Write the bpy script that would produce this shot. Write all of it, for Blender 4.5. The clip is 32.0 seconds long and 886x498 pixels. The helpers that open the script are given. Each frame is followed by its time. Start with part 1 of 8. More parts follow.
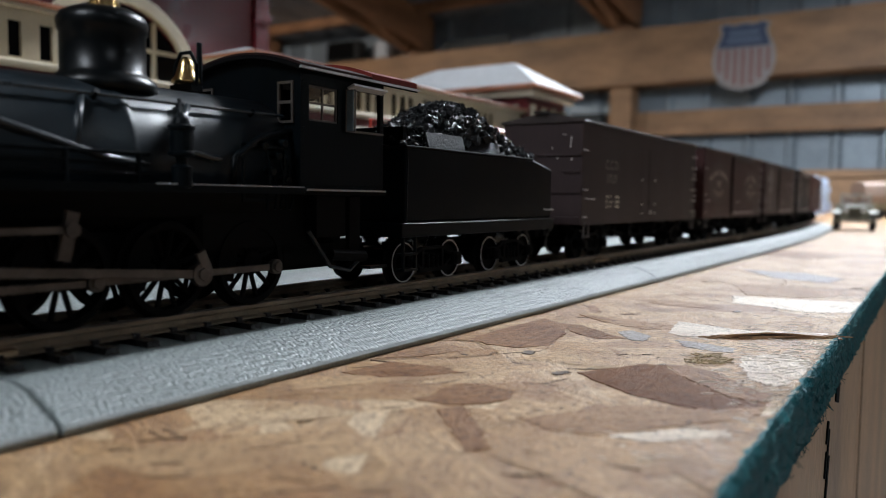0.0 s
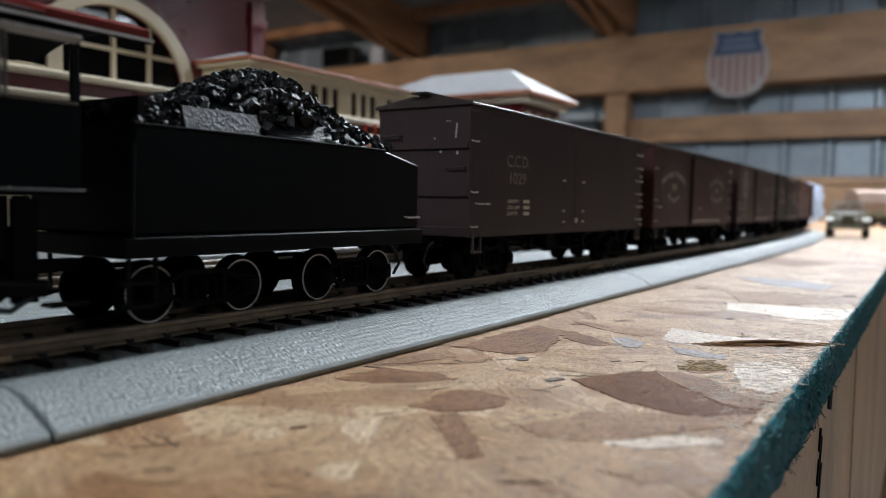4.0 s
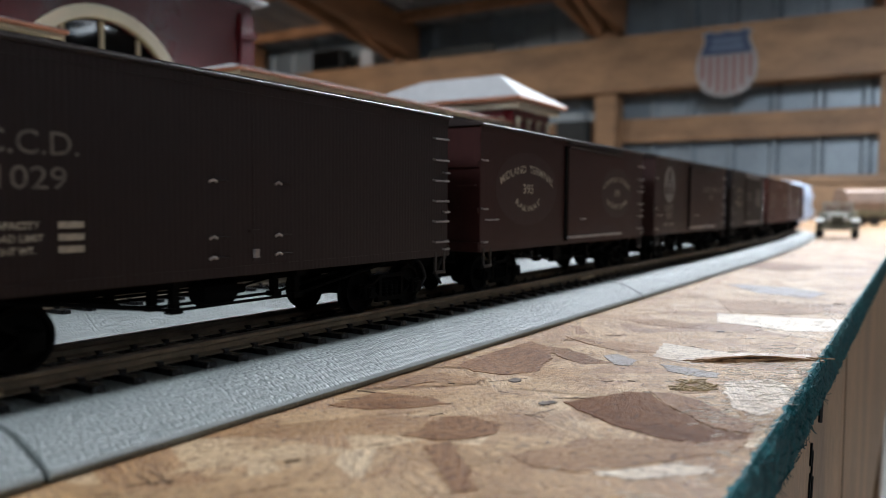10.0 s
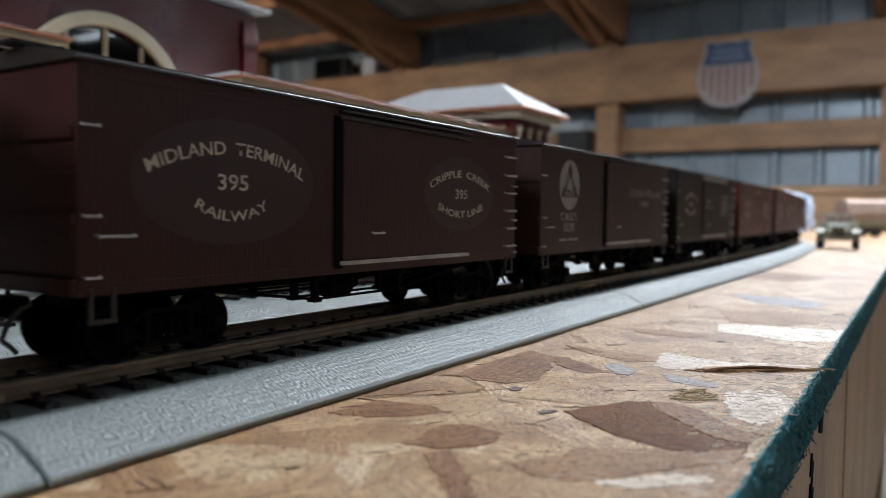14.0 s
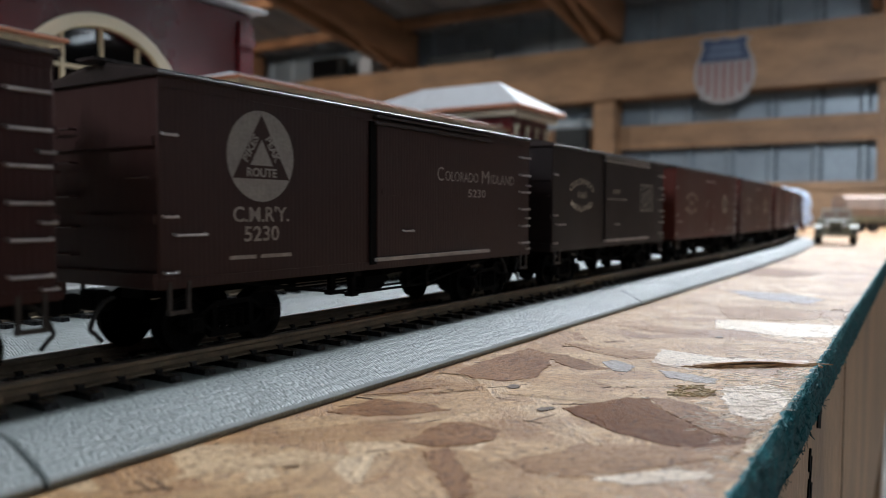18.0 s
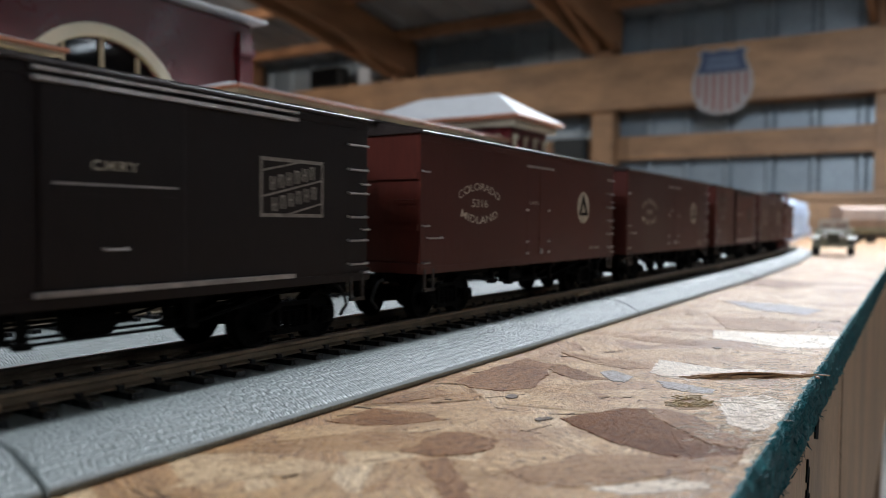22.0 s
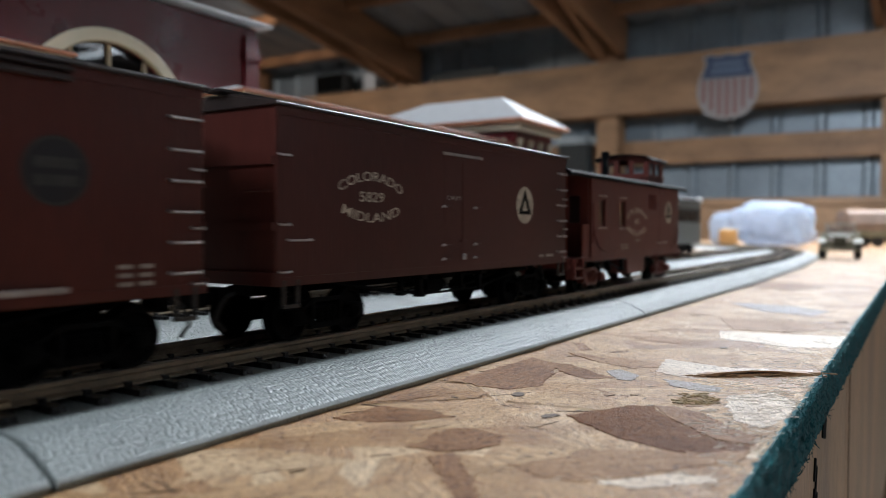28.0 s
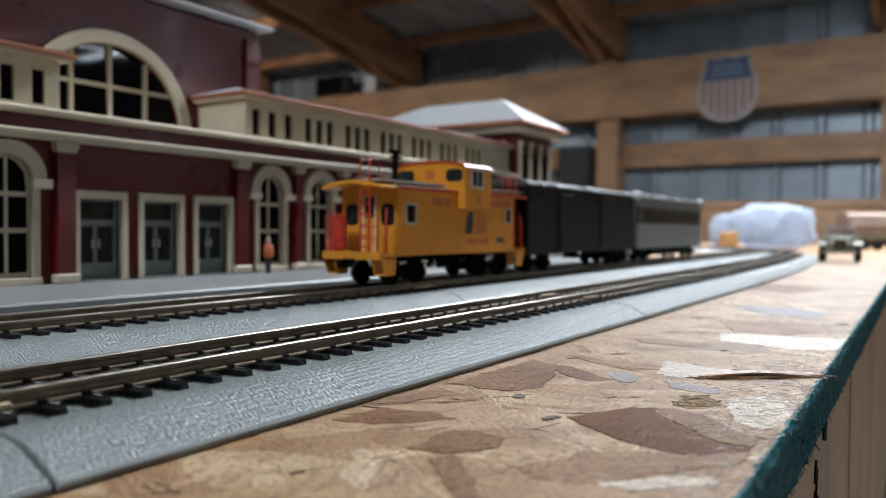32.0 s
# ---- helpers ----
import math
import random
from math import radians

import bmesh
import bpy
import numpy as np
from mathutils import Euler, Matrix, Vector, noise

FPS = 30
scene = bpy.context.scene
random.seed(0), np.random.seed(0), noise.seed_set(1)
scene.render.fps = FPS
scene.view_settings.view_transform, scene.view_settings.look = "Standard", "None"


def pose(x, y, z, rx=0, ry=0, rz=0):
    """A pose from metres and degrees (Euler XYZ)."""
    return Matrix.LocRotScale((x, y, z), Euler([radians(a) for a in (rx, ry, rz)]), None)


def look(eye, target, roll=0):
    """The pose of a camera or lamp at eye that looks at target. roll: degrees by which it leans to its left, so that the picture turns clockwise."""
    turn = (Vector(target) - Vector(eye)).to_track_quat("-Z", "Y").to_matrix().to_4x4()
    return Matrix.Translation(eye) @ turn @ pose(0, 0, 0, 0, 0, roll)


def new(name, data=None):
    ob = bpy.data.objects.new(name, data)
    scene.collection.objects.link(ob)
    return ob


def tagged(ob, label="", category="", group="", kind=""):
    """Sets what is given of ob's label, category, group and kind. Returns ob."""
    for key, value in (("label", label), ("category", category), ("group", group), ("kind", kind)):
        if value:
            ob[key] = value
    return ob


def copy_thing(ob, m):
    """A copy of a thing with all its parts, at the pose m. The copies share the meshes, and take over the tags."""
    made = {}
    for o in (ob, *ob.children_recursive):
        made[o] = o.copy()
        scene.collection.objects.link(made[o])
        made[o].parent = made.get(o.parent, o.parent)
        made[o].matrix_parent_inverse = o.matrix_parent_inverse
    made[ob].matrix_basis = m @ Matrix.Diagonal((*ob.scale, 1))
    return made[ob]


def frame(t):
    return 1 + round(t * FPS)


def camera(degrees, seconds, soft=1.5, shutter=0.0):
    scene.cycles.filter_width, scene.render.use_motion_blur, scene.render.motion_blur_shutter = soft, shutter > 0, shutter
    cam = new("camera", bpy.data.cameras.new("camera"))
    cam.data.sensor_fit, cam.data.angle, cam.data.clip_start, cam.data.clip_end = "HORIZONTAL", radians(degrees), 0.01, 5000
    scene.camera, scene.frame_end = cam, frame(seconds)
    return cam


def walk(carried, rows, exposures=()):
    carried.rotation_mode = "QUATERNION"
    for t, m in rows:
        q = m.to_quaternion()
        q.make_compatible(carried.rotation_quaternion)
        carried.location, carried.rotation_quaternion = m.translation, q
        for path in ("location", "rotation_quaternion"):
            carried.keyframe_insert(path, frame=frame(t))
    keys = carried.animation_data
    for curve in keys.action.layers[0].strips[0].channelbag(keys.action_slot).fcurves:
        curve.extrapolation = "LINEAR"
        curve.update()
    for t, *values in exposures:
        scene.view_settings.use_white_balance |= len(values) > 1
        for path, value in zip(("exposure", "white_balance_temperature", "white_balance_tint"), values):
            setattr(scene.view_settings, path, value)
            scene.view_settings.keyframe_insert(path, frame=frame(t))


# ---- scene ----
cam = camera(59.81, 32.0, soft=1.0, shutter=0.5)
cam.data.dof.use_dof = True
cam.data.dof.focus_distance = 0.17
cam.data.dof.aperture_fstop = 19.0

# seconds, eye in metres, yaw, pitch and roll in degrees
EYE = (
    (0, -0.0518, -0.0908, 0.0305, -56.44, -3.81, 0.75),
    (0.5, -0.0521, -0.0909, 0.0307, -56.53, -3.79, 0.81),
    (1, -0.0523, -0.0909, 0.0308, -56.61, -3.73, 0.85),
    (1.5, -0.0524, -0.0909, 0.0309, -56.70, -3.63, 0.90),
    (2, -0.0524, -0.0909, 0.0308, -56.78, -3.53, 0.95),
    (2.5, -0.0524, -0.0909, 0.0308, -56.83, -3.46, 1.01),
    (3, -0.0523, -0.0910, 0.0308, -56.87, -3.41, 1.03),
    (3.5, -0.0521, -0.0910, 0.0307, -56.85, -3.40, 1.01),
    (5.5, -0.0519, -0.0911, 0.0307, -56.73, -3.31, 0.93),
    (6, -0.0517, -0.0911, 0.0310, -56.69, -3.20, 0.95),
    (6.5, -0.0516, -0.0912, 0.0342, -56.85, -3.18, 0.70),
    (7, -0.0516, -0.0912, 0.0344, -56.88, -3.33, 0.32),
    (7.5, -0.0517, -0.0912, 0.0347, -56.95, -3.44, 0.13),
    (8, -0.0519, -0.0912, 0.0348, -57.06, -3.48, 0.11),
    (8.5, -0.0520, -0.0912, 0.0348, -57.17, -3.50, 0.19),
    (9, -0.0521, -0.0912, 0.0349, -57.26, -3.48, 0.27),
    (9.5, -0.0521, -0.0912, 0.0348, -57.32, -3.38, 0.31),
    (10, -0.0522, -0.0912, 0.0349, -57.41, -3.28, 0.37),
    (10.5, -0.0522, -0.0911, 0.0349, -57.46, -3.19, 0.45),
    (11, -0.0522, -0.0911, 0.0349, -57.42, -3.13, 0.48),
    (11.5, -0.0523, -0.0912, 0.0349, -57.36, -3.08, 0.53),
    (12, -0.0524, -0.0912, 0.0349, -57.25, -3.01, 0.57),
    (12.5, -0.0525, -0.0913, 0.0350, -57.15, -2.91, 0.60),
    (13, -0.0525, -0.0913, 0.0350, -57.18, -2.82, 0.64),
    (13.5, -0.0525, -0.0914, 0.0350, -57.26, -2.74, 0.69),
    (14, -0.0525, -0.0914, 0.0349, -57.34, -2.66, 0.69),
    (14.5, -0.0525, -0.0915, 0.0349, -57.41, -2.61, 0.65),
    (16.5, -0.0525, -0.0915, 0.0348, -57.32, -2.58, 0.39),
    (17, -0.0525, -0.0916, 0.0348, -57.38, -2.65, 0.26),
    (17.5, -0.0525, -0.0916, 0.0347, -57.43, -2.71, 0.21),
    (18, -0.0525, -0.0916, 0.0348, -57.47, -2.74, 0.23),
    (18.5, -0.0526, -0.0916, 0.0349, -57.48, -2.71, 0.26),
    (19, -0.0526, -0.0916, 0.0349, -57.44, -2.60, 0.29),
    (19.5, -0.0527, -0.0917, 0.0349, -57.35, -2.47, 0.31),
    (20, -0.0527, -0.0917, 0.0348, -57.32, -2.40, 0.39),
    (20.5, -0.0528, -0.0918, 0.0349, -57.36, -2.34, 0.47),
    (21, -0.0529, -0.0918, 0.0349, -57.44, -2.25, 0.48),
    (21.5, -0.0530, -0.0919, 0.0349, -57.50, -2.13, 0.43),
    (22, -0.0531, -0.0919, 0.0349, -57.59, -2.02, 0.42),
    (22.5, -0.0531, -0.0919, 0.0348, -57.69, -1.93, 0.49),
    (23, -0.0531, -0.0919, 0.0348, -57.75, -1.87, 0.50),
    (23.5, -0.0531, -0.0920, 0.0348, -57.79, -1.79, 0.45),
    (24, -0.0531, -0.0920, 0.0348, -57.81, -1.71, 0.36),
    (24.5, -0.0532, -0.0920, 0.0348, -57.80, -1.64, 0.29),
    (25, -0.0532, -0.0921, 0.0348, -57.76, -1.60, 0.23),
    (25.5, -0.0533, -0.0921, 0.0347, -57.70, -1.53, 0.14),
    (27.5, -0.0534, -0.0921, 0.0335, -57.27, -1.59, 0.21),
    (28, -0.0535, -0.0920, 0.0334, -57.19, -1.60, 0.28),
    (28.5, -0.0535, -0.0920, 0.0333, -57.14, -1.59, 0.31),
    (29, -0.0535, -0.0920, 0.0334, -57.12, -1.58, 0.29),
    (29.5, -0.0535, -0.0920, 0.0333, -57.11, -1.57, 0.24),
    (30, -0.0535, -0.0920, 0.0333, -57.14, -1.57, 0.17),
    (30.5, -0.0535, -0.0920, 0.0333, -57.15, -1.57, 0.10),
    (31, -0.0535, -0.0920, 0.0333, -57.15, -1.56, 0.10),
    (31.5, -0.0535, -0.0920, 0.0334, -57.16, -1.52, 0.20),
    (32, -0.0536, -0.0919, 0.0333, -57.19, -1.43, 0.33),
)


def eye_pose(x, y, z, yaw, pitch, roll):
    a, b = radians(yaw), radians(pitch)
    ahead = Vector((-math.sin(a) * math.cos(b), math.cos(a) * math.cos(b), math.sin(b)))
    return look((x, y, z), Vector((x, y, z)) + ahead, roll)


walk(cam, [(r[0], eye_pose(*r[1:])) for r in EYE], exposures=[(0, -0.04, 6180, 10), (32, -0.04, 6180, 10)])

# seconds, place of the first boxcar's leading end along the track
TRAIN = (
    (0, 0.1958), (0.5, 0.1873), (1, 0.1794), (1.5, 0.1719), (2, 0.1638), (2.5, 0.1548), (3, 0.1456), (3.5, 0.1363), (5.5, 0.0898), (6, 0.0784), (6.5, 0.0663), (7, 0.0541), (7.5, 0.0423), (8, 0.0308), (8.5, 0.0194), (9, 0.0075), (9.5, -0.0059), (10, -0.0193), (10.5, -0.0328), (11, -0.0478), (11.5, -0.0633), (12, -0.0786), (12.5, -0.0940), (13, -0.1097), (13.5, -0.1251), (14, -0.1399), (14.5, -0.1566), (16.5, -0.2267), (17, -0.2445), (17.5, -0.2634), (18, -0.2840), (18.5, -0.3063), (19, -0.3304), (19.5, -0.3564), (20, -0.3830), (20.5, -0.4111), (21, -0.4413), (21.5, -0.4735), (22, -0.5080), (22.5, -0.5438), (23, -0.5800), (23.5, -0.6175), (24, -0.6579), (24.5, -0.6999), (25, -0.7419), (25.5, -0.7843), (27.5, -0.9785), (28, -1.0261), (28.5, -1.0721), (29, -1.1166), (29.5, -1.1607), (30, -1.2043), (30.5, -1.2476), (31, -1.2911), (31.5, -1.3348), (32, -1.3786)
)

# ---- world and lamps ----
world = bpy.data.worlds.new("world")
scene.world = world
world.use_nodes = True
world.node_tree.nodes["Background"].inputs[0].default_value = (0.55, 0.62, 0.75, 1)
world.node_tree.nodes["Background"].inputs[1].default_value = 0.012

# hanging shop lamps: x, y, z, watts; the last is an unseen fill added for the aisle side
LAMPS = ((-1.75, 0.02, 1.52, 42), (1.8, 0.04, 1.30, 98), (3.24, -4.07, 1.25, 11.5), (-0.6, -2.9, 1.7, 7.0))
BULB = (2.3, 3.4, 1.42)
for lx, ly, lz, watts in LAMPS:
    lamp = bpy.data.lights.new("shop_light", "AREA")
    lamp.shape, lamp.size, lamp.size_y, lamp.energy, lamp.color = "RECTANGLE", 1.1, 0.12, watts, (0.90, 0.94, 0.98)
    new("shop_light_glow", lamp).matrix_world = pose(lx, ly, lz - 0.03)


lamp = bpy.data.lights.new("bulb_light", "POINT")
lamp.energy, lamp.shadow_soft_size, lamp.color = 62, 0.05, (1.0, 0.90, 0.78)
new("bulb_glow", lamp).matrix_world = pose(*BULB)


# ---- materials ----
def material(name, colour, rough=0.5, metal=0.0, vary=0.25, size=0.004, bump=0.0, bump_size=0.0006, second=None, coat=0.0,
             stretch=(1, 1, 1), spec=0.5):
    """A painted or raw surface: two scales of colour change, uneven gloss and fine relief. Sizes in metres."""
    m = bpy.data.materials.new(name)
    m.use_nodes = True
    n, l = m.node_tree.nodes, m.node_tree.links
    b = n["Principled BSDF"]
    co = n.new("ShaderNodeTexCoord")
    mp = n.new("ShaderNodeMapping")
    mp.inputs["Scale"].default_value = stretch
    l.new(co.outputs["Object"], mp.inputs["Vector"])
    big, fine = n.new("ShaderNodeTexNoise"), n.new("ShaderNodeTexNoise")
    big.inputs["Scale"].default_value, fine.inputs["Scale"].default_value = 1 / size, 1 / bump_size
    big.inputs["Detail"].default_value, fine.inputs["Detail"].default_value = 5, 3
    for t in (big, fine):
        l.new(mp.outputs[0], t.inputs["Vector"])
    ramp = n.new("ShaderNodeValToRGB")
    c2 = second or tuple(c * (1 - vary) for c in colour)
    c1 = tuple(min(1, c * (1 + vary * 0.5)) for c in colour)
    ramp.color_ramp.elements[0].position, ramp.color_ramp.elements[1].position = 0.32, 0.68
    ramp.color_ramp.elements[0].color, ramp.color_ramp.elements[1].color = (*c2, 1), (*c1, 1)
    l.new(big.outputs[0], ramp.inputs[0])
    mix = n.new("ShaderNodeMix")
    mix.data_type, mix.blend_type = "RGBA", "MULTIPLY"
    mix.inputs[0].default_value = 0.35
    l.new(ramp.outputs[0], mix.inputs[6])
    grey = n.new("ShaderNodeValToRGB")
    grey.color_ramp.elements[0].color, grey.color_ramp.elements[1].color = (0.45, 0.45, 0.45, 1), (1, 1, 1, 1)
    grey.color_ramp.elements[0].position, grey.color_ramp.elements[1].position = 0.3, 0.62
    l.new(fine.outputs[0], grey.inputs[0])
    l.new(grey.outputs[0], mix.inputs[7])
    l.new(mix.outputs[2], b.inputs["Base Color"])
    rr = n.new("ShaderNodeMapRange")
    rr.inputs[3].default_value, rr.inputs[4].default_value = max(0.03, rough - 0.1), min(1, rough + 0.1)
    l.new(big.outputs[0], rr.inputs[0])
    l.new(rr.outputs[0], b.inputs["Roughness"])
    b.inputs["Metallic"].default_value = metal
    b.inputs["Coat Weight"].default_value = coat
    b.inputs["Specular IOR Level"].default_value = spec
    if bump:
        bp = n.new("ShaderNodeBump")
        bp.inputs["Strength"].default_value, bp.inputs["Distance"].default_value = bump, bump_size
        l.new(fine.outputs[0], bp.inputs["Height"])
        l.new(bp.outputs[0], b.inputs["Normal"])
    return m


def scribe(m, pitch=0.00115, depth=0.00005):
    """Fine upright grooves between the planks of a wooden car side."""
    n, l = m.node_tree.nodes, m.node_tree.links
    b = n["Principled BSDF"]
    co, w, bp = n.new("ShaderNodeTexCoord"), n.new("ShaderNodeTexWave"), n.new("ShaderNodeBump")
    w.wave_type, w.bands_direction = "BANDS", "X"
    w.inputs["Scale"].default_value = 2 * math.pi / (20 * pitch)
    bp.inputs["Strength"].default_value, bp.inputs["Distance"].default_value = 0.5, depth
    l.new(co.outputs["Object"], w.inputs["Vector"])
    l.new(w.outputs["Fac"], bp.inputs["Height"])
    if b.inputs["Normal"].links:
        l.new(b.inputs["Normal"].links[0].from_socket, bp.inputs["Normal"])
    l.new(bp.outputs[0], b.inputs["Normal"])
    return m


def glow(name, colour, strength):
    m = bpy.data.materials.new(name)
    m.use_nodes = True
    b = m.node_tree.nodes["Principled BSDF"]
    b.inputs["Base Color"].default_value = (0.9, 0.9, 0.9, 1)
    b.inputs["Emission Color"].default_value, b.inputs["Emission Strength"].default_value = (*colour, 1), strength
    return m


def glass(name, colour=(0.9, 0.95, 0.95), rough=0.03, dark=0.0):
    m = bpy.data.materials.new(name)
    m.use_nodes = True
    n, l = m.node_tree.nodes, m.node_tree.links
    b = n["Principled BSDF"]
    b.inputs["Base Color"].default_value, b.inputs["Roughness"].default_value = (*colour, 1), rough
    b.inputs["Transmission Weight"].default_value = 1.0 - dark
    b.inputs["IOR"].default_value = 1.45
    return m


def roadbed_material():
    """Grey moulded vinyl with a pebbled, leathery grain: round beads drawn out up the slope."""
    m = material("grey_vinyl", (0.220, 0.246, 0.242), 0.36, vary=0.08, size=0.02, spec=0.5)
    n, l = m.node_tree.nodes, m.node_tree.links
    b = n["Principled BSDF"]
    co = n.new("ShaderNodeTexCoord")
    mp = n.new("ShaderNodeMapping")
    mp.inputs["Scale"].default_value = (1.32, 0.72, 0.72)
    wob = n.new("ShaderNodeTexNoise")
    wob.inputs["Scale"].default_value = 420
    add = n.new("ShaderNodeVectorMath")
    add.operation = "MULTIPLY_ADD"
    add.inputs[1].default_value = (0.00016, 0.00016, 0.00016)
    l.new(co.outputs["Object"], wob.inputs["Vector"])
    l.new(wob.outputs["Color"], add.inputs[0])
    l.new(co.outputs["Object"], add.inputs[2])
    l.new(add.outputs[0], mp.inputs["Vector"])
    v = n.new("ShaderNodeTexVoronoi")
    v.voronoi_dimensions = "2D"
    v.inputs["Scale"].default_value = 1180
    v.inputs["Randomness"].default_value = 0.5
    dome = n.new("ShaderNodeMath")
    dome.operation = "POWER"
    dome.inputs[1].default_value = 2.0
    l.new(v.outputs["Distance"], dome.inputs[0])
    l.new(mp.outputs[0], v.inputs["Vector"])
    bp = n.new("ShaderNodeBump")
    bp.invert = True
    bp.inputs["Strength"].default_value, bp.inputs["Distance"].default_value = 1.0, 0.00062
    l.new(dome.outputs[0], bp.inputs["Height"])
    l.new(bp.outputs[0], b.inputs["Normal"])
    return m


def strand_material(name="wood_strand", tone=None, spec=0.5):
    """Pressed wood strands: one tone a strand, grain along it, flecks and resin stains all over."""
    m = bpy.data.materials.new(name)
    m.use_nodes = True
    n, l = m.node_tree.nodes, m.node_tree.links
    b = n["Principled BSDF"]
    geo, uv, co = n.new("ShaderNodeNewGeometry"), n.new("ShaderNodeUVMap"), n.new("ShaderNodeTexCoord")
    ramp = n.new("ShaderNodeValToRGB")
    tones = tone or ((0.0, (0.30, 0.150, 0.060)), (0.10, (0.385, 0.214, 0.088)), (0.25, (0.445, 0.268, 0.122)), (0.55, (0.485, 0.308, 0.148)),
                     (0.88, (0.555, 0.378, 0.205)), (1.0, (0.68, 0.525, 0.335)))
    while len(ramp.color_ramp.elements) < len(tones):
        ramp.color_ramp.elements.new(0.5)
    for e, (p, c) in zip(ramp.color_ramp.elements, tones):
        e.position, e.color = p, (*c, 1)
    l.new(geo.outputs["Random Per Island"], ramp.inputs[0])
    colour, heights = ramp.outputs[0], []

    def layer(vector, scale, detail, lo, hi, dark, light, amount):
        t = n.new("ShaderNodeTexNoise")
        t.inputs["Scale"].default_value, t.inputs["Detail"].default_value, t.inputs["Roughness"].default_value = scale, detail, 0.6
        l.new(vector, t.inputs["Vector"])
        r = n.new("ShaderNodeValToRGB")
        r.color_ramp.elements[0].position, r.color_ramp.elements[1].position = lo, hi
        r.color_ramp.elements[0].color, r.color_ramp.elements[1].color = (*dark, 1), (*light, 1)
        l.new(t.outputs[0], r.inputs[0])
        mix = n.new("ShaderNodeMix")
        mix.data_type, mix.blend_type = "RGBA", "MULTIPLY"
        mix.inputs[0].default_value = amount
        l.new(colour, mix.inputs[6])
        l.new(r.outputs[0], mix.inputs[7])
        heights.append(t.outputs[0])
        return mix.outputs[2]

    def scaled(k):
        v = n.new("ShaderNodeVectorMath")
        v.operation = "MULTIPLY"
        v.inputs[1].default_value = k
        l.new(uv.outputs[0], v.inputs[0])
        return v.outputs[0]

    colour = layer(scaled((60, 1100, 1)), 1, 8, 0.38, 0.6, (0.50, 0.41, 0.34), (1.12, 1.09, 1.06), 0.55)
    colour = layer(scaled((420, 3800, 1)), 1, 5, 0.38, 0.56, (0.36, 0.29, 0.24), (1.1, 1.08, 1.06), 0.62)
    colour = layer(co.outputs["Object"], 70, 9, 0.36, 0.52, (0.62, 0.50, 0.40), (1, 1, 1), 0.7)
    colour = layer(co.outputs["Object"], 900, 6, 0.36, 0.46, (0.24, 0.17, 0.12), (1, 1, 1), 0.85)
    l.new(colour, b.inputs["Base Color"])
    b.inputs["Roughness"].default_value = 0.5
    b.inputs["Specular IOR Level"].default_value = spec
    total = heights[0]
    for h in heights[1:2] + heights[3:]:
        a = n.new("ShaderNodeMath")
        a.operation = "ADD"
        l.new(total, a.inputs[0])
        l.new(h, a.inputs[1])
        total = a.outputs[0]
    bp = n.new("ShaderNodeBump")
    bp.inputs["Strength"].default_value, bp.inputs["Distance"].default_value = 0.9, 0.0005
    l.new(total, bp.inputs["Height"])
    l.new(bp.outputs[0], b.inputs["Normal"])
    return m


def brick_material(name, colour, joint, width, height):
    m = material(name, colour, 0.3, vary=0.12, size=0.03, spec=0.45)
    n, l = m.node_tree.nodes, m.node_tree.links
    b = n["Principled BSDF"]
    co, sp, cb = n.new("ShaderNodeTexCoord"), n.new("ShaderNodeSeparateXYZ"), n.new("ShaderNodeCombineXYZ")
    ad = n.new("ShaderNodeMath")
    l.new(co.outputs["Object"], sp.inputs[0])
    l.new(sp.outputs[0], ad.inputs[0])
    l.new(sp.outputs[1], ad.inputs[1])
    l.new(ad.outputs[0], cb.inputs[0])
    l.new(sp.outputs[2], cb.inputs[1])
    br = n.new("ShaderNodeTexBrick")
    br.inputs["Scale"].default_value = 1
    br.inputs["Brick Width"].default_value, br.inputs["Row Height"].default_value = width, height
    br.inputs["Mortar Size"].default_value = height * 0.12
    br.inputs["Color1"].default_value = (1, 1, 1, 1)
    br.inputs["Color2"].default_value = (0.75, 0.75, 0.75, 1)
    br.inputs["Mortar"].default_value = (*joint, 1)
    l.new(cb.outputs[0], br.inputs["Vector"])
    base = b.inputs["Base Color"].links[0].from_socket
    mx = n.new("ShaderNodeMix")
    mx.data_type, mx.blend_type = "RGBA", "MULTIPLY"
    mx.inputs[0].default_value = 0.6
    l.new(base, mx.inputs[6])
    l.new(br.outputs["Color"], mx.inputs[7])
    l.new(mx.outputs[2], b.inputs["Base Color"])
    bp = n.new("ShaderNodeBump")
    bp.invert = True
    bp.inputs["Strength"].default_value, bp.inputs["Distance"].default_value = 0.6, 0.0003
    l.new(br.outputs["Fac"], bp.inputs["Height"])
    l.new(bp.outputs[0], b.inputs["Normal"])
    return m


M = {}
M["roadbed"] = roadbed_material()
M["lip"] = material("smooth_grey_vinyl", (0.27, 0.295, 0.29), 0.42, vary=0.1, size=0.015, bump=0.1, spec=0.3)
M["strand"] = strand_material()
M["board"] = material("pressed_board", (0.46, 0.30, 0.18), 0.5, vary=0.4, size=0.03, bump=0.4, bump_size=0.002, stretch=(0.5, 2, 2))
M["teal"] = material("teal_edge_paint", (0.003, 0.098, 0.112), 0.65, vary=0.45, size=0.003, bump=0.8, bump_size=0.0006, spec=0.2)
M["fibre"] = material("torn_wood_fibre", (0.34, 0.235, 0.105), 0.7, vary=0.5, size=0.002, bump=0.6)
M["palefibre"] = material("pale_wood_fibre", (0.70, 0.60, 0.48), 0.7, vary=0.3, size=0.002)
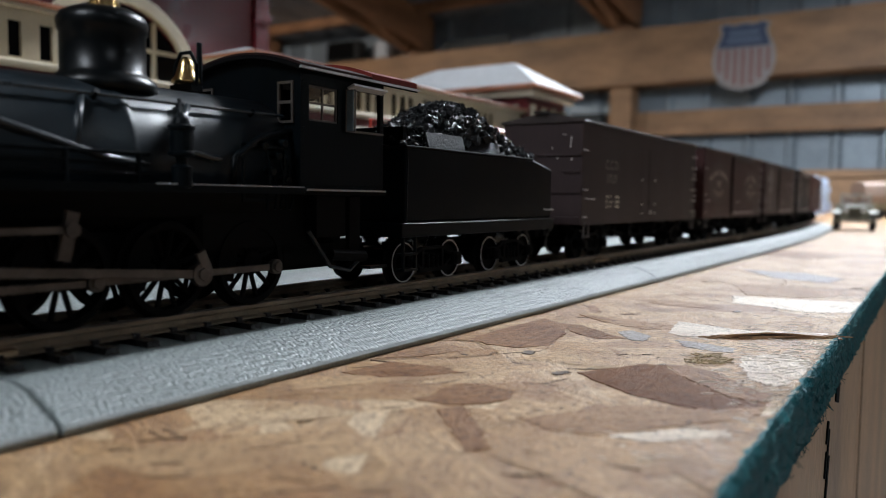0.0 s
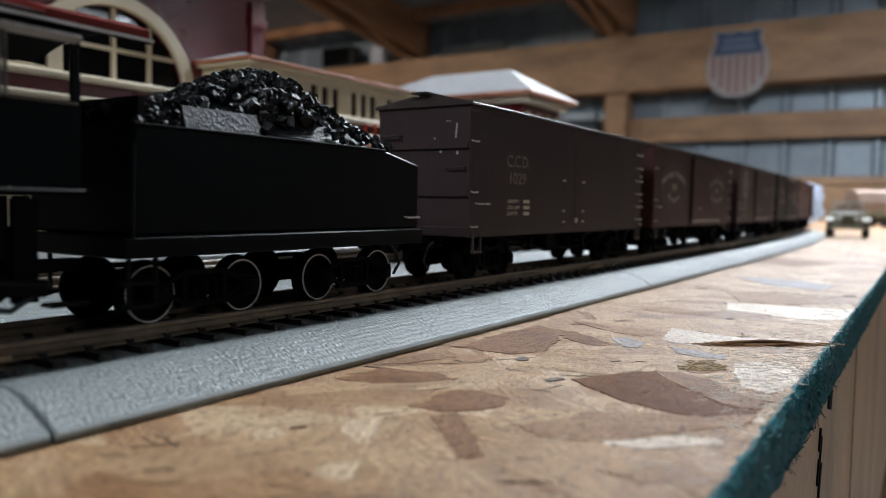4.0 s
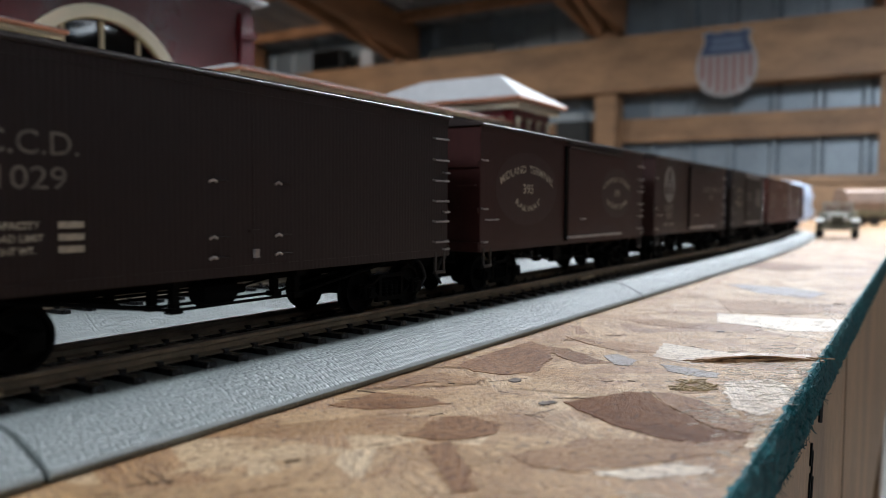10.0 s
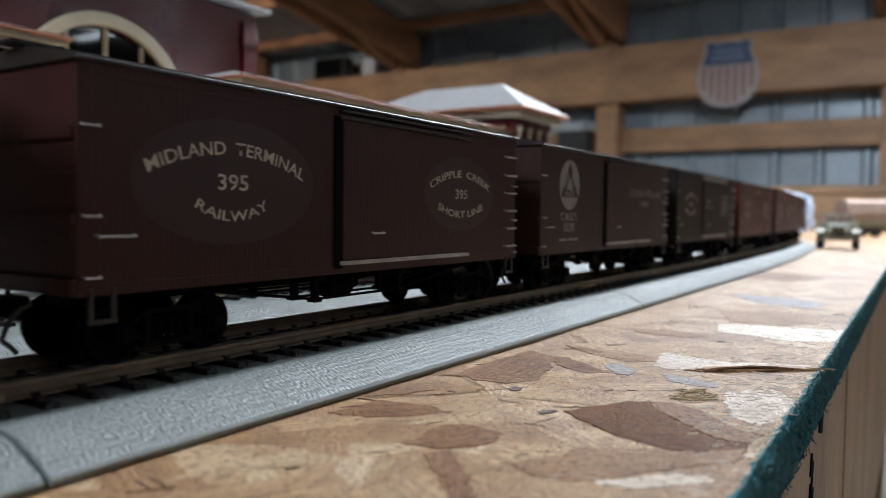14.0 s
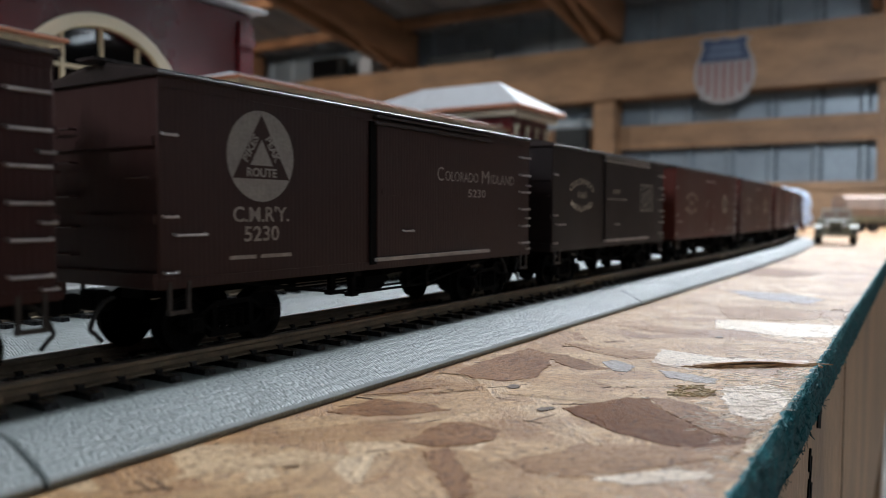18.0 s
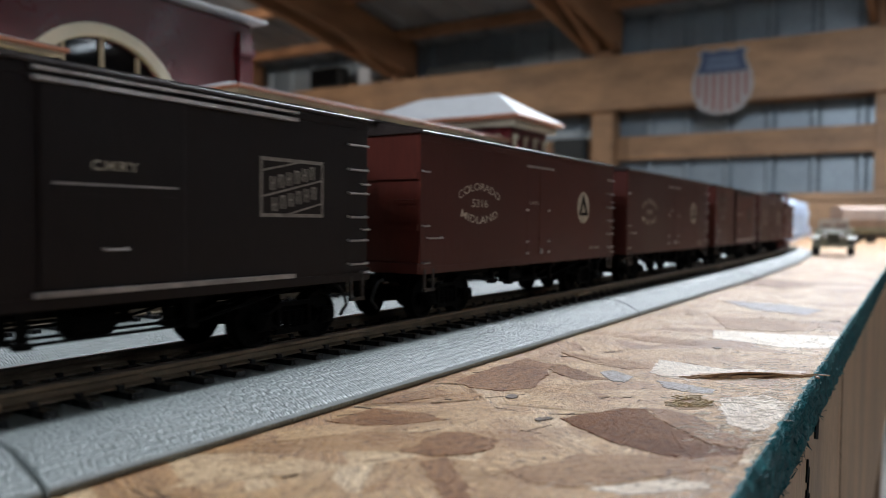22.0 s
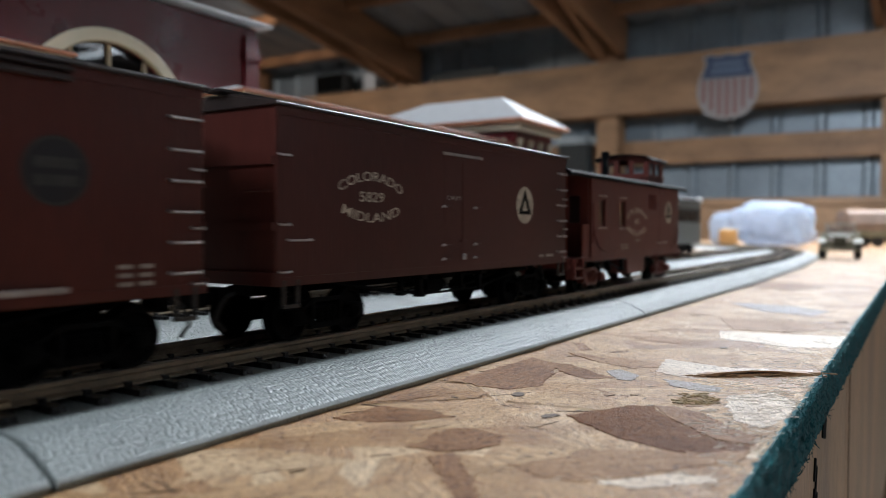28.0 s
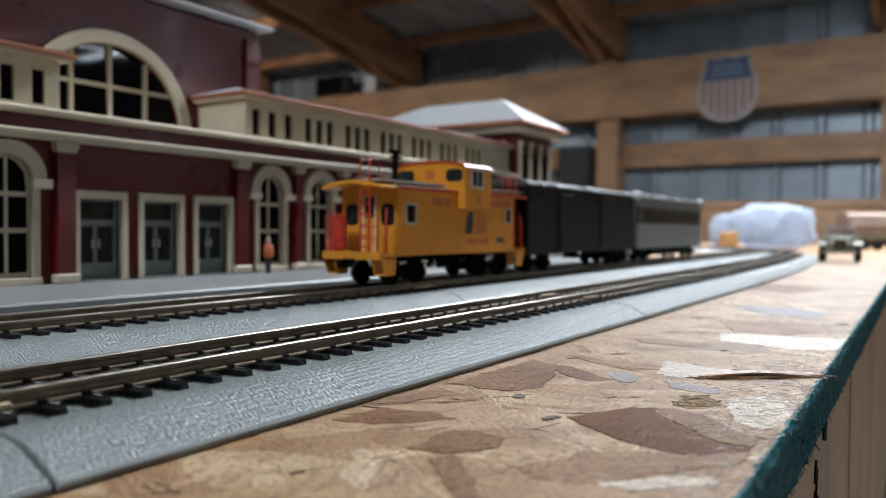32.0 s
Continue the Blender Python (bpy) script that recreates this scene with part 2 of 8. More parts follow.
M["tealfibre"] = material("painted_fibre", (0.10, 0.27, 0.27), 0.85, vary=0.5, size=0.002, spec=0.1)
M["speck"] = material("dark_wood_speck", (0.10, 0.062, 0.04), 0.7, vary=0.5, size=0.001)
M["split"] = material("raw_split_wood", (0.34, 0.19, 0.095), 0.75, vary=0.5, size=0.002, bump=0.5)
M["joist"] = material("stained_joist", (0.62, 0.38, 0.22), 0.6, vary=0.3, size=0.05, bump=0.3, bump_size=0.002, stretch=(1, 1, 0.4))
M["lumber"] = material("pine_lumber", (0.37, 0.215, 0.115), 0.6, vary=0.35, size=0.09, bump=0.2, bump_size=0.01, stretch=(0.3, 0.3, 1))
M["rafter"] = material("fir_rafter", (0.33, 0.165, 0.08), 0.6, vary=0.35, size=0.12, bump=0.2, bump_size=0.01, stretch=(0.3, 1, 1))
M["sheet"] = material("galvanised_sheet", (0.29, 0.345, 0.39), 0.42, metal=0.35, vary=0.2, size=0.25, bump=0.05, bump_size=0.02)
M["roofsheet"] = material("roof_sheet", (0.30, 0.32, 0.34), 0.5, metal=0.3, vary=0.25, size=0.3)
M["concrete"] = material("concrete", (0.32, 0.31, 0.29), 0.7, vary=0.25, size=0.4, bump=0.2, bump_size=0.01)
M["railtop"] = material("nickel_railhead", (0.30, 0.27, 0.23), 0.4, metal=0.7, vary=0.35, size=0.006, spec=0.3)
M["railside"] = material("weathered_rail", (0.25, 0.195, 0.135), 0.45, metal=0.3, vary=0.3, size=0.004, spec=0.35)
M["tie"] = material("black_tie_plastic", (0.006, 0.006, 0.007), 0.27, vary=0.3, size=0.003, bump=0.3, bump_size=0.0004, spec=0.4)
M["brassjoint"] = material("brass_joiner", (0.55, 0.42, 0.28), 0.35, metal=1.0, vary=0.2)
M["black"] = material("black_paint", (0.0014, 0.0030, 0.0042), 0.4, vary=0.25, size=0.008, bump=0.05, spec=0.09)
M["boiler"] = material("graphite_boiler", (0.0095, 0.0155, 0.0205), 0.42, vary=0.2, size=0.01, bump=0.06, bump_size=0.0004, spec=0.32)
M["gloss"] = material("gloss_black_enamel", (0.0022, 0.0034, 0.0041), 0.33, vary=0.25, size=0.008, bump=0.03, spec=0.2)
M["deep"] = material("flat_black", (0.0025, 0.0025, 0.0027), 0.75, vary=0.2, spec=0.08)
M["steel"] = material("dull_steel", (0.10, 0.086, 0.076), 0.5, metal=0.6, vary=0.3, size=0.004)
M["stirrup"] = material("scuffed_step_iron", (0.05, 0.046, 0.045), 0.45, metal=0.4, vary=0.4, size=0.002)
M["bright"] = material("bright_steel", (0.7, 0.7, 0.7), 0.25, metal=1.0, vary=0.1)
M["tyre"] = material("white_tyre", (0.52, 0.52, 0.51), 0.35, vary=0.1)
M["brass"] = material("brass", (0.78, 0.55, 0.24), 0.22, metal=1.0, vary=0.15)
M["coal"] = material("coal", (0.0035, 0.004, 0.005), 0.38, vary=0.4, size=0.002, bump=0.6, bump_size=0.0005, spec=0.2)
M["redroof"] = material("oxide_roof", (0.16, 0.022, 0.016), 0.6, vary=0.25, size=0.01, spec=0.15)
M["brownroof"] = material("flat_brown_roof", (0.03, 0.012, 0.010), 0.7, vary=0.25, size=0.01, spec=0.12)
M["pipe"] = material("satin_pipe", (0.012, 0.018, 0.023), 0.3, vary=0.2, size=0.006, spec=0.5)
M["letter"] = material("cream_lettering", (0.62, 0.57, 0.47), 0.55, vary=0.35, size=0.002)
M["letterdim"] = material("faded_lettering", (0.36, 0.33, 0.30), 0.55, vary=0.35, size=0.002)
M["letterdust"] = material("dusty_lettering", (0.19, 0.165, 0.145), 0.55, vary=0.4, size=0.002)
M["greydisc"] = scribe(material("grey_herald", (0.33, 0.32, 0.31), 0.55, vary=0.2, size=0.004), depth=0.0003)
M["patch"] = material("decal_film", (0.0353, 0.0103, 0.0092), 0.45, vary=0.15)
GRAIN = (1, 1, 0.12)
for key, c, r in (("dustbrown", (0.029, 0.0175, 0.0174), 0.5), ("oxide", (0.043, 0.0125, 0.0112), 0.45), ("umber", (0.041, 0.0185, 0.0165), 0.45),
                  ("darkbrown", (0.0125, 0.0078, 0.0078), 0.48), ("redbrown", (0.088, 0.0185, 0.0125), 0.42), ("redbrown2", (0.074, 0.0178, 0.0135), 0.42),
                  ("cabred", (0.135, 0.033, 0.0265), 0.42)):
    M[key] = scribe(material(key + "_paint", c, r, vary=0.16, size=0.03, bump=0.1, bump_size=0.0007, stretch=GRAIN, spec=0.3))
M["roofpaint"] = material("roof_paint", (0.036, 0.026, 0.024), 0.42, vary=0.35, size=0.006, bump=0.2, spec=0.4)
M["blackroof"] = material("tarred_roof", (0.004, 0.005, 0.0065), 0.7, vary=0.3, size=0.006, spec=0.06, bump=0.3)
# grab irons; the same pale colour also paints highlights on sills and hinges
M["grab"] = material("worn_iron_and_highlight", (0.52, 0.48, 0.46), 0.34, metal=0.5, vary=0.3)
M["yellow"] = material("armour_yellow", (0.72, 0.30, 0.022), 0.36, vary=0.12, size=0.02)
M["redtrim"] = material("signal_red", (0.52, 0.045, 0.018), 0.4, vary=0.15)
M["silver"] = material("silver_paint", (0.62, 0.62, 0.60), 0.35, metal=0.4, vary=0.15)
M["inkblue"] = material("dark_ink_decal", (0.008, 0.008, 0.012), 0.45, vary=0.25)
M["inkgrey"] = material("faint_grey_decal", (0.05, 0.045, 0.043), 0.5, vary=0.35, size=0.002)
M["navy"] = material("navy_decal", (0.035, 0.04, 0.065), 0.5, vary=0.2)
M["pinkdecal"] = material("faded_red_decal", (0.55, 0.17, 0.05), 0.5, vary=0.2)
M["whitepaint"] = material("white_paint", (0.75, 0.75, 0.73), 0.45, vary=0.1)
M["darkgreen"] = material("pullman_green", (0.0062, 0.0062, 0.0058), 0.5, vary=0.3, size=0.01, spec=0.15)
M["coachroof"] = material("satin_dark_roof", (0.05, 0.058, 0.066), 0.28, vary=0.2, size=0.02, spec=0.6)
M["greycar"] = material("two_tone_grey", (0.20, 0.225, 0.225), 0.42, vary=0.15, size=0.03)
M["greydark"] = material("dark_grey_band", (0.035, 0.040, 0.042), 0.5, vary=0.15, size=0.03, spec=0.25)
M["cream"] = material("cream_trim", (0.60, 0.52, 0.38), 0.5, vary=0.14, size=0.02)
M["brick"] = brick_material("maroon_brick", (0.125, 0.0068, 0.0095), (0.42, 0.30, 0.31), 0.0026, 0.00105)
M["tile"] = material("terracotta_eave", (0.50, 0.19, 0.10), 0.5, vary=0.2, size=0.006)
M["slate"] = material("pale_slate", (0.50, 0.51, 0.52), 0.35, vary=0.15, size=0.008, bump=0.3, bump_size=0.001)
M["doorgrey"] = material("grey_green_door", (0.20, 0.24, 0.23), 0.45, vary=0.15)
M["pane"] = material("dark_window_pane", (0.005, 0.005, 0.006), 0.05, vary=0.1, spec=0.1)
pane_shader = M["pane"].node_tree.nodes["Principled BSDF"]
M["pane"].node_tree.links.remove(pane_shader.inputs["Roughness"].links[0])
pane_shader.inputs["Roughness"].default_value = 0.03
M["platform"] = material("platform_grey", (0.20, 0.205, 0.20), 0.5, vary=0.15, size=0.03, bump=0.2)
M["orange"] = material("orange_coat", (0.62, 0.16, 0.05), 0.6)
M["skin"] = material("painted_plastic", (0.45, 0.34, 0.28), 0.6)
M["olive"] = material("olive_drab", (0.20, 0.19, 0.13), 0.55, vary=0.25, size=0.02)
M["dust"] = material("dusty_olive", (0.36, 0.37, 0.33), 0.6, vary=0.25, size=0.01)
M["tan"] = material("tan_canvas", (0.28, 0.205, 0.165), 0.75, vary=0.2, size=0.02, bump=0.2)
M["blueglass"] = material("pale_blue_pane", (0.10, 0.135, 0.155), 0.25, vary=0.2, size=0.004)
M["awning"] = material("bare_tin_awning", (0.62, 0.63, 0.64), 0.42, metal=0.3, vary=0.2)
M["boardgloss"] = material("worn_coal_board", (0.011, 0.013, 0.016), 0.45, vary=0.4, size=0.003, bump=0.4, spec=0.4)
M["rubber"] = material("rubber", (0.02, 0.02, 0.02), 0.7)
M["film"] = material("cloudy_plastic_film", (0.40, 0.47, 0.55), 0.5, vary=0.25, size=0.03, bump=0.5, bump_size=0.012, spec=0.3)
film_nodes, film_links = M["film"].node_tree.nodes, M["film"].node_tree.links
through_light, film_mix = film_nodes.new("ShaderNodeBsdfTranslucent"), film_nodes.new("ShaderNodeMixShader")
through_light.inputs["Color"].default_value = (0.72, 0.78, 0.88, 1)
film_mix.inputs[0].default_value = 0.5
film_links.new(film_nodes["Principled BSDF"].outputs[0], film_mix.inputs[1])
film_links.new(through_light.outputs[0], film_mix.inputs[2])
film_links.new(film_mix.outputs[0], film_nodes["Material Output"].inputs["Surface"])
# grey in the colour stands for reflections and the dim interior in the glass
M["doorpane"] = material("grey_reflection_pane", (0.022, 0.026, 0.027), 0.2, vary=0.4, size=0.01, spec=0.3)
M["block"] = material("pine_block", (0.55, 0.33, 0.12), 0.6, vary=0.2, size=0.02)
M["tin_white"] = material("sign_white", (0.34, 0.315, 0.31), 0.5, vary=0.15)
M["tin_red"] = material("sign_red", (0.26, 0.13, 0.12), 0.4, vary=0.1)
M["tin_blue"] = material("sign_blue", (0.05, 0.075, 0.14), 0.4, vary=0.1)
M["tin_pale"] = material("sign_pale_blue", (0.12, 0.165, 0.25), 0.4, vary=0.1)
M["pale"] = material("pale_box", (0.5, 0.52, 0.55), 0.5)
M["tube"] = glow("lamp_tube", (0.83, 0.93, 1.0), 42.0)
M["clear"] = glass("window_glass")


# ---- building helpers: all lengths below in millimetres ----
MM = 0.001


def part(name, bm, mat, parent, label="", smooth=False, bevel=0.0, at=None):
    """Links a bmesh drawn in millimetres as one mesh under parent."""
    if bevel:
        bm.normal_update()
        edges = [e for e in bm.edges if len(e.link_faces) == 2 and e.calc_face_angle(0) > 0.6]
        bmesh.ops.bevel(bm, geom=edges, offset=bevel, segments=1, affect="EDGES")
    bm.transform(Matrix.Diagonal((MM, MM, MM, 1)))
    me = bpy.data.meshes.new(name)
    bm.to_mesh(me)
    bm.free()
    for m in mat if isinstance(mat, (list, tuple)) else (mat,):
        me.materials.append(m)
    if smooth:
        for p in me.polygons:
            p.use_smooth = True
    ob = new(name, me)
    ob.parent = parent
    if at is not None:
        ob.matrix_basis = at
    if label:
        tagged(ob, label)
    return ob


def thing(name, label, category, group="", kind="", at=None):
    ob = new(name)
    ob.empty_display_size = 0.01
    if at is not None:
        ob.matrix_basis = at
    return tagged(ob, label, category, group, kind)


def bm_new():
    return bmesh.new()


def box(bm, x0, x1, y0, y1, z0, z1, mi=0, turn=None):
    c = Vector(((x0 + x1) / 2, (y0 + y1) / 2, (z0 + z1) / 2))
    m = Matrix.Translation(c) @ (turn or Matrix()) @ Matrix.Diagonal((abs(x1 - x0), abs(y1 - y0), abs(z1 - z0), 1))
    vs = bmesh.ops.create_cube(bm, size=1, matrix=m)["verts"]
    for f in {f for v in vs for f in v.link_faces}:
        f.material_index = mi
    return bm


def cyl(bm, a, b, r, r2=None, n=12, mi=0):
    a, b = Vector(a), Vector(b)
    d = b - a
    m = Matrix.Translation((a + b) / 2) @ d.to_track_quat("Z", "Y").to_matrix().to_4x4()
    vs = bmesh.ops.create_cone(bm, cap_ends=True, segments=n, radius1=r, radius2=r if r2 is None else r2, depth=d.length, matrix=m)["verts"]
    for f in {f for v in vs for f in v.link_faces}:
        f.material_index = mi
    return bm


def tube(bm, pts, r, n=6, mi=0):
    """One bent round bar through the points."""
    pts = [Vector(p) for p in pts]
    rings, side = [], None
    for k, p in enumerate(pts):
        d = (pts[min(k + 1, len(pts) - 1)] - pts[max(k - 1, 0)]).normalized()
        side = d.orthogonal().normalized() if side is None else (side - d * side.dot(d)).normalized()
        up = d.cross(side)
        rings.append([bm.verts.new(p + (side * math.cos(2 * math.pi * j / n) + up * math.sin(2 * math.pi * j / n)) * r) for j in range(n)])
    for a, b in zip(rings[:-1], rings[1:]):
        for j in range(n):
            bm.faces.new((a[j], a[(j + 1) % n], b[(j + 1) % n], b[j])).material_index = mi
    bm.faces.new(rings[0][::-1]).material_index = mi
    bm.faces.new(rings[-1]).material_index = mi
    return bm


def lathe(bm, at, axis, profile, n=24, mi=0):
    """profile: (distance along axis, radius) in order."""
    m = Matrix.Translation(at) @ Vector(axis).to_track_quat("Z", "Y").to_matrix().to_4x4()
    rings = []
    for h, r in profile:
        rings.append([bm.verts.new(m @ Vector((r * math.cos(2 * math.pi * k / n), r * math.sin(2 * math.pi * k / n), h))) for k in range(n)])
    for a, b in zip(rings[:-1], rings[1:]):
        for k in range(n):
            f = bm.faces.new((a[k], a[(k + 1) % n], b[(k + 1) % n], b[k]))
            f.material_index = mi
    bm.faces.new(rings[0][::-1]).material_index = mi
    bm.faces.new(rings[-1]).material_index = mi
    return bm


def sweep(bm, profile, x0, x1, mi=0, steps=1, mats=None):
    """Extrudes a closed (y, z) profile along x."""
    rows = [[bm.verts.new((x0 + (x1 - x0) * i / steps, y, z)) for y, z in profile] for i in range(steps + 1)]
    k = len(profile)
    for a, b in zip(rows[:-1], rows[1:]):
        for j in range(k):
            f = bm.faces.new((a[j], a[(j + 1) % k], b[(j + 1) % k], b[j]))
            f.material_index = mats[j] if mats else mi
    bm.faces.new(rows[0][::-1]).material_index = mi
    bm.faces.new(rows[-1]).material_index = mi
    bmesh.ops.recalc_face_normals(bm, faces=bm.faces)
    return bm


def plate(bm, outer, holes, y0, y1, mi=0):
    """An upright plate in the x-z plane with openings, from y0 to y1."""
    edges = []
    for ring in (outer, *holes):
        vs = [bm.verts.new((x, y0, z)) for x, z in ring]
        edges += [bm.edges.new((vs[i], vs[(i + 1) % len(vs)])) for i in range(len(vs))]
    faces = [g for g in bmesh.ops.triangle_fill(bm, use_beauty=True, use_dissolve=False, edges=edges)["geom"] if isinstance(g, bmesh.types.BMFace)]
    out = bmesh.ops.extrude_face_region(bm, geom=faces)["geom"]
    bmesh.ops.translate(bm, verts=[g for g in out if isinstance(g, bmesh.types.BMVert)], vec=(0, y1 - y0, 0))
    bmesh.ops.recalc_face_normals(bm, faces=bm.faces)
    for f in bm.faces:
        f.material_index = mi
    return bm


def rect(x0, x1, z0, z1):
    return [(x0, z0), (x1, z0), (x1, z1), (x0, z1)]


def arch(cx, half, z0, top, n=14):
    """Outline of an opening with a round head."""
    spring = top - half
    return [(cx - half, z0), (cx + half, z0)] + [(cx + half * math.cos(a), spring + half * math.sin(a)) for a in
                                                 (math.pi * k / n for k in range(n + 1))]


def rounded(x0, x1, z0, z1, r, n=5):
    """Outline of an opening with round corners."""
    pts = []
    for cx, cz, a0 in ((x1 - r, z1 - r, 0), (x0 + r, z1 - r, 90), (x0 + r, z0 + r, 180), (x1 - r, z0 + r, 270)):
        pts += [(cx + r * math.cos(radians(a0 + 90 * k / n)), cz + r * math.sin(radians(a0 + 90 * k / n))) for k in range(n + 1)]
    return pts


def text_part(words, height, cx, z, y, parent, mat, bend=0.0, width=None, name="lettering", back=False, weight=0.0, turn=0.0):
    """Painted words on an upright side that faces -y. bend: rise of the middle over the ends (negative: sag)."""
    cu = bpy.data.curves.new(name, "FONT")
    cu.body, cu.align_x, cu.align_y, cu.size, cu.offset = words, "CENTER", "CENTER", 1.0, weight
    cu.resolution_u = 3
    tmp = bpy.data.objects.new("tmp", cu)
    scene.collection.objects.link(tmp)
    bpy.context.view_layer.update()
    me = bpy.data.meshes.new_from_object(tmp.evaluated_get(bpy.context.evaluated_depsgraph_get()))
    bpy.data.objects.remove(tmp)
    bpy.data.curves.remove(cu)
    co = np.empty(len(me.vertices) * 3)
    me.vertices.foreach_get("co", co)
    co = co.reshape(-1, 3)
    x, h = co[:, 0] - (co[:, 0].min() + co[:, 0].max()) / 2, co[:, 1] - (co[:, 1].min() + co[:, 1].max()) / 2
    tall = max(h.max() - h.min(), 1e-6)
    h = h / tall * height
    x = x / max(x.max() - x.min(), 1e-6) * (width or (x.max() - x.min()) / tall * height)
    if bend:
        w = width / 2
        rad = (w * w + bend * bend) / (2 * abs(bend))
        s = 1 if bend > 0 else -1
        a = x / rad
        x, h = (rad + s * h) * np.sin(a), s * ((rad + s * h) * np.cos(a) - rad)
    if turn:
        x, h = x * math.cos(turn) - h * math.sin(turn), x * math.sin(turn) + h * math.cos(turn)
    sgn = -1 if back else 1
    out = np.stack([(cx + sgn * x) * MM, np.full_like(x, y * MM), (z + h) * MM], 1)
    me.vertices.foreach_set("co", out.ravel())
    me.materials.append(mat)
    ob = new(name, me)
    ob.parent = parent
    return ob


# ---- the barn round the layout ----
FLOOR = -950
bm = box(bm_new(), -6100, 4700, -11700, 5700, FLOOR - 100, FLOOR)
part("floor", bm, M["concrete"], None)
tagged(bpy.data.objects["floor"], "bare grey concrete barn floor under the layout", "floor", kind="structure")


def ribbed(bm, length, height, pitch=229.0, rib=19.0):
    """Upright ribbed metal sheet along x, facing -y."""
    xs, x = [], 0.0
    while x < length:
        xs += [(x, 0), (x + pitch - 60, 0), (x + pitch - 42, -rib), (x + pitch - 18, -rib)]
        x += pitch
    xs.append((length, 0))
    lo = [bm.verts.new((a, b, 0)) for a, b in xs]
    hi = [bm.verts.new((a, b, height)) for a, b in xs]
    back_lo, back_hi = [bm.verts.new((a, 40, z)) for a, z in ((0, 0), (length, 0))], [bm.verts.new((a, 40, z)) for a, z in ((0, height), (length, height))]
    for i in range(len(xs) - 1):
        bm.faces.new((lo[i], lo[i + 1], hi[i + 1], hi[i]))
    bm.faces.new((back_lo[1], back_lo[0], back_hi[0], back_hi[1]))
    return bm


WALL_TOP = 2600 - FLOOR
for wname, wlen, m in (("wall_east", 17400, pose(4.62, 5.7, FLOOR * MM, 0, 0, -90)), ("wall_north", 10800, pose(-6.1, 5.66, FLOOR * MM)),
                       ("wall_south", 10800, pose(4.7, -11.66, FLOOR * MM, 0, 0, 180)), ("wall_west", 17400, pose(-6.06, -11.7, FLOOR * MM, 0, 0, 90))):
    w = part(wname, ribbed(bm_new(), wlen, WALL_TOP), M["sheet"], None, at=m)
    tagged(w, "ribbed blue-grey galvanised metal barn wall", "wall", kind="structure")


def ceiling_z(x):
    return 1320 + 0.17 * (4500 - x)


bm = bm_new()
prof = []
ys = np.arange(-11700, 5701, 229.0)
lo, hi = [], []
for y in ys:
    for dy, dz in ((0, 0), (165, 0), (180, 22), (214, 22)):
        lo.append(bm.verts.new((4700, y + dy, ceiling_z(4700) + dz)))
        hi.append(bm.verts.new((-6100, y + dy, ceiling_z(-6100) + dz)))
for i in range(len(lo) - 1):
    bm.faces.new((lo[i], hi[i], hi[i + 1], lo[i + 1]))
tagged(part("ceiling", bm, M["roofsheet"], None), "sloping grey metal roof sheets seen from below", "ceiling", kind="structure")


def timber(name, x0, x1, y0, y1, z0, z1, mat, label, kind="structure", turn=None, category="timber"):
    ob = part(name, box(bm_new(), x0, x1, y0, y1, z0, z1, turn=turn), mat, None, bevel=4)
    return tagged(ob, label, category, kind=kind, group="barn framing")


for y in (-5980, -4460, -2940, -1420, 100 - 0, 1618, 3136, 4654):
    timber("wall_post", 4430, 4570, y - 67, y + 67, FLOOR, 1034 if y != 100 else 704, M["lumber"], "square pine post against the metal wall")
timber("wall_header", 4385, 4428, -6600, 5600, 708, 1032, M["lumber"], "wide pine header board nailed across the posts")
timber("wall_header", 4574, 4592, -6600, 5600, 710, 1030, M["lumber"], "inner pine header board behind the posts")
for y0, y1 in zip((-6600, -5912, -4392, -2872, -1352, 168, 1686, 3204, 4722), (-6048, -4528, -3008, -1488, 32, 1550, 3068, 4586, 5600)):
    timber("wall_girt", 4520, 4560, y0, y1, 418, 560, M["lumber"], "pine girt between the barn posts")
    timber("wall_girt", 4520, 4560, y0, y1, -420, -280, M["lumber"], "pine girt between the barn posts")
for y in (-5980, -4460, -2940, -1420, 98, 1618, 3136, 4654):
    tilt = Matrix.Rotation(math.atan(0.17), 4, "Y")
    for side in (-1, 1):
        cx = -700
        c = Vector((cx, y + side * 88, ceiling_z(cx) - 150))
        bm = box(bm_new(), -5400, 5250, -20, 20, -118, 118)
        bm.transform(Matrix.Translation(c) @ tilt)
        tagged(part("rafter", bm, M["rafter"], None, bevel=4), "reddish fir rafter rising from the wall posts", "rafter", "barn framing", "structure")
    bm = box(bm_new(), -640, 640, -19, 19, -62, 62)
    bm.transform(Matrix.Translation((3730, y, 1312)) @ Matrix.Rotation(math.radians(20), 4, "Y"))
    tagged(part("knee_brace", bm, M["rafter"], None, bevel=3), "slanting fir brace under the rafters", "brace", "barn framing", "structure")
    tagged(part("post_cap", box(bm_new(), 4432, 4568, y - 65, y + 65, 1036, ceiling_z(4500) - 20), M["rafter"], None, bevel=3),
           "short fir post above the header", "post", "barn framing", "structure")
x = 4300
while x > -5800:
    z = ceiling_z(x) - 8
    bm = box(bm_new(), -19, 19, -6600, 5600, -70, 0)
    bm.transform(Matrix.Translation((x, 0, z)) @ Matrix.Rotation(math.atan(0.17), 4, "Y"))
    tagged(part("purlin", bm, M["rafter"], None), "fir purlin under the roof sheets", "purlin", "barn framing", "structure")
    x -= 610
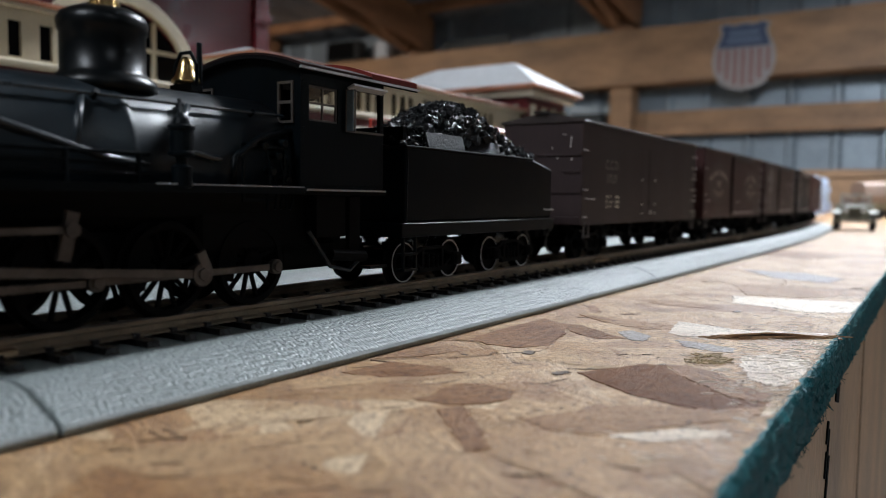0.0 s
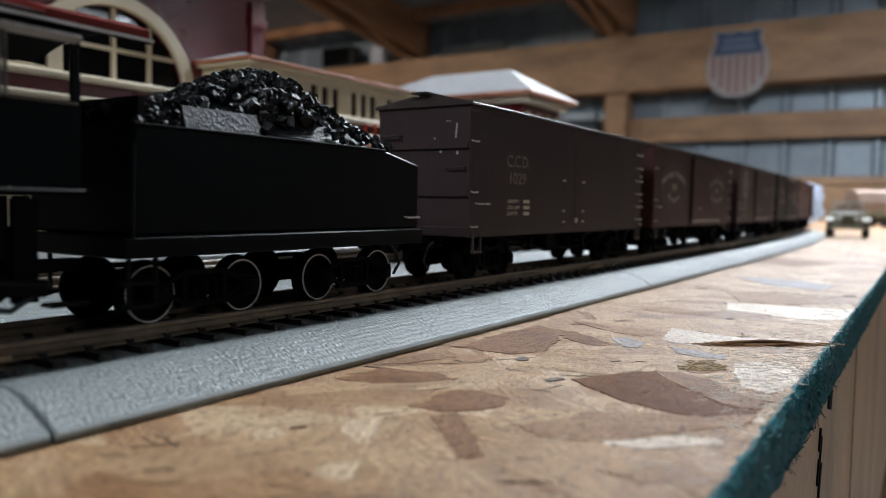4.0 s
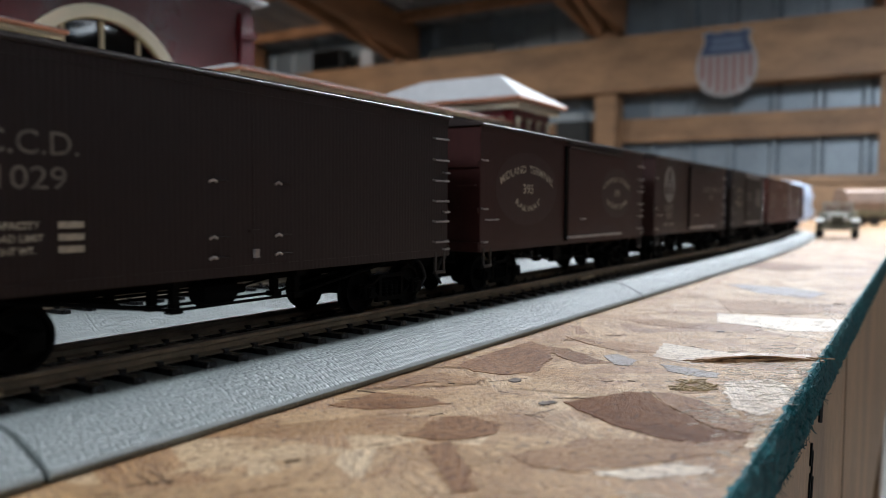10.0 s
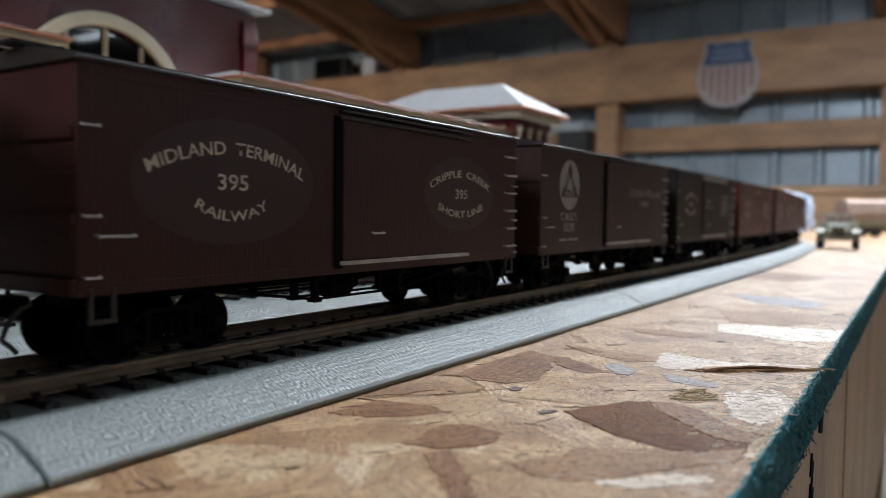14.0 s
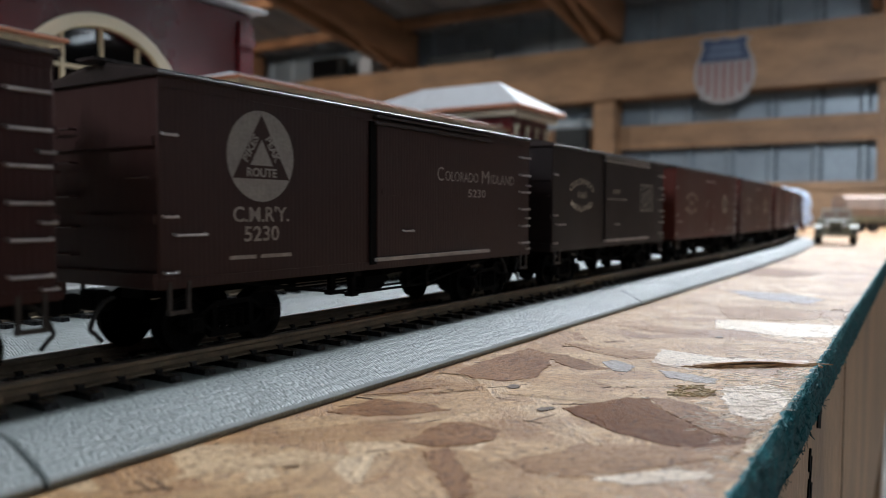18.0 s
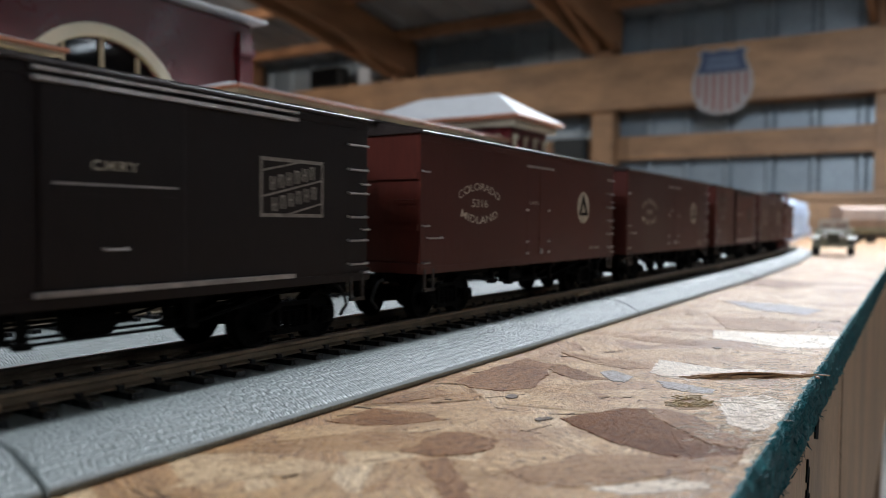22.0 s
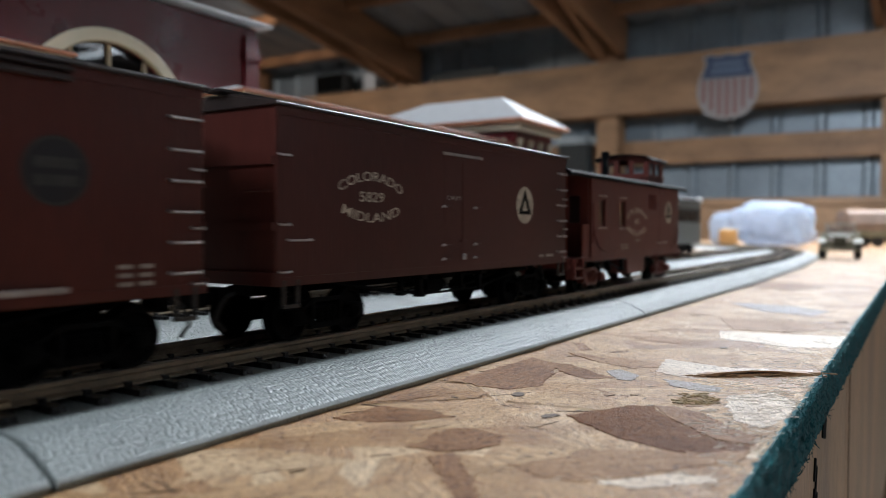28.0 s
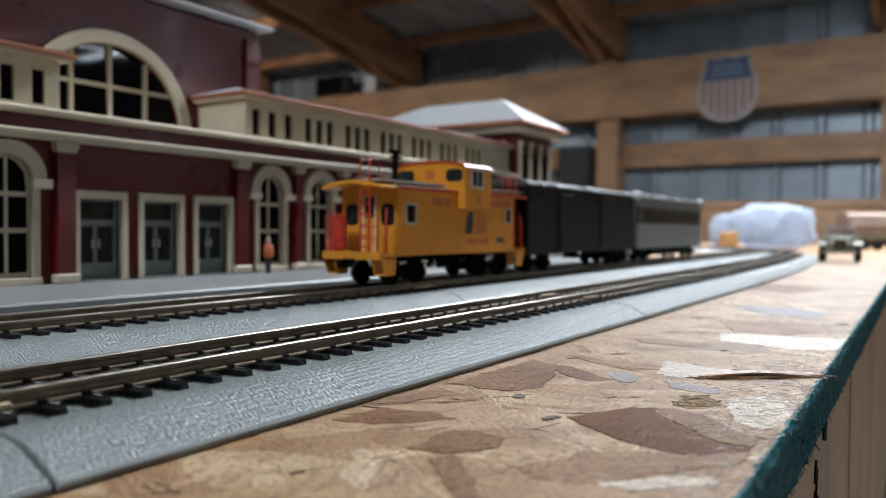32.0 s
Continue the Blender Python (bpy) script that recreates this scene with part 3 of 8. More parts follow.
timber("work_ledge", 4060, 4380, -4000, 5200, 150, 190, M["lumber"], "pine shelf board along the back wall", category="shelf")
timber("ledge_apron", 4075, 4110, -4000, 5200, -30, 149, M["lumber"], "pine apron board under the wall shelf", category="shelf")
for y in (-3900, -1300, 700, 2700, 5000):
    timber("shelf_leg", 4115, 4200, y - 45, y + 45, FLOOR, 149, M["lumber"], "pine shelf leg on the concrete floor", category="shelf")

# sheet-metal shield on the header
sh = thing("shield_sign", "faded red, white and blue sheet-metal shield on the header", "sign", at=pose(4.378, 0.908, 0.822, 0, 0, -90))


def shield_outline(s):
    right = [(0, -184), (60, -178), (118, -150), (152, -95), (166, -30), (158, 40), (132, 96), (120, 130), (136, 165), (96, 184), (52, 170), (0, 180)]
    pts = [(x * s, z * s) for x, z in right]
    return pts + [(-x, z) for x, z in pts[::-1] if x > 0]


part("sign_plate", plate(bm_new(), shield_outline(1.0), [], 0, 3), M["tin_white"], sh)
for k in range(-3, 4):
    part("stripe", box(bm_new(), k * 42 - 11, k * 42 + 11, -1.5, -0.2, -165 + abs(k) ** 2 * 9, 38), M["tin_red"], sh, "faded red stripe")
part("field", plate(bm_new(), [(-138, 46), (138, 46), (122, 92), (108, 130), (122, 160), (94, 174), (52, 160), (0, 170), (-52, 160), (-94, 174),
                               (-122, 160), (-108, 130), (-122, 92)], [], -1.6, -0.2), M["tin_blue"], sh, "dark blue upper field")
for z, w in ((122, 78), (84, 88)):
    part("word_bar", box(bm_new(), -w, w, -3, -1.8, z - 13, z + 13), M["tin_pale"], sh, "pale blue bar")

# odds and ends on the far wall
t = thing("loudspeaker", "small black loudspeaker on top of the header", "loudspeaker", at=pose(4.43, 3.78, 1.034))
part("cabinet", box(bm_new(), -60, 60, -150, 150, 0, 150), M["rubber"], t, bevel=12)
part("grille", box(bm_new(), -64, -61, -130, 130, 15, 135), M["deep"], t)
t = thing("junction_box", "pale grey junction box on top of the header", "box", at=pose(4.43, 3.42, 1.034))
part("case", box(bm_new(), -40, 40, -60, 60, 0, 120), M["pale"], t, bevel=6)
part("cover", box(bm_new(), -44, -41, -50, 50, 10, 110), M["pale"], t)
t = thing("wall_panel", "dark grey electrical panel on the girt", "electrical panel", at=pose(4.50, 1.84, 0.28))
part("case", box(bm_new(), -60, 20, -105, 105, 0, 280), M["greydark"], t, bevel=8)
part("panel_door", box(bm_new(), -66, -61, -90, 90, 15, 265), M["greydark"], t)
t = thing("name_board", "small dark board leaning on the header", "board", at=pose(4.40, 2.62, 1.033))
part("board", box(bm_new(), -10, 10, -260, 260, 0, 62), M["greydark"], t, bevel=3)

# shop lamps
first = None
for lx, ly, lz, _ in LAMPS:
    m = pose(lx, ly, lz, 0, 0, 90)
    if first is None:
        first = t = thing("shop_lamp", "white twin-tube shop lamp hung on chains", "lamp", "shop lamps", at=m)
        part("housing", sweep(bm_new(), [(-70, 12), (-60, 30), (60, 30), (70, 12), (62, 10), (55, 24), (-55, 24), (-62, 10)], -600, 600), M["whitepaint"], t)
        for dy in (-26, 26):
            part("tube", cyl(bm_new(), (-570, dy, 4), (570, dy, 4), 9), M["tube"], t, "glowing white tube", smooth=True)
        for dx in (-450, 450):
            part("chain", cyl(bm_new(), (dx, 0, 30), (dx, 0, 460), 3, n=6), M["steel"], t)
    else:
        copy_thing(first, m)

t = thing("hanging_bulb", "bare warm light bulb hanging on its cord", "lamp", at=pose(*BULB))
part("bulb", lathe(bm_new(), (0, 0, -30), (0, 0, 1), [(0, 6), (8, 22), (24, 30), (40, 26), (60, 14), (70, 13)], n=20), glow("warm_bulb", (1.0, 0.86, 0.72), 30.0), t, "glowing bulb", smooth=True)
bpy.data.objects["bulb"].visible_shadow = False
part("socket", cyl(bm_new(), (0, 0, 40), (0, 0, 90), 17, n=16), M["rubber"], t)
part("cord", cyl(bm_new(), (0, 0, 90), (0, 0, 300), 3, n=6), M["rubber"], t)

# ---- the layout table ----
table = thing("layout_table", "pressed-strand board table with a teal painted edge", "table")


def edge_y(x):
    return -72.3 + 0.0165 * x


X0, X1, YB = -2200, 2150, 1250
bm = bm_new()
for z in (0,):
    vs = [bm.verts.new(v) for v in ((X0, edge_y(X0) + 0.8, -0.5), (X1, edge_y(X1) + 0.8, -0.5), (X1, YB, -0.5), (X0, YB, -0.5))]
    f = bm.faces.new(vs)
    out = bmesh.ops.extrude_face_region(bm, geom=[f])["geom"]
    bmesh.ops.translate(bm, verts=[g for g in out if isinstance(g, bmesh.types.BMVert)], vec=(0, 0, -10.5))
bmesh.ops.recalc_face_normals(bm, faces=bm.faces)
part("board_top", bm, M["board"], table)

# strands of the board, densest where the camera stands
rng = random.Random(4)
verts, faces, uvs = [], [], []


def strand(x, y, ang, length, width, z, jag=0.16, tone=None):
    ca, sa = math.cos(ang), math.sin(ang)
    h, w = length / 2, width / 2
    k = max(2, int(length / 9))
    top = [(-h + length * i / k, w * (1 + rng.uniform(-jag, jag))) for i in range(k + 1)]
    bot = [(h - length * i / k, -w * (1 + rng.uniform(-jag, jag))) for i in range(k + 1)]
    skew = rng.uniform(-0.8, 0.8) * width
    pts = [(a + skew * b / width, b) for a, b in top + bot]
    base = len(verts)
    lift = rng.uniform(-0.06, 0.06)
    for a, b in pts:
        px, py = x + a * ca - b * sa, y + a * sa + b * ca
        py = max(py, edge_y(px) + 0.2 + rng.uniform(0, 0.5))
        verts.append((px * MM, py * MM, (z + lift * a / max(h, 1)) * MM))
        uvs.append(((a + 977 * (base % 31)) * MM, (b + 61 * (base % 17)) * MM))
    faces.append(tuple(range(base, base + len(pts)))[::-1])


z = -0.42
for n in range(2600):
    near = n % 3
    x = rng.uniform(-60, 420) if near else rng.uniform(-300, 2050)
    big = 1.0 if x < 420 else 1.6
    y = edge_y(x) + rng.uniform(-2, 92 if x < 700 else 200)
    ang = rng.gauss(math.pi / 2, 0.75) if rng.random() < 0.72 else rng.uniform(0, math.pi)
    z += 0.00019
    strand(x, y, ang, rng.uniform(22, 70) * big, rng.uniform(4, 15) * big, z + rng.uniform(-0.10, 0.10))
me = bpy.data.meshes.new("strand_surface")
me.from_pydata(verts, [], faces)
layer = me.uv_layers.new(name="UVMap")
for p in me.polygons:
    for li, vi in zip(p.loop_indices, p.vertices):
        layer.data[li].uv = uvs[vi]
me.materials.append(M["strand"])
strands = new("strand_surface", me)
strands.parent = table
tagged(strands, "pressed tan and brown wood strands", kind="stuff")


def flake(name, pts, z, mat, label=""):
    """A single strand from its corners, with a torn outline."""
    ring = []
    for (xa, ya), (xb, yb) in zip(pts, pts[1:] + pts[:1]):
        k = max(2, int(math.hypot(xb - xa, yb - ya) / 1.1))
        for i in range(k):
            u = i / k
            e = 0.45 if i else 0.0
            ring.append((xa + (xb - xa) * u + rng.uniform(-e, e), ya + (yb - ya) * u + rng.uniform(-e, e)))
    bm = bm_new()
    f = bm.faces.new([bm.verts.new((x, y, z)) for x, y in ring])
    out = bmesh.ops.extrude_face_region(bm, geom=[f])["geom"]
    bmesh.ops.translate(bm, verts=[g for g in out if isinstance(g, bmesh.types.BMVert)], vec=(0, 0, 0.14))
    bmesh.ops.recalc_face_normals(bm, faces=bm.faces)
    layer = bm.loops.layers.uv.new("UVMap")
    (ax, ay), (bx, by) = pts[0], max(pts, key=lambda p: math.hypot(p[0] - pts[0][0], p[1] - pts[0][1]))
    a = math.atan2(by - ay, bx - ax)
    for f in bm.faces:
        for lp in f.loops:
            x, y = lp.vert.co.x, lp.vert.co.y
            lp[layer].uv = ((x * math.cos(a) + y * math.sin(a)) * MM, (y * math.cos(a) - x * math.sin(a)) * MM)
    return part(name, bm, mat, table, label)


M["flake_dark"] = strand_material("dark_strand", ((0.0, (0.185, 0.078, 0.028)), (1.0, (0.215, 0.092, 0.034))), 0.10)
M["flake_mid"] = strand_material("brown_strand", ((0.0, (0.255, 0.13, 0.058)), (1.0, (0.285, 0.148, 0.068))), 0.18)
M["flake_pale"] = strand_material("pale_strand", ((0.0, (0.84, 0.76, 0.63)), (1.0, (0.88, 0.80, 0.67))))
M["flake_tan"] = strand_material("tan_strand", ((0.0, (0.35, 0.205, 0.105)), (1.0, (0.39, 0.235, 0.125))), 0.22)
M["flake_grey"] = strand_material("grey_strand", ((0.0, (0.25, 0.215, 0.19)), (1.0, (0.29, 0.255, 0.23))))
M["flake_brown2"] = strand_material("reddish_strand", ((0.0, (0.27, 0.135, 0.06)), (1.0, (0.31, 0.16, 0.075))), 0.18)
M["flake_ash"] = strand_material("ash_strand", ((0.0, (0.70, 0.61, 0.50)), (1.0, (0.78, 0.69, 0.58))))
flake("dark_strand", [(73.2, -36.6), (79.5, -40.0), (86.1, -43.2), (88.5, -46.7), (78.7, -54.8), (70.8, -63.0), (70.2, -68.3), (68.6, -68.6), (62.5, -62.7), (61.4, -58.0), (63.6, -50.2), (68.6, -42.5)], 0.030, M["flake_dark"], "dark brown strand")
flake("brown_strand", [(88.6, -46.9), (90.7, -50.8), (88.1, -56.4), (81.3, -62.6), (76.9, -68.1), (71.2, -68.1), (71.3, -63.2), (78.9, -55.1)], 0.034, M["flake_mid"], "brown strand")
flake("brown_strand", [(41.5, -41.3), (49.7, -46.7), (57.1, -51.6), (61.1, -58.1), (62.1, -62.6), (68.3, -68.7), (61.2, -68.6), (54.7, -63.6), (47.1, -58.4), (41.1, -53.6), (39.5, -47.9)], 0.038, M["flake_tan"], "mottled tan-brown strand")
flake("brown_strand", [(41.1, -24.1), (45.2, -25.1), (49.8, -23.7), (53.8, -24.6), (55.8, -28.9), (54.7, -34.0), (50.1, -35.8), (46.0, -34.5), (41.7, -30.3)], 0.042, M["flake_mid"], "brown strand")
flake("brown_strand", [(38.5, -30.1), (42.3, -32.2), (36.1, -38.5), (28.2, -45.0), (25.4, -43.0), (31.8, -37.2)], 0.046, M["flake_mid"], "narrow brown strand")
flake("pale_strand", [(41.4, -54.8), (46.4, -58.7), (50.4, -62.5), (52.3, -66.2), (51.0, -68.0), (46.6, -65.0), (42.1, -60.2)], 0.050, M["flake_pale"], "bleached pale strand")
flake("pale_strand", [(206.0, -32.4), (207.3, -43.4), (210.0, -56.3), (214.3, -68.1), (199.7, -68.3), (187.4, -68.5), (180.4, -57.4), (185.4, -46.0), (187.3, -36.7)], 0.054, M["flake_pale"], "bleached pale strand")
flake("brown_strand", [(89.4, -4.4), (106.6, -4.2), (124.6, -5.0), (119.5, -13.6), (108.5, -18.2), (92.7, -21.9), (86.5, -17.8), (86.0, -10.1)], 0.058, M["flake_brown2"], "reddish brown strand beside the roadbed")
flake("grey_strand", [(117.3, -27.3), (121.2, -29.2), (116.8, -35.2), (109.0, -36.2), (109.6, -32.6)], 0.062, M["flake_grey"], "weathered grey strand")
flake("grey_strand", [(115.5, -41.3), (114.9, -48.1), (112.4, -54.8), (107.8, -54.7), (107.1, -49.0), (109.5, -44.4)], 0.066, M["flake_grey"], "weathered grey strand")
flake("brown_strand", [(137.2, -9.0), (138.3, -20.3), (134.3, -36.2), (130.6, -39.0), (124.3, -31.1), (128.2, -20.5)], 0.030, M["flake_tan"], "narrow tan strand")
flake("brown_strand", [(120.6, -9.6), (121.0, -17.0), (112.4, -27.6), (110.8, -32.2), (105.9, -27.2), (109.8, -20.1)], 0.034, M["flake_mid"], "narrow brown strand")
flake("brown_strand", [(242.2, -24.0), (251.5, -43.0), (246.5, -58.9), (225.7, -60.2), (214.4, -49.0), (211.7, -35.6)], 0.038, M["flake_tan"], "tan strand")
flake("brown_strand", [(176.0, -8.0), (182.7, -21.8), (176.5, -37.1), (169.9, -35.3), (170.2, -20.5)], 0.042, M["flake_tan"], "tan strand")
flake("grey_strand", [(308.3, -12.4), (308.5, -38.3), (293.2, -55.3), (271.2, -51.8), (276.8, -32.5)], 0.046, M["flake_grey"], "grey-brown strand")
flake("pale_strand", [(106.2, -57.1), (113.6, -64.2), (111.3, -69.8), (93.6, -70.1), (83.1, -67.8), (85.9, -62.5), (96.7, -58.8)], 0.050, M["flake_ash"], "ash-pale strand near the edge")
flake("pale_strand", [(141.6, -34.0), (138.2, -50.0), (145.9, -67.5), (139.6, -68.3), (133.7, -54.8), (118.8, -47.1), (123.1, -37.0)], 0.054, M["flake_ash"], "ash-pale strand")
flake("brown_strand", [(48.0, -3.9), (60.5, -5.6), (62.2, -16.0), (60.6, -21.1), (55.0, -17.0), (49.4, -11.5)], 0.066, M["flake_mid"], "brown strand")
flake("brown_strand", [(60.3, -0.3), (75.5, -2.8), (80.7, -6.4), (76.7, -10.3), (66.7, -6.3)], 0.038, M["flake_tan"], "tan strand")
flake("brown_strand", [(476.2, 14.0), (464.9, -21.3), (433.2, -38.0), (394.7, -25.4), (415.8, -1.2)], 0.046, M["flake_mid"], "brown strand")
# knot hole, split, hairs and specks
ring = [(98 + 6.2 * math.cos(k * 0.52) * (1 + 0.15 * rng.uniform(-1, 1)), -53 + 3.4 * math.sin(k * 0.52) * (1 + 0.15 * rng.uniform(-1, 1))) for k in range(12)]
flake("knot_hole", ring, 0.06, M["split"], "dark crushed knot hole")
bm = bm_new()
for i in range(90):
    a = rng.uniform(0, 6.28)
    r = rng.uniform(0.45, 1.1)
    c = Vector((98 + 5.6 * r * math.cos(a), -53 + 3.2 * r * math.sin(a), rng.uniform(0.1, 0.5)))
    ln = rng.uniform(0.5, 1.6)
    box(bm, c.x - ln, c.x + ln, c.y - 0.13, c.y + 0.13, c.z - 0.1, c.z + 0.1, turn=Matrix.Rotation(rng.gauss(-0.9, 0.35), 4, "Z") @ Matrix.Rotation(rng.uniform(-0.3, 0.3), 4, "Y"))
tagged(part("knot_splinter", bm, M["fibre"], table, "crushed yellowish knot splinters"), kind="stuff")
# raised lip of the split, an open crack under it
lip, low = [], []
bm = bm_new()
for i in range(15):
    u = i / 14
    x, y = 122 + 20 * u, -46 - 24.6 * u
    rise = 1.5 * math.sin(math.pi * min(1, u * 1.05 + 0.02)) ** 0.7 + rng.uniform(-0.12, 0.12)
    lip.append(bm.verts.new((x - 1.2 + rng.uniform(-0.3, 0.3), y - 0.5, rise)))
    low.append(bm.verts.new((x + 5.5, y + 3.2, 0.0)))
for i in range(14):
    bm.faces.new((lip[i], lip[i + 1], low[i + 1], low[i]))
out = bmesh.ops.extrude_face_region(bm, geom=bm.faces[:])["geom"]
bmesh.ops.translate(bm, verts=[g for g in out if isinstance(g, bmesh.types.BMVert)], vec=(0, 0, -0.35))
bmesh.ops.recalc_face_normals(bm, faces=bm.faces)
part("raised_splinter", bm, M["flake_tan"], table, "raised splinter along a split")
bm = bm_new()
for i in range(46):
    u = rng.random()
    x, y = 122 + 20 * u + rng.uniform(-1.6, 0.6), -46 - 24.6 * u
    ln = rng.uniform(2, 7)
    zz = rng.uniform(0.1, 0.6)
    box(bm, x - ln / 2, x + ln / 2, y - 0.16, y + 0.16, zz - 0.12, zz + 0.12, turn=Matrix.Rotation(math.atan2(-24, 20) + rng.uniform(-0.16, 0.16), 4, "Z") @ Matrix.Rotation(rng.uniform(-0.08, 0.08), 4, "Y"))
tagged(part("split_grain", bm, M["split"], table, "raised fibres along a split"), kind="stuff")
bm = bm_new()
for i in range(420):
    x = rng.gauss(112, 22) if i % 3 else rng.uniform(30, 260)
    y = edge_y(x) + abs(rng.gauss(0, 9)) + 0.3
    ln, zz = rng.uniform(0.6, 3.2), rng.uniform(0.1, 0.35)
    box(bm, x - ln / 2, x + ln / 2, y - 0.07, y + 0.07, zz - 0.05, zz + 0.05, turn=Matrix.Rotation(rng.gauss(-0.95, 0.3), 4, "Z") @ Matrix.Rotation(rng.uniform(-0.15, 0.15), 4, "Y"))
tagged(part("loose_fibre", bm, M["palefibre"], table, "pale loosened wood fibres near the edge"), kind="stuff")
bm = bm_new()
for i in range(150):
    x = rng.uniform(-10, 260)
    y = rng.uniform(edge_y(x) + 4, -3)
    ln = rng.uniform(1.5, 9)
    box(bm, x - ln / 2, x + ln / 2, y - 0.09, y + 0.09, -0.1, 0.14, turn=Matrix.Rotation(rng.gauss(-1.0, 0.6), 4, "Z"))
tagged(part("surface_crack", bm, M["speck"], table, "fine dark cracks between the strands"), kind="stuff")
bm = bm_new()
for i in range(60):
    x = rng.uniform(-10, 330)
    y = rng.uniform(edge_y(x) + 4, -4)
    s = rng.uniform(0.15, 0.45)
    box(bm, x - s * 1.6, x + s * 1.6, y - s * 0.6, y + s * 0.6, 0, s * 0.35, turn=Matrix.Rotation(rng.uniform(0, 3), 4, "Z"))
tagged(part("wood_dust", bm, M["speck"], table, "dark wood specks"), kind="stuff")
for x, y, s in ((70, -34.3, 1.3), (71.5, -35.3, 0.9), (83, -22, 1.3), (168.6, -41.8, 1.2)):
    ring = [(x + s * 1.3 * math.cos(k * 0.9) * rng.uniform(0.6, 1.1), y + s * math.sin(k * 0.9) * rng.uniform(0.6, 1.1)) for k in range(7)]
    flake("wood_chip", ring, 0.15, M["speck"], "dark chip of wood")

# painted edge of the board: ragged strip
bm = bm_new()
xs = [X0, -1000, -300] + [-100 + 2.0 * i for i in range(420)] + [760 + 15 * i for i in range(93)] + [X1]
rows = []
for x in xs:
    row = []
    for k in range(9):
        a = k / 8
        n1 = noise.noise(Vector((x * 0.35, a * 9, 0.3))) + 0.6 * noise.noise(Vector((x * 1.1, a * 17, 4)))
        y = edge_y(x) - 0.55 + n1 * 0.42 + (0.5 if k == 0 else 0)
        zz = 0.25 - 11.2 * a + 0.5 * noise.noise(Vector((x * 0.3, a * 5, 9)))
        if 92 < x < 132 and k >= 4:
            y -= 0.35 * rng.random()
        row.append(bm.verts.new((x, y, zz)))
    row.insert(0, bm.verts.new((x, edge_y(x) + 1.6 + 0.9 * noise.noise(Vector((x * 0.4, 3, 1))), -0.2)))
    row.append(bm.verts.new((x, edge_y(x) + 4, -11.0)))
    rows.append(row)
for a, b in zip(rows[:-1], rows[1:]):
    for k in range(len(a) - 1):
        bm.faces.new((a[k], a[k + 1], b[k + 1], b[k]))
bmesh.ops.recalc_face_normals(bm, faces=bm.faces)
part("painted_edge", bm, M["teal"], table, "rough teal painted board edge")
bm = bm_new()
for i in range(900):
    x = rng.gauss(106, 22) if i % 2 else rng.uniform(30, 420)
    zz = rng.uniform(-11.5, 0.4) if i % 3 else rng.uniform(-1.0, 0.5)
    ln, th = rng.uniform(0.3, 1.3), rng.uniform(0.035, 0.075)
    y = edge_y(x) - rng.uniform(0.3, 1.0)
    box(bm, x - ln, x + ln, y - th, y + th, zz - th, zz + th, mi=i % 4 == 0, turn=Matrix.Rotation(rng.uniform(-1.3, 1.3), 4, "Y") @ Matrix.Rotation(rng.uniform(-0.7, 0.7), 4, "Z"))
tagged(part("torn_edge", bm, (M["teal"], M["tealfibre"]), table, "torn teal fibres of the edge"), kind="stuff")
for a, b in ((X0, 221.0), (222.2, 1300), (1301, X1)):
    bm = bm_new()
    vs = []
    for x in (a, b):
        vs.append([bm.verts.new((x, edge_y(x) + dy, zz)) for dy, zz in ((0.6, -11.4), (0.6, -150), (39, -150), (39, -11.4))])
    for k in range(4):
        bm.faces.new((vs[0][k], vs[0][(k + 1) % 4], vs[1][(k + 1) % 4], vs[1][k]))
    bm.faces.new(vs[0])
    bm.faces.new(vs[1][::-1])
    bmesh.ops.recalc_face_normals(bm, faces=bm.faces)
    part("joist", bm, M["joist"], table, "brown wooden edge joist")
# ink marks; the last is a black patch painting the shaded hole under the edge
for x, zz, w, h in ((134, -20, 1.1, 2.6), (136.5, -23, 0.7, 3.2), (133, -27, 0.8, 3), (137, -30, 1.2, 4), (135, -36, 1.0, 3), (152, -14.5, 3.2, 2.6)):
    part("ink_mark", box(bm_new(), x - w, x + w, edge_y(x) + 0.2, edge_y(x) + 0.55, zz - h, zz + h, turn=Matrix.Rotation(0.25, 4, "Y")), M["deep"], table, "black mark on the joist", bevel=0.15)
for x, w in ((233, 2.2),):
    part("grain_line", box(bm_new(), x - w, x + w, edge_y(x) + 0.4, edge_y(x) + 0.56, -148, -13), M["split"], table, "dark grain line on the joist")
for x in (-2000, -600, 900, 2000):
    for y in (40, 1150):
        part("table_leg", box(bm_new(), x - 45, x + 45, y - 45, y + 45, FLOOR, -11.2), M["lumber"], table, bevel=3)

# ---- track ----
SEC = 228.6
R_CURVE = 457.2


def rail_profile(y):
    half = [(0.55, 2.8), (0.8, 2.6), (0.8, 1.95), (0.3, 1.6), (0.28, 0.7), (1.3, 0.35), (1.3, 0.0)]
    return [(y + a, z + 6.6) for a, z in half] + [(y - a, z + 6.6) for a, z in half[::-1]]


BED = [(-31.3, 0.0), (-31.9, 0.25), (-32.25, 0.7), (-32.25, 1.2), (-31.9, 1.75), (-31.2, 2.2), (-27.6, 4.05), (-24.6, 5.25), (-22.0, 5.75), (-19.4, 5.85), (-17.0, 5.5), (17.0, 5.5), (19.4, 5.85), (22.0, 5.75), (24.6, 5.25), (27.6, 4.05), (31.2, 2.2),
       (31.9, 1.75), (32.25, 1.2), (32.25, 0.7), (31.9, 0.25), (31.3, 0.0)]


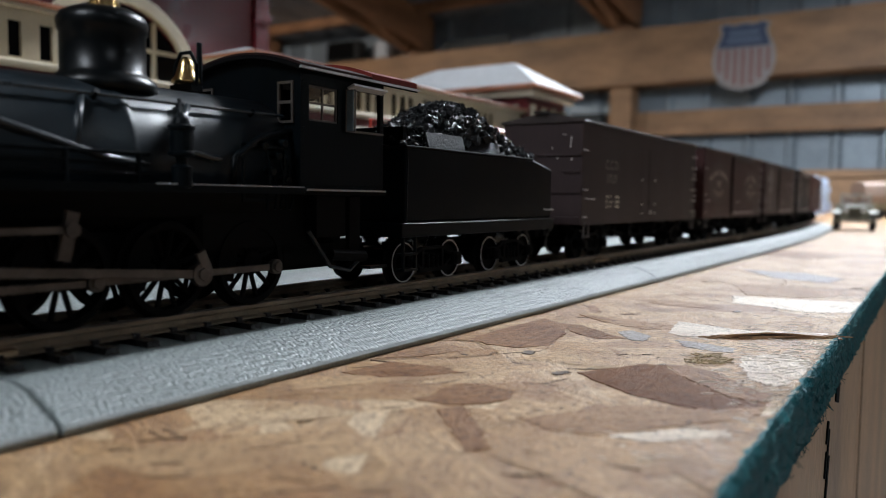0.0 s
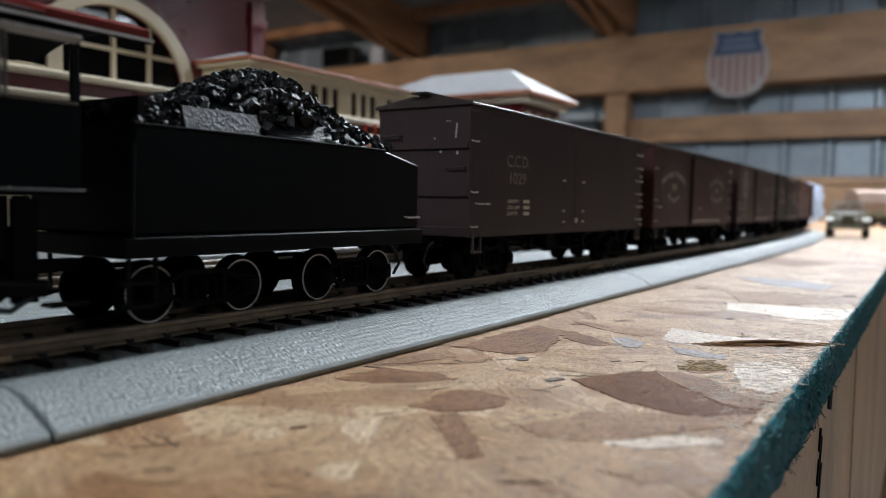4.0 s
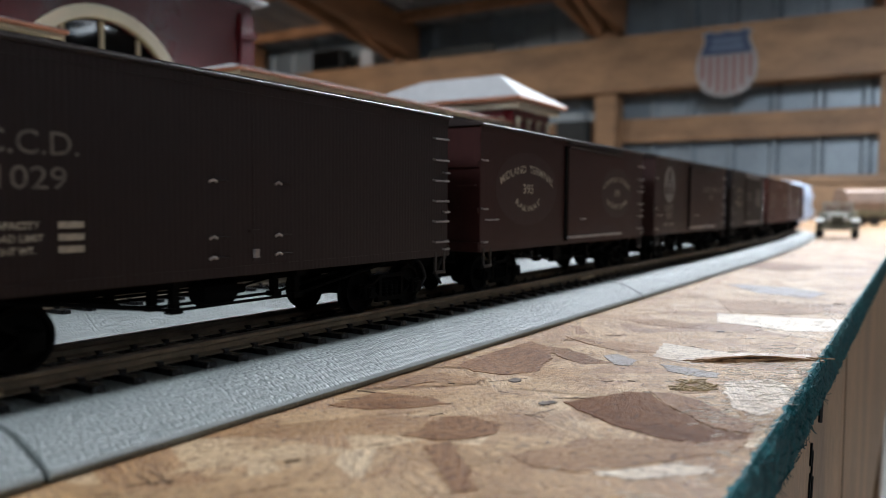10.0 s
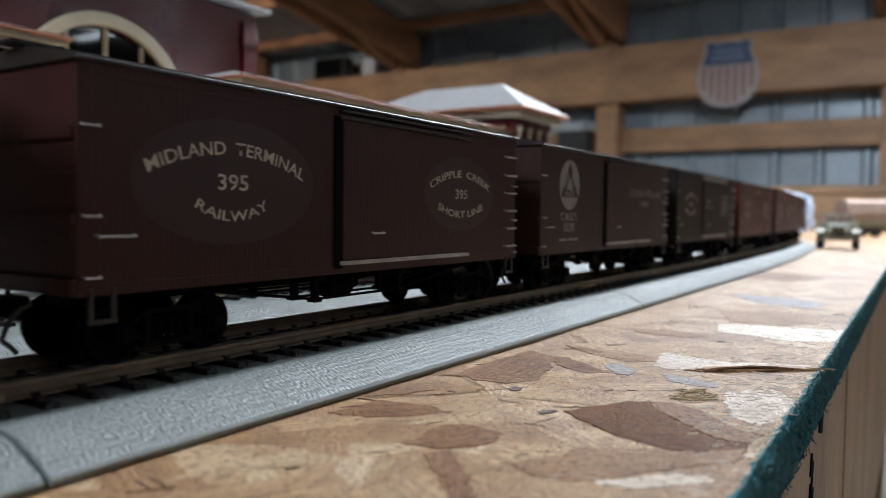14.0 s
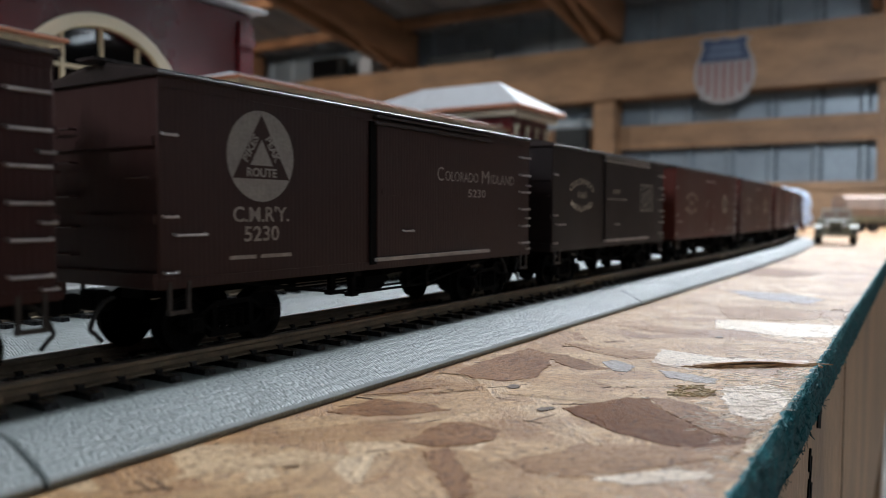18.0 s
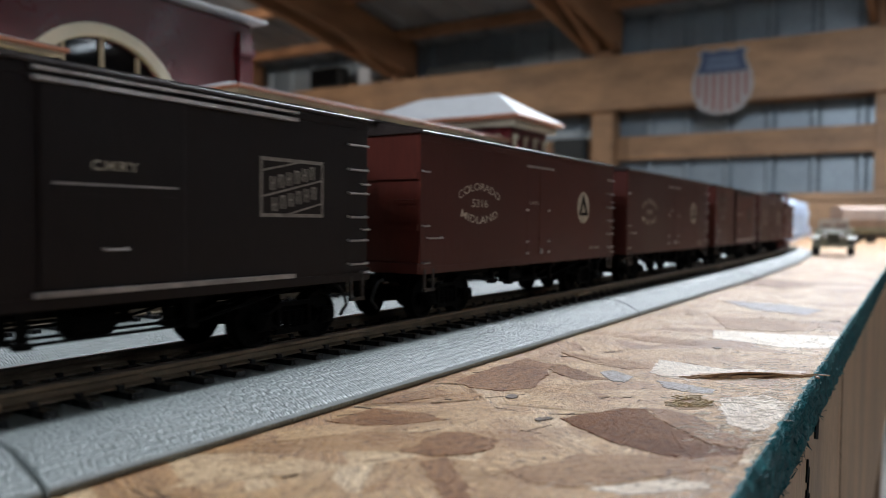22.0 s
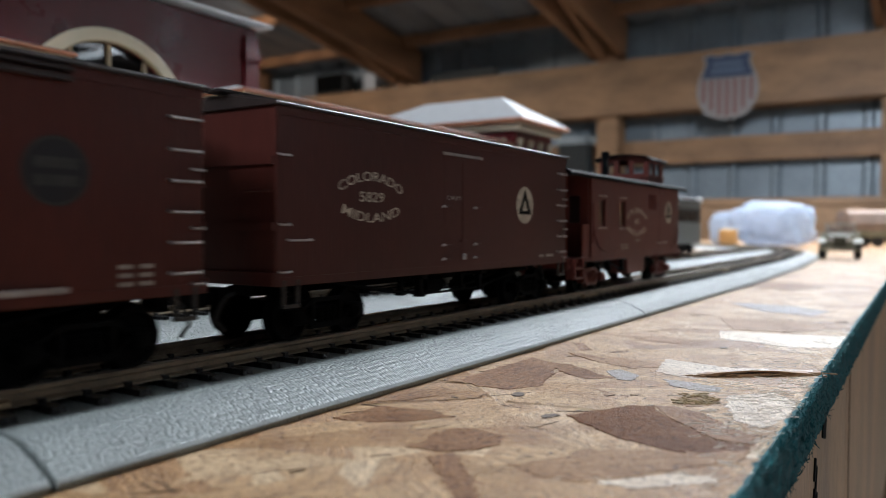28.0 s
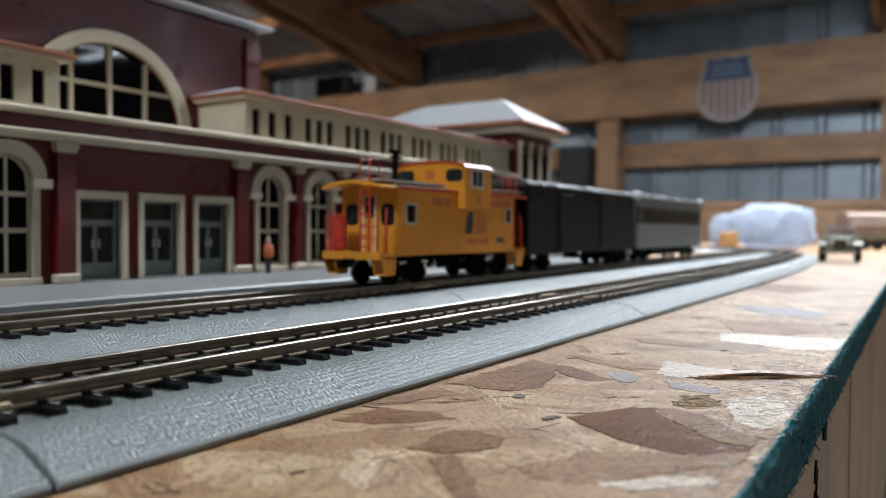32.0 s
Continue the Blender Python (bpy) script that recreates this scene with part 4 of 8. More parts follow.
def bend_x(bm, radius):
    """Bends a straight piece along x into a left-hand arc that starts at x = 0."""
    for v in bm.verts:
        a = v.co.x / radius
        r = radius - v.co.y
        v.co.x, v.co.y = r * math.sin(a), radius - r * math.cos(a)
    return bm


def tie_bmesh():
    bm = bm_new()
    box(bm, -1.25, 1.25, -15.0, 15.0, 5.1, 6.55)
    for v in bm.verts:
        if v.co.z > 6:
            v.co.x *= 0.86
            v.co.y *= 0.985
    for y in (-8.8, 8.8):
        for s in (-1, 1):
            box(bm, -0.55, 0.55, y + s * 1.25 - 0.5, y + s * 1.25 + 0.5, 6.4, 7.35)
    return bm


def track_section(label, bend=0.0, length=SEC):
    ob = thing("track_section", label, "model track", "track sections")
    steps = 44 if bend else 4
    lip = [1 if (BED[j][1] + BED[(j + 1) % len(BED)][1]) / 2 < 1.7 else 0 for j in range(len(BED))]
    bm = sweep(bm_new(), BED, 0.35, length - 0.35, steps=steps, mats=lip)
    if bend:
        bend_x(bm, bend)
    part("roadbed", bm, (M["roadbed"], M["lip"]), ob, "grey pebbled vinyl roadbed", bevel=0.0 if bend else 0.22)
    for y in (-8.8, 8.8):
        bm = bm_new()
        prof = rail_profile(y)
        sweep(bm, prof, 0.25, length - 0.25, steps=steps, mats=[1 if 6.6 + 2.5 < (prof[j][1] + prof[(j + 1) % len(prof)][1]) / 2 else 0 for j in range(len(prof))])
        if bend:
            bend_x(bm, bend)
        part("rail", bm, (M["railside"], M["railtop"]), ob, "nickel rail with brownish sides")
        bm = box(bm_new(), -6.5, 6.5, y - 1.7, y + 1.7, 6.56, 7.9)
        part("rail_joiner", bm, M["brassjoint"], ob, "brass rail joiner", bevel=0.3)
    count = int(length / 7.31)
    gap = length / count
    mesh = None
    for k in range(count):
        x = gap * (k + 0.5)
        if mesh is None:
            tie = part("tie", tie_bmesh(), M["tie"], ob, "black plastic tie")
            mesh = tie.data
        else:
            tie = new("tie", mesh)
            tie.parent = ob
        a = x / bend if bend else 0
        px, py = (bend * math.sin(a), bend - bend * math.cos(a)) if bend else (x, 0)
        tie.matrix_basis = pose(px * MM, py * MM, 0, 0, 0, math.degrees(a))
    return ob


Y1, Y2 = 31.9, 115.7
# places of the sections of the near track: start x, y, heading, and radius of those that curve
LINE = []
px, py, ph = -9 * SEC, Y1, 0.0
for k in range(13):
    ph = {10: 0.1, 11: 1.6, 12: 4.0}.get(k, 0.0)
    LINE.append((px, py, ph, 0.0))
    px, py = px + SEC * math.cos(radians(ph)), py + SEC * math.sin(radians(ph))
for k in range(6):
    LINE.append((px, py, ph, R_CURVE))
    a = SEC / R_CURVE
    h0 = radians(ph)
    px += R_CURVE * (math.sin(h0 + a) - math.sin(h0))
    py += R_CURVE * (math.cos(h0) - math.cos(h0 + a))
    ph += math.degrees(a)


def along(s):
    """Place and heading on the near track's centre line, s millimetres from the joint at x = 0."""
    k = min(max(int((s + 9 * SEC) // SEC), 0), len(LINE) - 1)
    x, y, h, r = LINE[k]
    d = s + 9 * SEC - k * SEC
    if not r:
        return x + d * math.cos(radians(h)), y + d * math.sin(radians(h)), h
    a, h0 = d / r, radians(h)
    return x + r * (math.sin(h0 + a) - math.sin(h0)), y + r * (math.cos(h0) - math.cos(h0 + a)), h + math.degrees(a)


straight = track_section("straight model track on grey pebbled roadbed")
straight.matrix_basis = pose(LINE[0][0] * MM, LINE[0][1] * MM, 0, 0, 0, LINE[0][2])
curved = None
for x, y, h, r in LINE[1:]:
    m = pose(x * MM, y * MM, 0, 0, 0, h)
    if r and curved is None:
        curved = track_section("curved model track on grey pebbled roadbed", R_CURVE)
        curved.matrix_basis = m
    else:
        copy_thing(curved if r else straight, m)
for k in range(-4, 5):
    copy_thing(straight, pose((k * SEC + 9) * MM, Y2 * MM, 0))


# ---- rolling stock; local z = 0 is the rail top, x runs back along the train, -y faces the aisle ----
RAIL_TOP = 9.4
HALF = 15.4
SPIN = []
CRANK = 0.23


def wheelset(parent, x, r, mat, tyre=None, spokes=0):
    bm = bm_new()
    cyl(bm, (0, -10, 0), (0, 10, 0), 1.1, n=8)
    for s in (-1, 1):
        lathe(bm, (0, s * 7.3, 0), (0, s, 0), [(0, r + 0.75), (0.5, r + 0.75), (0.7, r + 0.1), (2.4, r - 0.05), (2.4, r - 0.75), (1.7, r - 1.1), (1.5, 1.9), (2.5, 1.6), (2.6, 0.6)], n=28)
        if tyre:
            k = 32
            rings = [[bm.verts.new((q * math.cos(2 * math.pi * i / k), s * 9.76, q * math.sin(2 * math.pi * i / k))) for i in range(k)] for q in (r - 0.36, r - 0.06)]
            for i in range(k):
                bm.faces.new((rings[0][i], rings[0][(i + 1) % k], rings[1][(i + 1) % k], rings[1][i])).material_index = 1
    ob = part("wheelset", bm, (mat, tyre or mat), parent, smooth=False)
    ob.matrix_basis = pose(x * MM, 0, r * MM)
    SPIN.append((ob, x, r))
    return ob


def truck(parent, x, mat, r=5.15, base=19.0, tyre=None, wheel=None):
    """Archbar truck: two sideframes, bolster, springs and two turning wheelsets."""
    t = part("truck", box(box(bm_new(), -4.5, 4.5, -10.2, 10.2, 4.6, 7.4), -3, 3, -3, 3, 7, 9.4), mat, parent, bevel=0.2)
    t.matrix_basis = pose(x * MM, 0, 0)
    h = base / 2
    for s in (-1, 1):
        y0, y1 = (s * 10.4, s * 11.6)
        pts_top = [(-h - 2.4, 6.3), (-h + 2.0, 6.6), (-4.6, 8.3), (4.6, 8.3), (h - 2.0, 6.6), (h + 2.4, 6.3)]
        pts_low = [(-h - 2.4, 5.4), (-h + 2.2, 5.0), (-4.4, 2.9), (4.4, 2.9), (h - 2.2, 5.0), (h + 2.4, 5.4)]
        for name, pts in (("arch_bar", pts_top), ("tie_bar", pts_low)):
            ring = [(xx, z + 0.42) for xx, z in pts] + [(xx, z - 0.42) for xx, z in pts[::-1]]
            part(name, plate(bm_new(), ring, [], *sorted((y0, y1))), mat, t)
        for xx in (-4.4, 4.4):
            part("column", box(bm_new(), xx - 0.5, xx + 0.5, y0, y1, 2.6, 8.6), mat, t)
        for hx in (-h, h):
            bm = box(bm_new(), hx - 1.9, hx + 1.9, min(y0, s * 12.6), max(y0, s * 12.6), 3.4, 6.8)
            part("journal_box", bm, mat, t, bevel=0.25)
            part("journal_lid", cyl(box(bm_new(), hx - 1.3, hx + 1.3, *sorted((s * 12.61, s * 13.0)), 3.8, 6.2), (hx, s * 12.7, 5.0), (hx, s * 13.2, 5.0), 1.0, n=8), mat, t)
        part("spring_plank", box(bm_new(), -5.6, 5.6, y0, y1, 2.2, 2.9), mat, t)
        for sx in (-2.1, 0, 2.1):
            coil = [(0.375 * k, 0.95 if k % 2 else 0.62) for k in range(11)]
            part("spring", lathe(bm_new(), (sx, s * 11.0, 3.1), (0, 0, 1), coil, n=8), mat, t)
    for sx in (-h, h):
        bm = bm_new()
        wheelset(t, sx, r, wheel or mat, tyre)
        box(bm, sx * 0.45 - 0.6, sx * 0.45 + 0.6, -9.5, 9.5, 3.4, 5.4)
        part("brake_beam", bm, mat, t)
    return t


def coupler(parent, x, sgn, mat):
    bm = bm_new()
    box(bm, min(x, x + sgn * 3), max(x, x + sgn * 3), -2.6, 2.6, 8.0, 11.6)
    box(bm, min(x, x + sgn * 8.2), max(x, x + sgn * 8.2), -1.1, 1.1, 8.9, 10.7)
    box(bm, min(x + sgn * 5.6, x + sgn * 8.7), max(x + sgn * 5.6, x + sgn * 8.7), -2.3, 0.4, 8.0, 11.4)
    part("coupler", bm, mat, parent, "dark knuckle coupler", bevel=0.3)
    pts = []
    for k in range(8):
        a = k / 7
        pts.append((x + sgn * (1.0 + 4.6 * math.sin(a * 2.6)), -4.6, 10.5 - 7.6 * a + 0.6 * math.sin(a * 9)))
    part("air_hose", tube(bm_new(), pts, 0.42), M["rubber"], parent, smooth=True)


def grab(bm, x0, x1, z, y, d=0.9, r=0.24, end=False):
    """A wire grab iron on the side at y, standing d proud."""
    s = -1 if y < 0 else 1
    tube(bm, [(x0, y, z), (x0, y + s * d, z - 0.2), (x1, y + s * d, z - 0.2), (x1, y, z)], r, n=5)
    return bm


def stirrup(parent, x, y, mat, drop=7.4):
    bm = bm_new()
    s = -1 if y < 0 else 1
    for xa, xb in ((x - 2.3, x - 1.6), (x + 1.6, x + 2.3)):
        box(bm, xa, xb, y - 0.3, y + 0.3, 12.9 - drop, 13.4)
    box(bm, x - 2.3, x + 2.3, y - 0.5, y + 0.5, 12.9 - drop - 0.3, 12.9 - drop + 0.4)
    return part("stirrup_step", bm, mat, parent, "bent wire step")


def underframe(parent, L, mat):
    h = L / 2
    part("centre_sill", box(bm_new(), -h + 6, h - 6, -3.4, 3.4, 9.4, 12.6), mat, parent)
    for y in (-12.2, -6.2, 6.2, 12.2):
        pts = [(-h + 18, y, 12.2), (-15, y, 6.9), (15, y, 6.9), (h - 18, y, 12.2)]
        part("truss_rod", tube(bm_new(), pts, 0.32, n=5), mat, parent)
    for x in (-15, 15):
        for y in (-12.2, -6.2, 6.2, 12.2):
            bm = box(bm_new(), x - 0.7, x + 0.7, y - 0.7, y + 0.7, 6.6, 12.6)
            box(bm, x - 1.2, x + 1.2, y - 1.1, y + 1.1, 6.3, 7.3)
            part("queen_post", bm, mat, parent)
    for x in (-15, 15):
        part("needle_beam", box(bm_new(), x - 1.3, x + 1.3, -14, 14, 10.8, 12.6), mat, parent)
    bm = cyl(bm_new(), (-4, -5, 8.4), (4, -5, 8.4), 2.5, n=12)
    cyl(bm, (4, -5, 8.4), (7.5, -5, 8.4), 0.9, n=8)
    part("brake_cylinder", bm, mat, parent, smooth=False)


def boxcar(name, label, L, paint, style, side_mat=None, frame_mat=None, seams=False, door_at=60.5):
    """Wooden boxcar or refrigerator car with peaked roof; parts are separate meshes."""
    body_mat, under = M[paint], frame_mat or M["deep"]
    h = L / 2
    car = thing(name, label, "boxcar", "freight cars of the moving train")
    z0, z1 = 12.8, 47.8
    bm = box(bm_new(), -h, h, -HALF, HALF, z0, z1)
    part("body", bm, body_mat, car, bevel=0.25)
    # fascia, side sill and corner boards
    for s in (-1, 1):
        y = s * (HALF + 0.15)
        part("fascia", box(bm_new(), -h, h, min(y, y - s * 0.2), max(y, y - s * 0.2) + 0.0, z1 - 1.9, z1 - 0.1), body_mat, car)
        part("side_sill", box(bm_new(), -h - 0.1, h + 0.1, min(y, y - s * 0.2), max(y, y - s * 0.2), z0 - 0.6, z0 + 1.2), body_mat, car)
    # roof
    rz = z1 + 3.0
    prof = [(-HALF - 1.0, z1 - 0.1), (-HALF - 1.0, z1 + 0.55), (0, rz), (HALF + 1.0, z1 + 0.55), (HALF + 1.0, z1 - 0.1), (0, z1 - 0.15)]
    part("roof", sweep(bm_new(), prof, -h - 0.8, h + 0.8), M["roofpaint"], car, "dark roof with worn edges", bevel=0.15)
    bm = bm_new()
    nrib = 44 if seams else 22
    for k in range(nrib + 1):
        x = -h + L * k / nrib
        for s in (-1, 1):
            y0 = s * (HALF + 0.9)
            v = [(x + dx, y, z) for y, z in ((y0, z1 + 0.35), (s * 2.6, rz - 0.35)) for dx in (-0.45, 0.45)]
            w = [bm.verts.new(p) for p in v] + [bm.verts.new((p[0], p[1], p[2] + 0.42)) for p in v]
            for q in ((4, 5, 7, 6), (0, 1, 5, 4), (2, 3, 7, 6), (0, 2, 6, 4), (1, 3, 7, 5)):
                bm.faces.new([w[i] for i in q])
    bmesh.ops.recalc_face_normals(bm, faces=bm.faces)
    tagged(part("roof_seaming", bm, M["roofpaint"], car), kind="stuff")
    for k, y in enumerate((-1.75, 0, 1.75)):
        part("walk_plank", box(bm_new(), -h - 2.6, h + 2.6, y - 0.78, y + 0.78, rz + 0.35, rz + 0.85), M["roofpaint"], car)
    for x in np.linspace(-h + 2, h - 2, 12):
        part("walk_saddle", box(bm_new(), x - 0.5, x + 0.5, -2.6, 2.6, rz - 0.6, rz + 0.34), M["roofpaint"], car)
    # ends: boards, brake wheel, ladder
    for s in (-1, 1):
        x = s * h
        for z in (24, 37):
            part("end_beam", box(bm_new(), min(x, x + s * 0.7), max(x, x + s * 0.7), -HALF + 0.4, HALF - 0.4, z - 0.8, z + 0.8), body_mat, car)
        part("end_sill", box(bm_new(), min(x, x + s * 1.0), max(x, x + s * 1.0), -HALF, HALF, z0 - 0.5, z0 + 2.2), body_mat, car, bevel=0.15)
        for z in (17.5, 22.5, 28, 34, 40):
            y = HALF - 5
            part("end_rung", tube(bm_new(), [(x, y - 3.2, z), (x + s * 1.3, y - 3.2, z), (x + s * 1.3, y + 3.2, z), (x, y + 3.2, z)], 0.26, n=5), body_mat, car)
        bm = tube(bm_new(), [(x, -HALF + 1.2, 31), (x + s * 1.2, -HALF + 1.2, 31), (x + s * 1.2, -HALF + 7, 31), (x, -HALF + 7, 31)], 0.25, n=5)
        part("end_grab", bm, body_mat, car)
    bm = cyl(bm_new(), (h + 1.6, 4, 14), (h + 1.6, 4, rz + 1.2), 0.3, n=6)
    lathe(bm, (h + 1.6, 4, rz + 1.2), (0, 0, 1), [(0, 2.3), (0.2, 2.6), (0.5, 2.3), (0.5, 1.9), (0.2, 1.9)], n=16)
    box(bm, h + 1.4, h + 1.8, 1.8, 6.2, rz + 1.25, rz + 1.5)
    part("brake_wheel", bm, under, car)
    # side grab irons on both sides
    for s in (-1, 1):
        y = s * HALF
        for z in (16.2, 21.4, 26.6, 31.8, 37.0, 42.4):
            part("ladder_rung", grab(bm_new(), h - 7.2, h - 1.0, z, y, r=0.28), M["grab"], car)
        for z in (14.2, 23.8, 33.9):
            part("corner_grab", grab(bm_new(), h - 2.6, h - 0.2, z, y, 0.7), M["grab"], car)
        part("side_grab", grab(bm_new(), -h + 3.0, -h + 9.5, 21.5, y), M["grab"], car)
        for z in (15.2, 24.6, 38.3):
            part("corner_grab", grab(bm_new(), -h + 0.8, -h + 3.6, z, y, 0.6), M["grab"], car)
        for x in (-h + 4, h - 4):
            stirrup(car, x, y, M["stirrup"], 4.8)
    # doors
    for s in (-1, 1):
        y = s * HALF
        if style == "sliding":
            d0, d1 = -h + door_at, -h + door_at + 25.5
            ya, yb = sorted((y + s * 0.05, y + s * 0.55))
            door = part("door", box(bm_new(), d0, d1, ya, yb, z0 + 2.2, z1 - 2.5), M[side_mat or paint], car, "sliding plank door", bevel=0.15)
            yc, yd = sorted((y + s * 0.55, y + s * 0.68))
            part("door_cleat", box(bm_new(), d0 + 1.8, d1 - 1.8, yc, yd, 29.2, 30.8), M[side_mat or paint], door)
            part("door_handle", grab(bm_new(), d0 + 10, d0 + 14, z0 + 8.2, y + s * 0.55, 0.7), M["grab"], door)
            ye, yf = sorted((y + s * 0.1, y + s * 1.5))
            for za, zb in ((2.6, 1.9), (1.1, 0.6)):
                part("door_track", box(bm_new(), d0 - 1, d0 + 52.5, ye, yf, z1 - za, z1 - zb), M["grab"] if paint == "darkbrown" else M["roofpaint"], car)
            part("door_rail", box(bm_new(), d0 - 1, d0 + 51.5, ye, yf, z0 + 1.3, z0 + 2.1), M["grab"] if s < 0 else body_mat, car)
            if door_at > 50:
                part("door_post", box(bm_new(), d0 - 2.4, d0 - 0.2, ya, yb, z0 + 0.6, z1 - 2), M["deep"], car, "dark door post")
            else:
                part("cleat_edge", box(bm_new(), d0 + 1.8, d1 - 1.8, *sorted((y + s * 0.68, y + s * 0.95)), 30.6, 30.95), M["grab"], door, "bright cleat edge")
        else:
            d0, d1 = -h + 60.5, -h + 78.5
            ya, yb = sorted((y + s * 0.05, y + s * 0.35))
            door = part("door", box(bm_new(), d0, d1, *sorted((y + s * 0.01, y + s * 0.05)), z0 + 1.5, z1 - 5), body_mat, car, "pair of hinged insulated doors")
            if not seams:
                part("door_lintel", box(bm_new(), d0 - 1, d1 + 1, *sorted((y + s * 0.1, y + s * 0.6)), z1 - 4.9, z1 - 4.2), M["grab"], car)
            for z in (15.8, 19.4, 29.4):
                for xa, xb in ((d0 - 1.0, d0 + 3), (d1 - 3, d1 + 1.0)):
                    bm = tube(bm_new(), [(xa, y + s * 0.35, z - 0.2), ((xa + xb) / 2, y + s * 0.4, z + 0.2), (xb, y + s * 0.35, z)], 0.2, n=5)
                    part("strap_hinge", bm, body_mat, door)
                    # light-coloured wire on each hinge paints in its small glint
                    part("hinge_pin", tube(bm_new(), [(xa - 0.8, y + s * 0.6, z - 0.2), (xa, y + s * 0.75, z + 0.25), (xa + 0.9, y + s * 0.6, z - 0.1)], 0.26, n=6), M["grab"], door)
            part("door_bar", cyl(bm_new(), ((d0 + d1) / 2, y + s * 0.06, z0 + 2), ((d0 + d1) / 2, y + s * 0.06, z1 - 6), 0.1, n=6), body_mat, door)
            part("bar_latch", box(bm_new(), (d0 + d1) / 2 - 1.5, (d0 + d1) / 2 + 1.5, *sorted((y + s * 0.3, y + s * 0.8)), 20.2, 20.6), body_mat, door)
            part("bar_foot", box(bm_new(), (d0 + d1) / 2 - 0.5, (d0 + d1) / 2 + 0.5, *sorted((y + s * 0.5, y + s * 1.2)), 15.4, 17), M["grab"], door)
    underframe(car, L, under)
    for x in (-h + 19.5, h - 19.5):
        truck(car, x, under)
    coupler(car, -h, -1, under)
    coupler(car, h, 1, under)
    return car


TEXT_Y = -HALF - 0.06


def disc(parent, x, z, r, mat, name="herald_disc", label="", y=TEXT_Y, rz=None, inner=None):
    n = 32
    ring = [(x + r * math.cos(2 * math.pi * k / n), z + (rz or r) * math.sin(2 * math.pi * k / n)) for k in range(n)]
    holes = []
    if inner:
        holes = [[(x + inner * math.cos(2 * math.pi * k / n), z + inner * math.sin(2 * math.pi * k / n)) for k in range(n)]]
    return part(name, plate(bm_new(), ring, holes, y, y + 0.05), mat, parent, label)


def triangle_herald(parent, x, z, r, disc_mat, ink, y=TEXT_Y):
    disc(parent, x, z, r, disc_mat, label="pale round herald", y=y)
    o = r * 0.80
    wide, big = (1.06, r > 7) if r > 7 else (0.95, False)
    outer = [(x - o * wide, z - o * 0.62), (x + o * wide, z - o * 0.62), (x, z + o * 1.14)]
    if big:
        inner = [(x - r * 0.34, z - r * 0.2), (x + r * 0.34, z - r * 0.2), (x, z + r * 0.38)]
    else:
        zi, i = z - r * 0.10, r * 0.40
        inner = [(x - i * 0.8, zi - i * 0.5), (x + i * 0.8, zi - i * 0.5), (x, zi + i * 1.1)]
    part("herald_triangle", plate(bm_new(), outer, [inner], y - 0.05, y - 0.01), ink, parent, "dark triangle on the herald")
    if not big:
        return
    text_part("ROUTE", r * 0.2, x, z - r * 0.355, y - 0.08, parent, disc_mat, width=r * 0.9, weight=0.03)
    # the words climb the two legs
    text_part("PIKES", r * 0.19, x - r * 0.33, z + r * 0.17, y - 0.08, parent, disc_mat, width=r * 0.66, weight=0.03, turn=1.02)
    text_part("PEAK", r * 0.19, x + r * 0.33, z + r * 0.17, y - 0.08, parent, disc_mat, width=r * 0.60, weight=0.03, turn=-1.02)


def oval_name(parent, x, z, top, mid, low, w, h, mat, size, midsize=None, film=True):
    if film:
        disc(parent, x, z, w * 0.56, M["patch"], "decal_patch", "slightly darker decal film", y=TEXT_Y + 0.03, rz=h * 0.66)
    text_part(top, size * 0.86, x, z + h * 0.36, TEXT_Y, parent, mat, bend=h * 0.26, width=w, weight=0.012)
    text_part(mid, (midsize or size) * 0.86, x, z, TEXT_Y, parent, mat, width=(midsize or size) * (2.1 if len(mid) == 3 else 3.3), weight=0.012)
    text_part(low, size * 0.86 * (0.8 if low == "RAILWAY" else 1), x, z - h * 0.36, TEXT_Y, parent, mat, bend=-h * 0.16, width=w * {"RAILWAY": 0.46, "SHORT LINE": 0.74}.get(low, 0.87), weight=0.012)


def small_bars(parent, x, z, w, rows, mat, pitch=1.7, tall=0.8, split=0.6):
    for k in range(rows):
        za, zb = z - k * pitch - tall / 2, z - k * pitch + tall / 2
        part("stencil_line", box(bm_new(), x, x + w * split - 0.6, TEXT_Y, TEXT_Y + 0.04, za, zb), mat, parent)
        if split < 1:
            part("stencil_line", box(bm_new(), x + w * split + 0.6, x + w, TEXT_Y, TEXT_Y + 0.04, za, zb), mat, parent)


CL = 137.8
CH = CL / 2
LET, DIM = M["letter"], M["letterdim"]

car1 = boxcar("refrigerator_car", "dusty dark brown wooden refrigerator car with white initials", CL, "dustbrown", "hinged", seams=True)
text_part("C.C.D.", 3.5, -CH + 27.8, 34.0, TEXT_Y, car1, M["letterdust"], width=14.2, weight=0.01)
text_part("1029", 3.4, -CH + 27.8, 29.0, TEXT_Y, car1, M["letterdust"], width=10.2, weight=0.01)
text_part("CAPACITY", 1.05, -CH + 25.0, 22.2, TEXT_Y, car1, LET, width=7.4, weight=0.02)
text_part("LOAD LIMIT", 1.05, -CH + 25.2, 20.4, TEXT_Y, car1, LET, width=8.0, weight=0.02)
text_part("LIGHT WT.", 1.05, -CH + 24.7, 18.6, TEXT_Y, car1, LET, width=6.6, weight=0.02)
small_bars(car1, -CH + 31.4, 22.2, 4.2, 3, LET, pitch=1.8, tall=1.0, split=1.12)
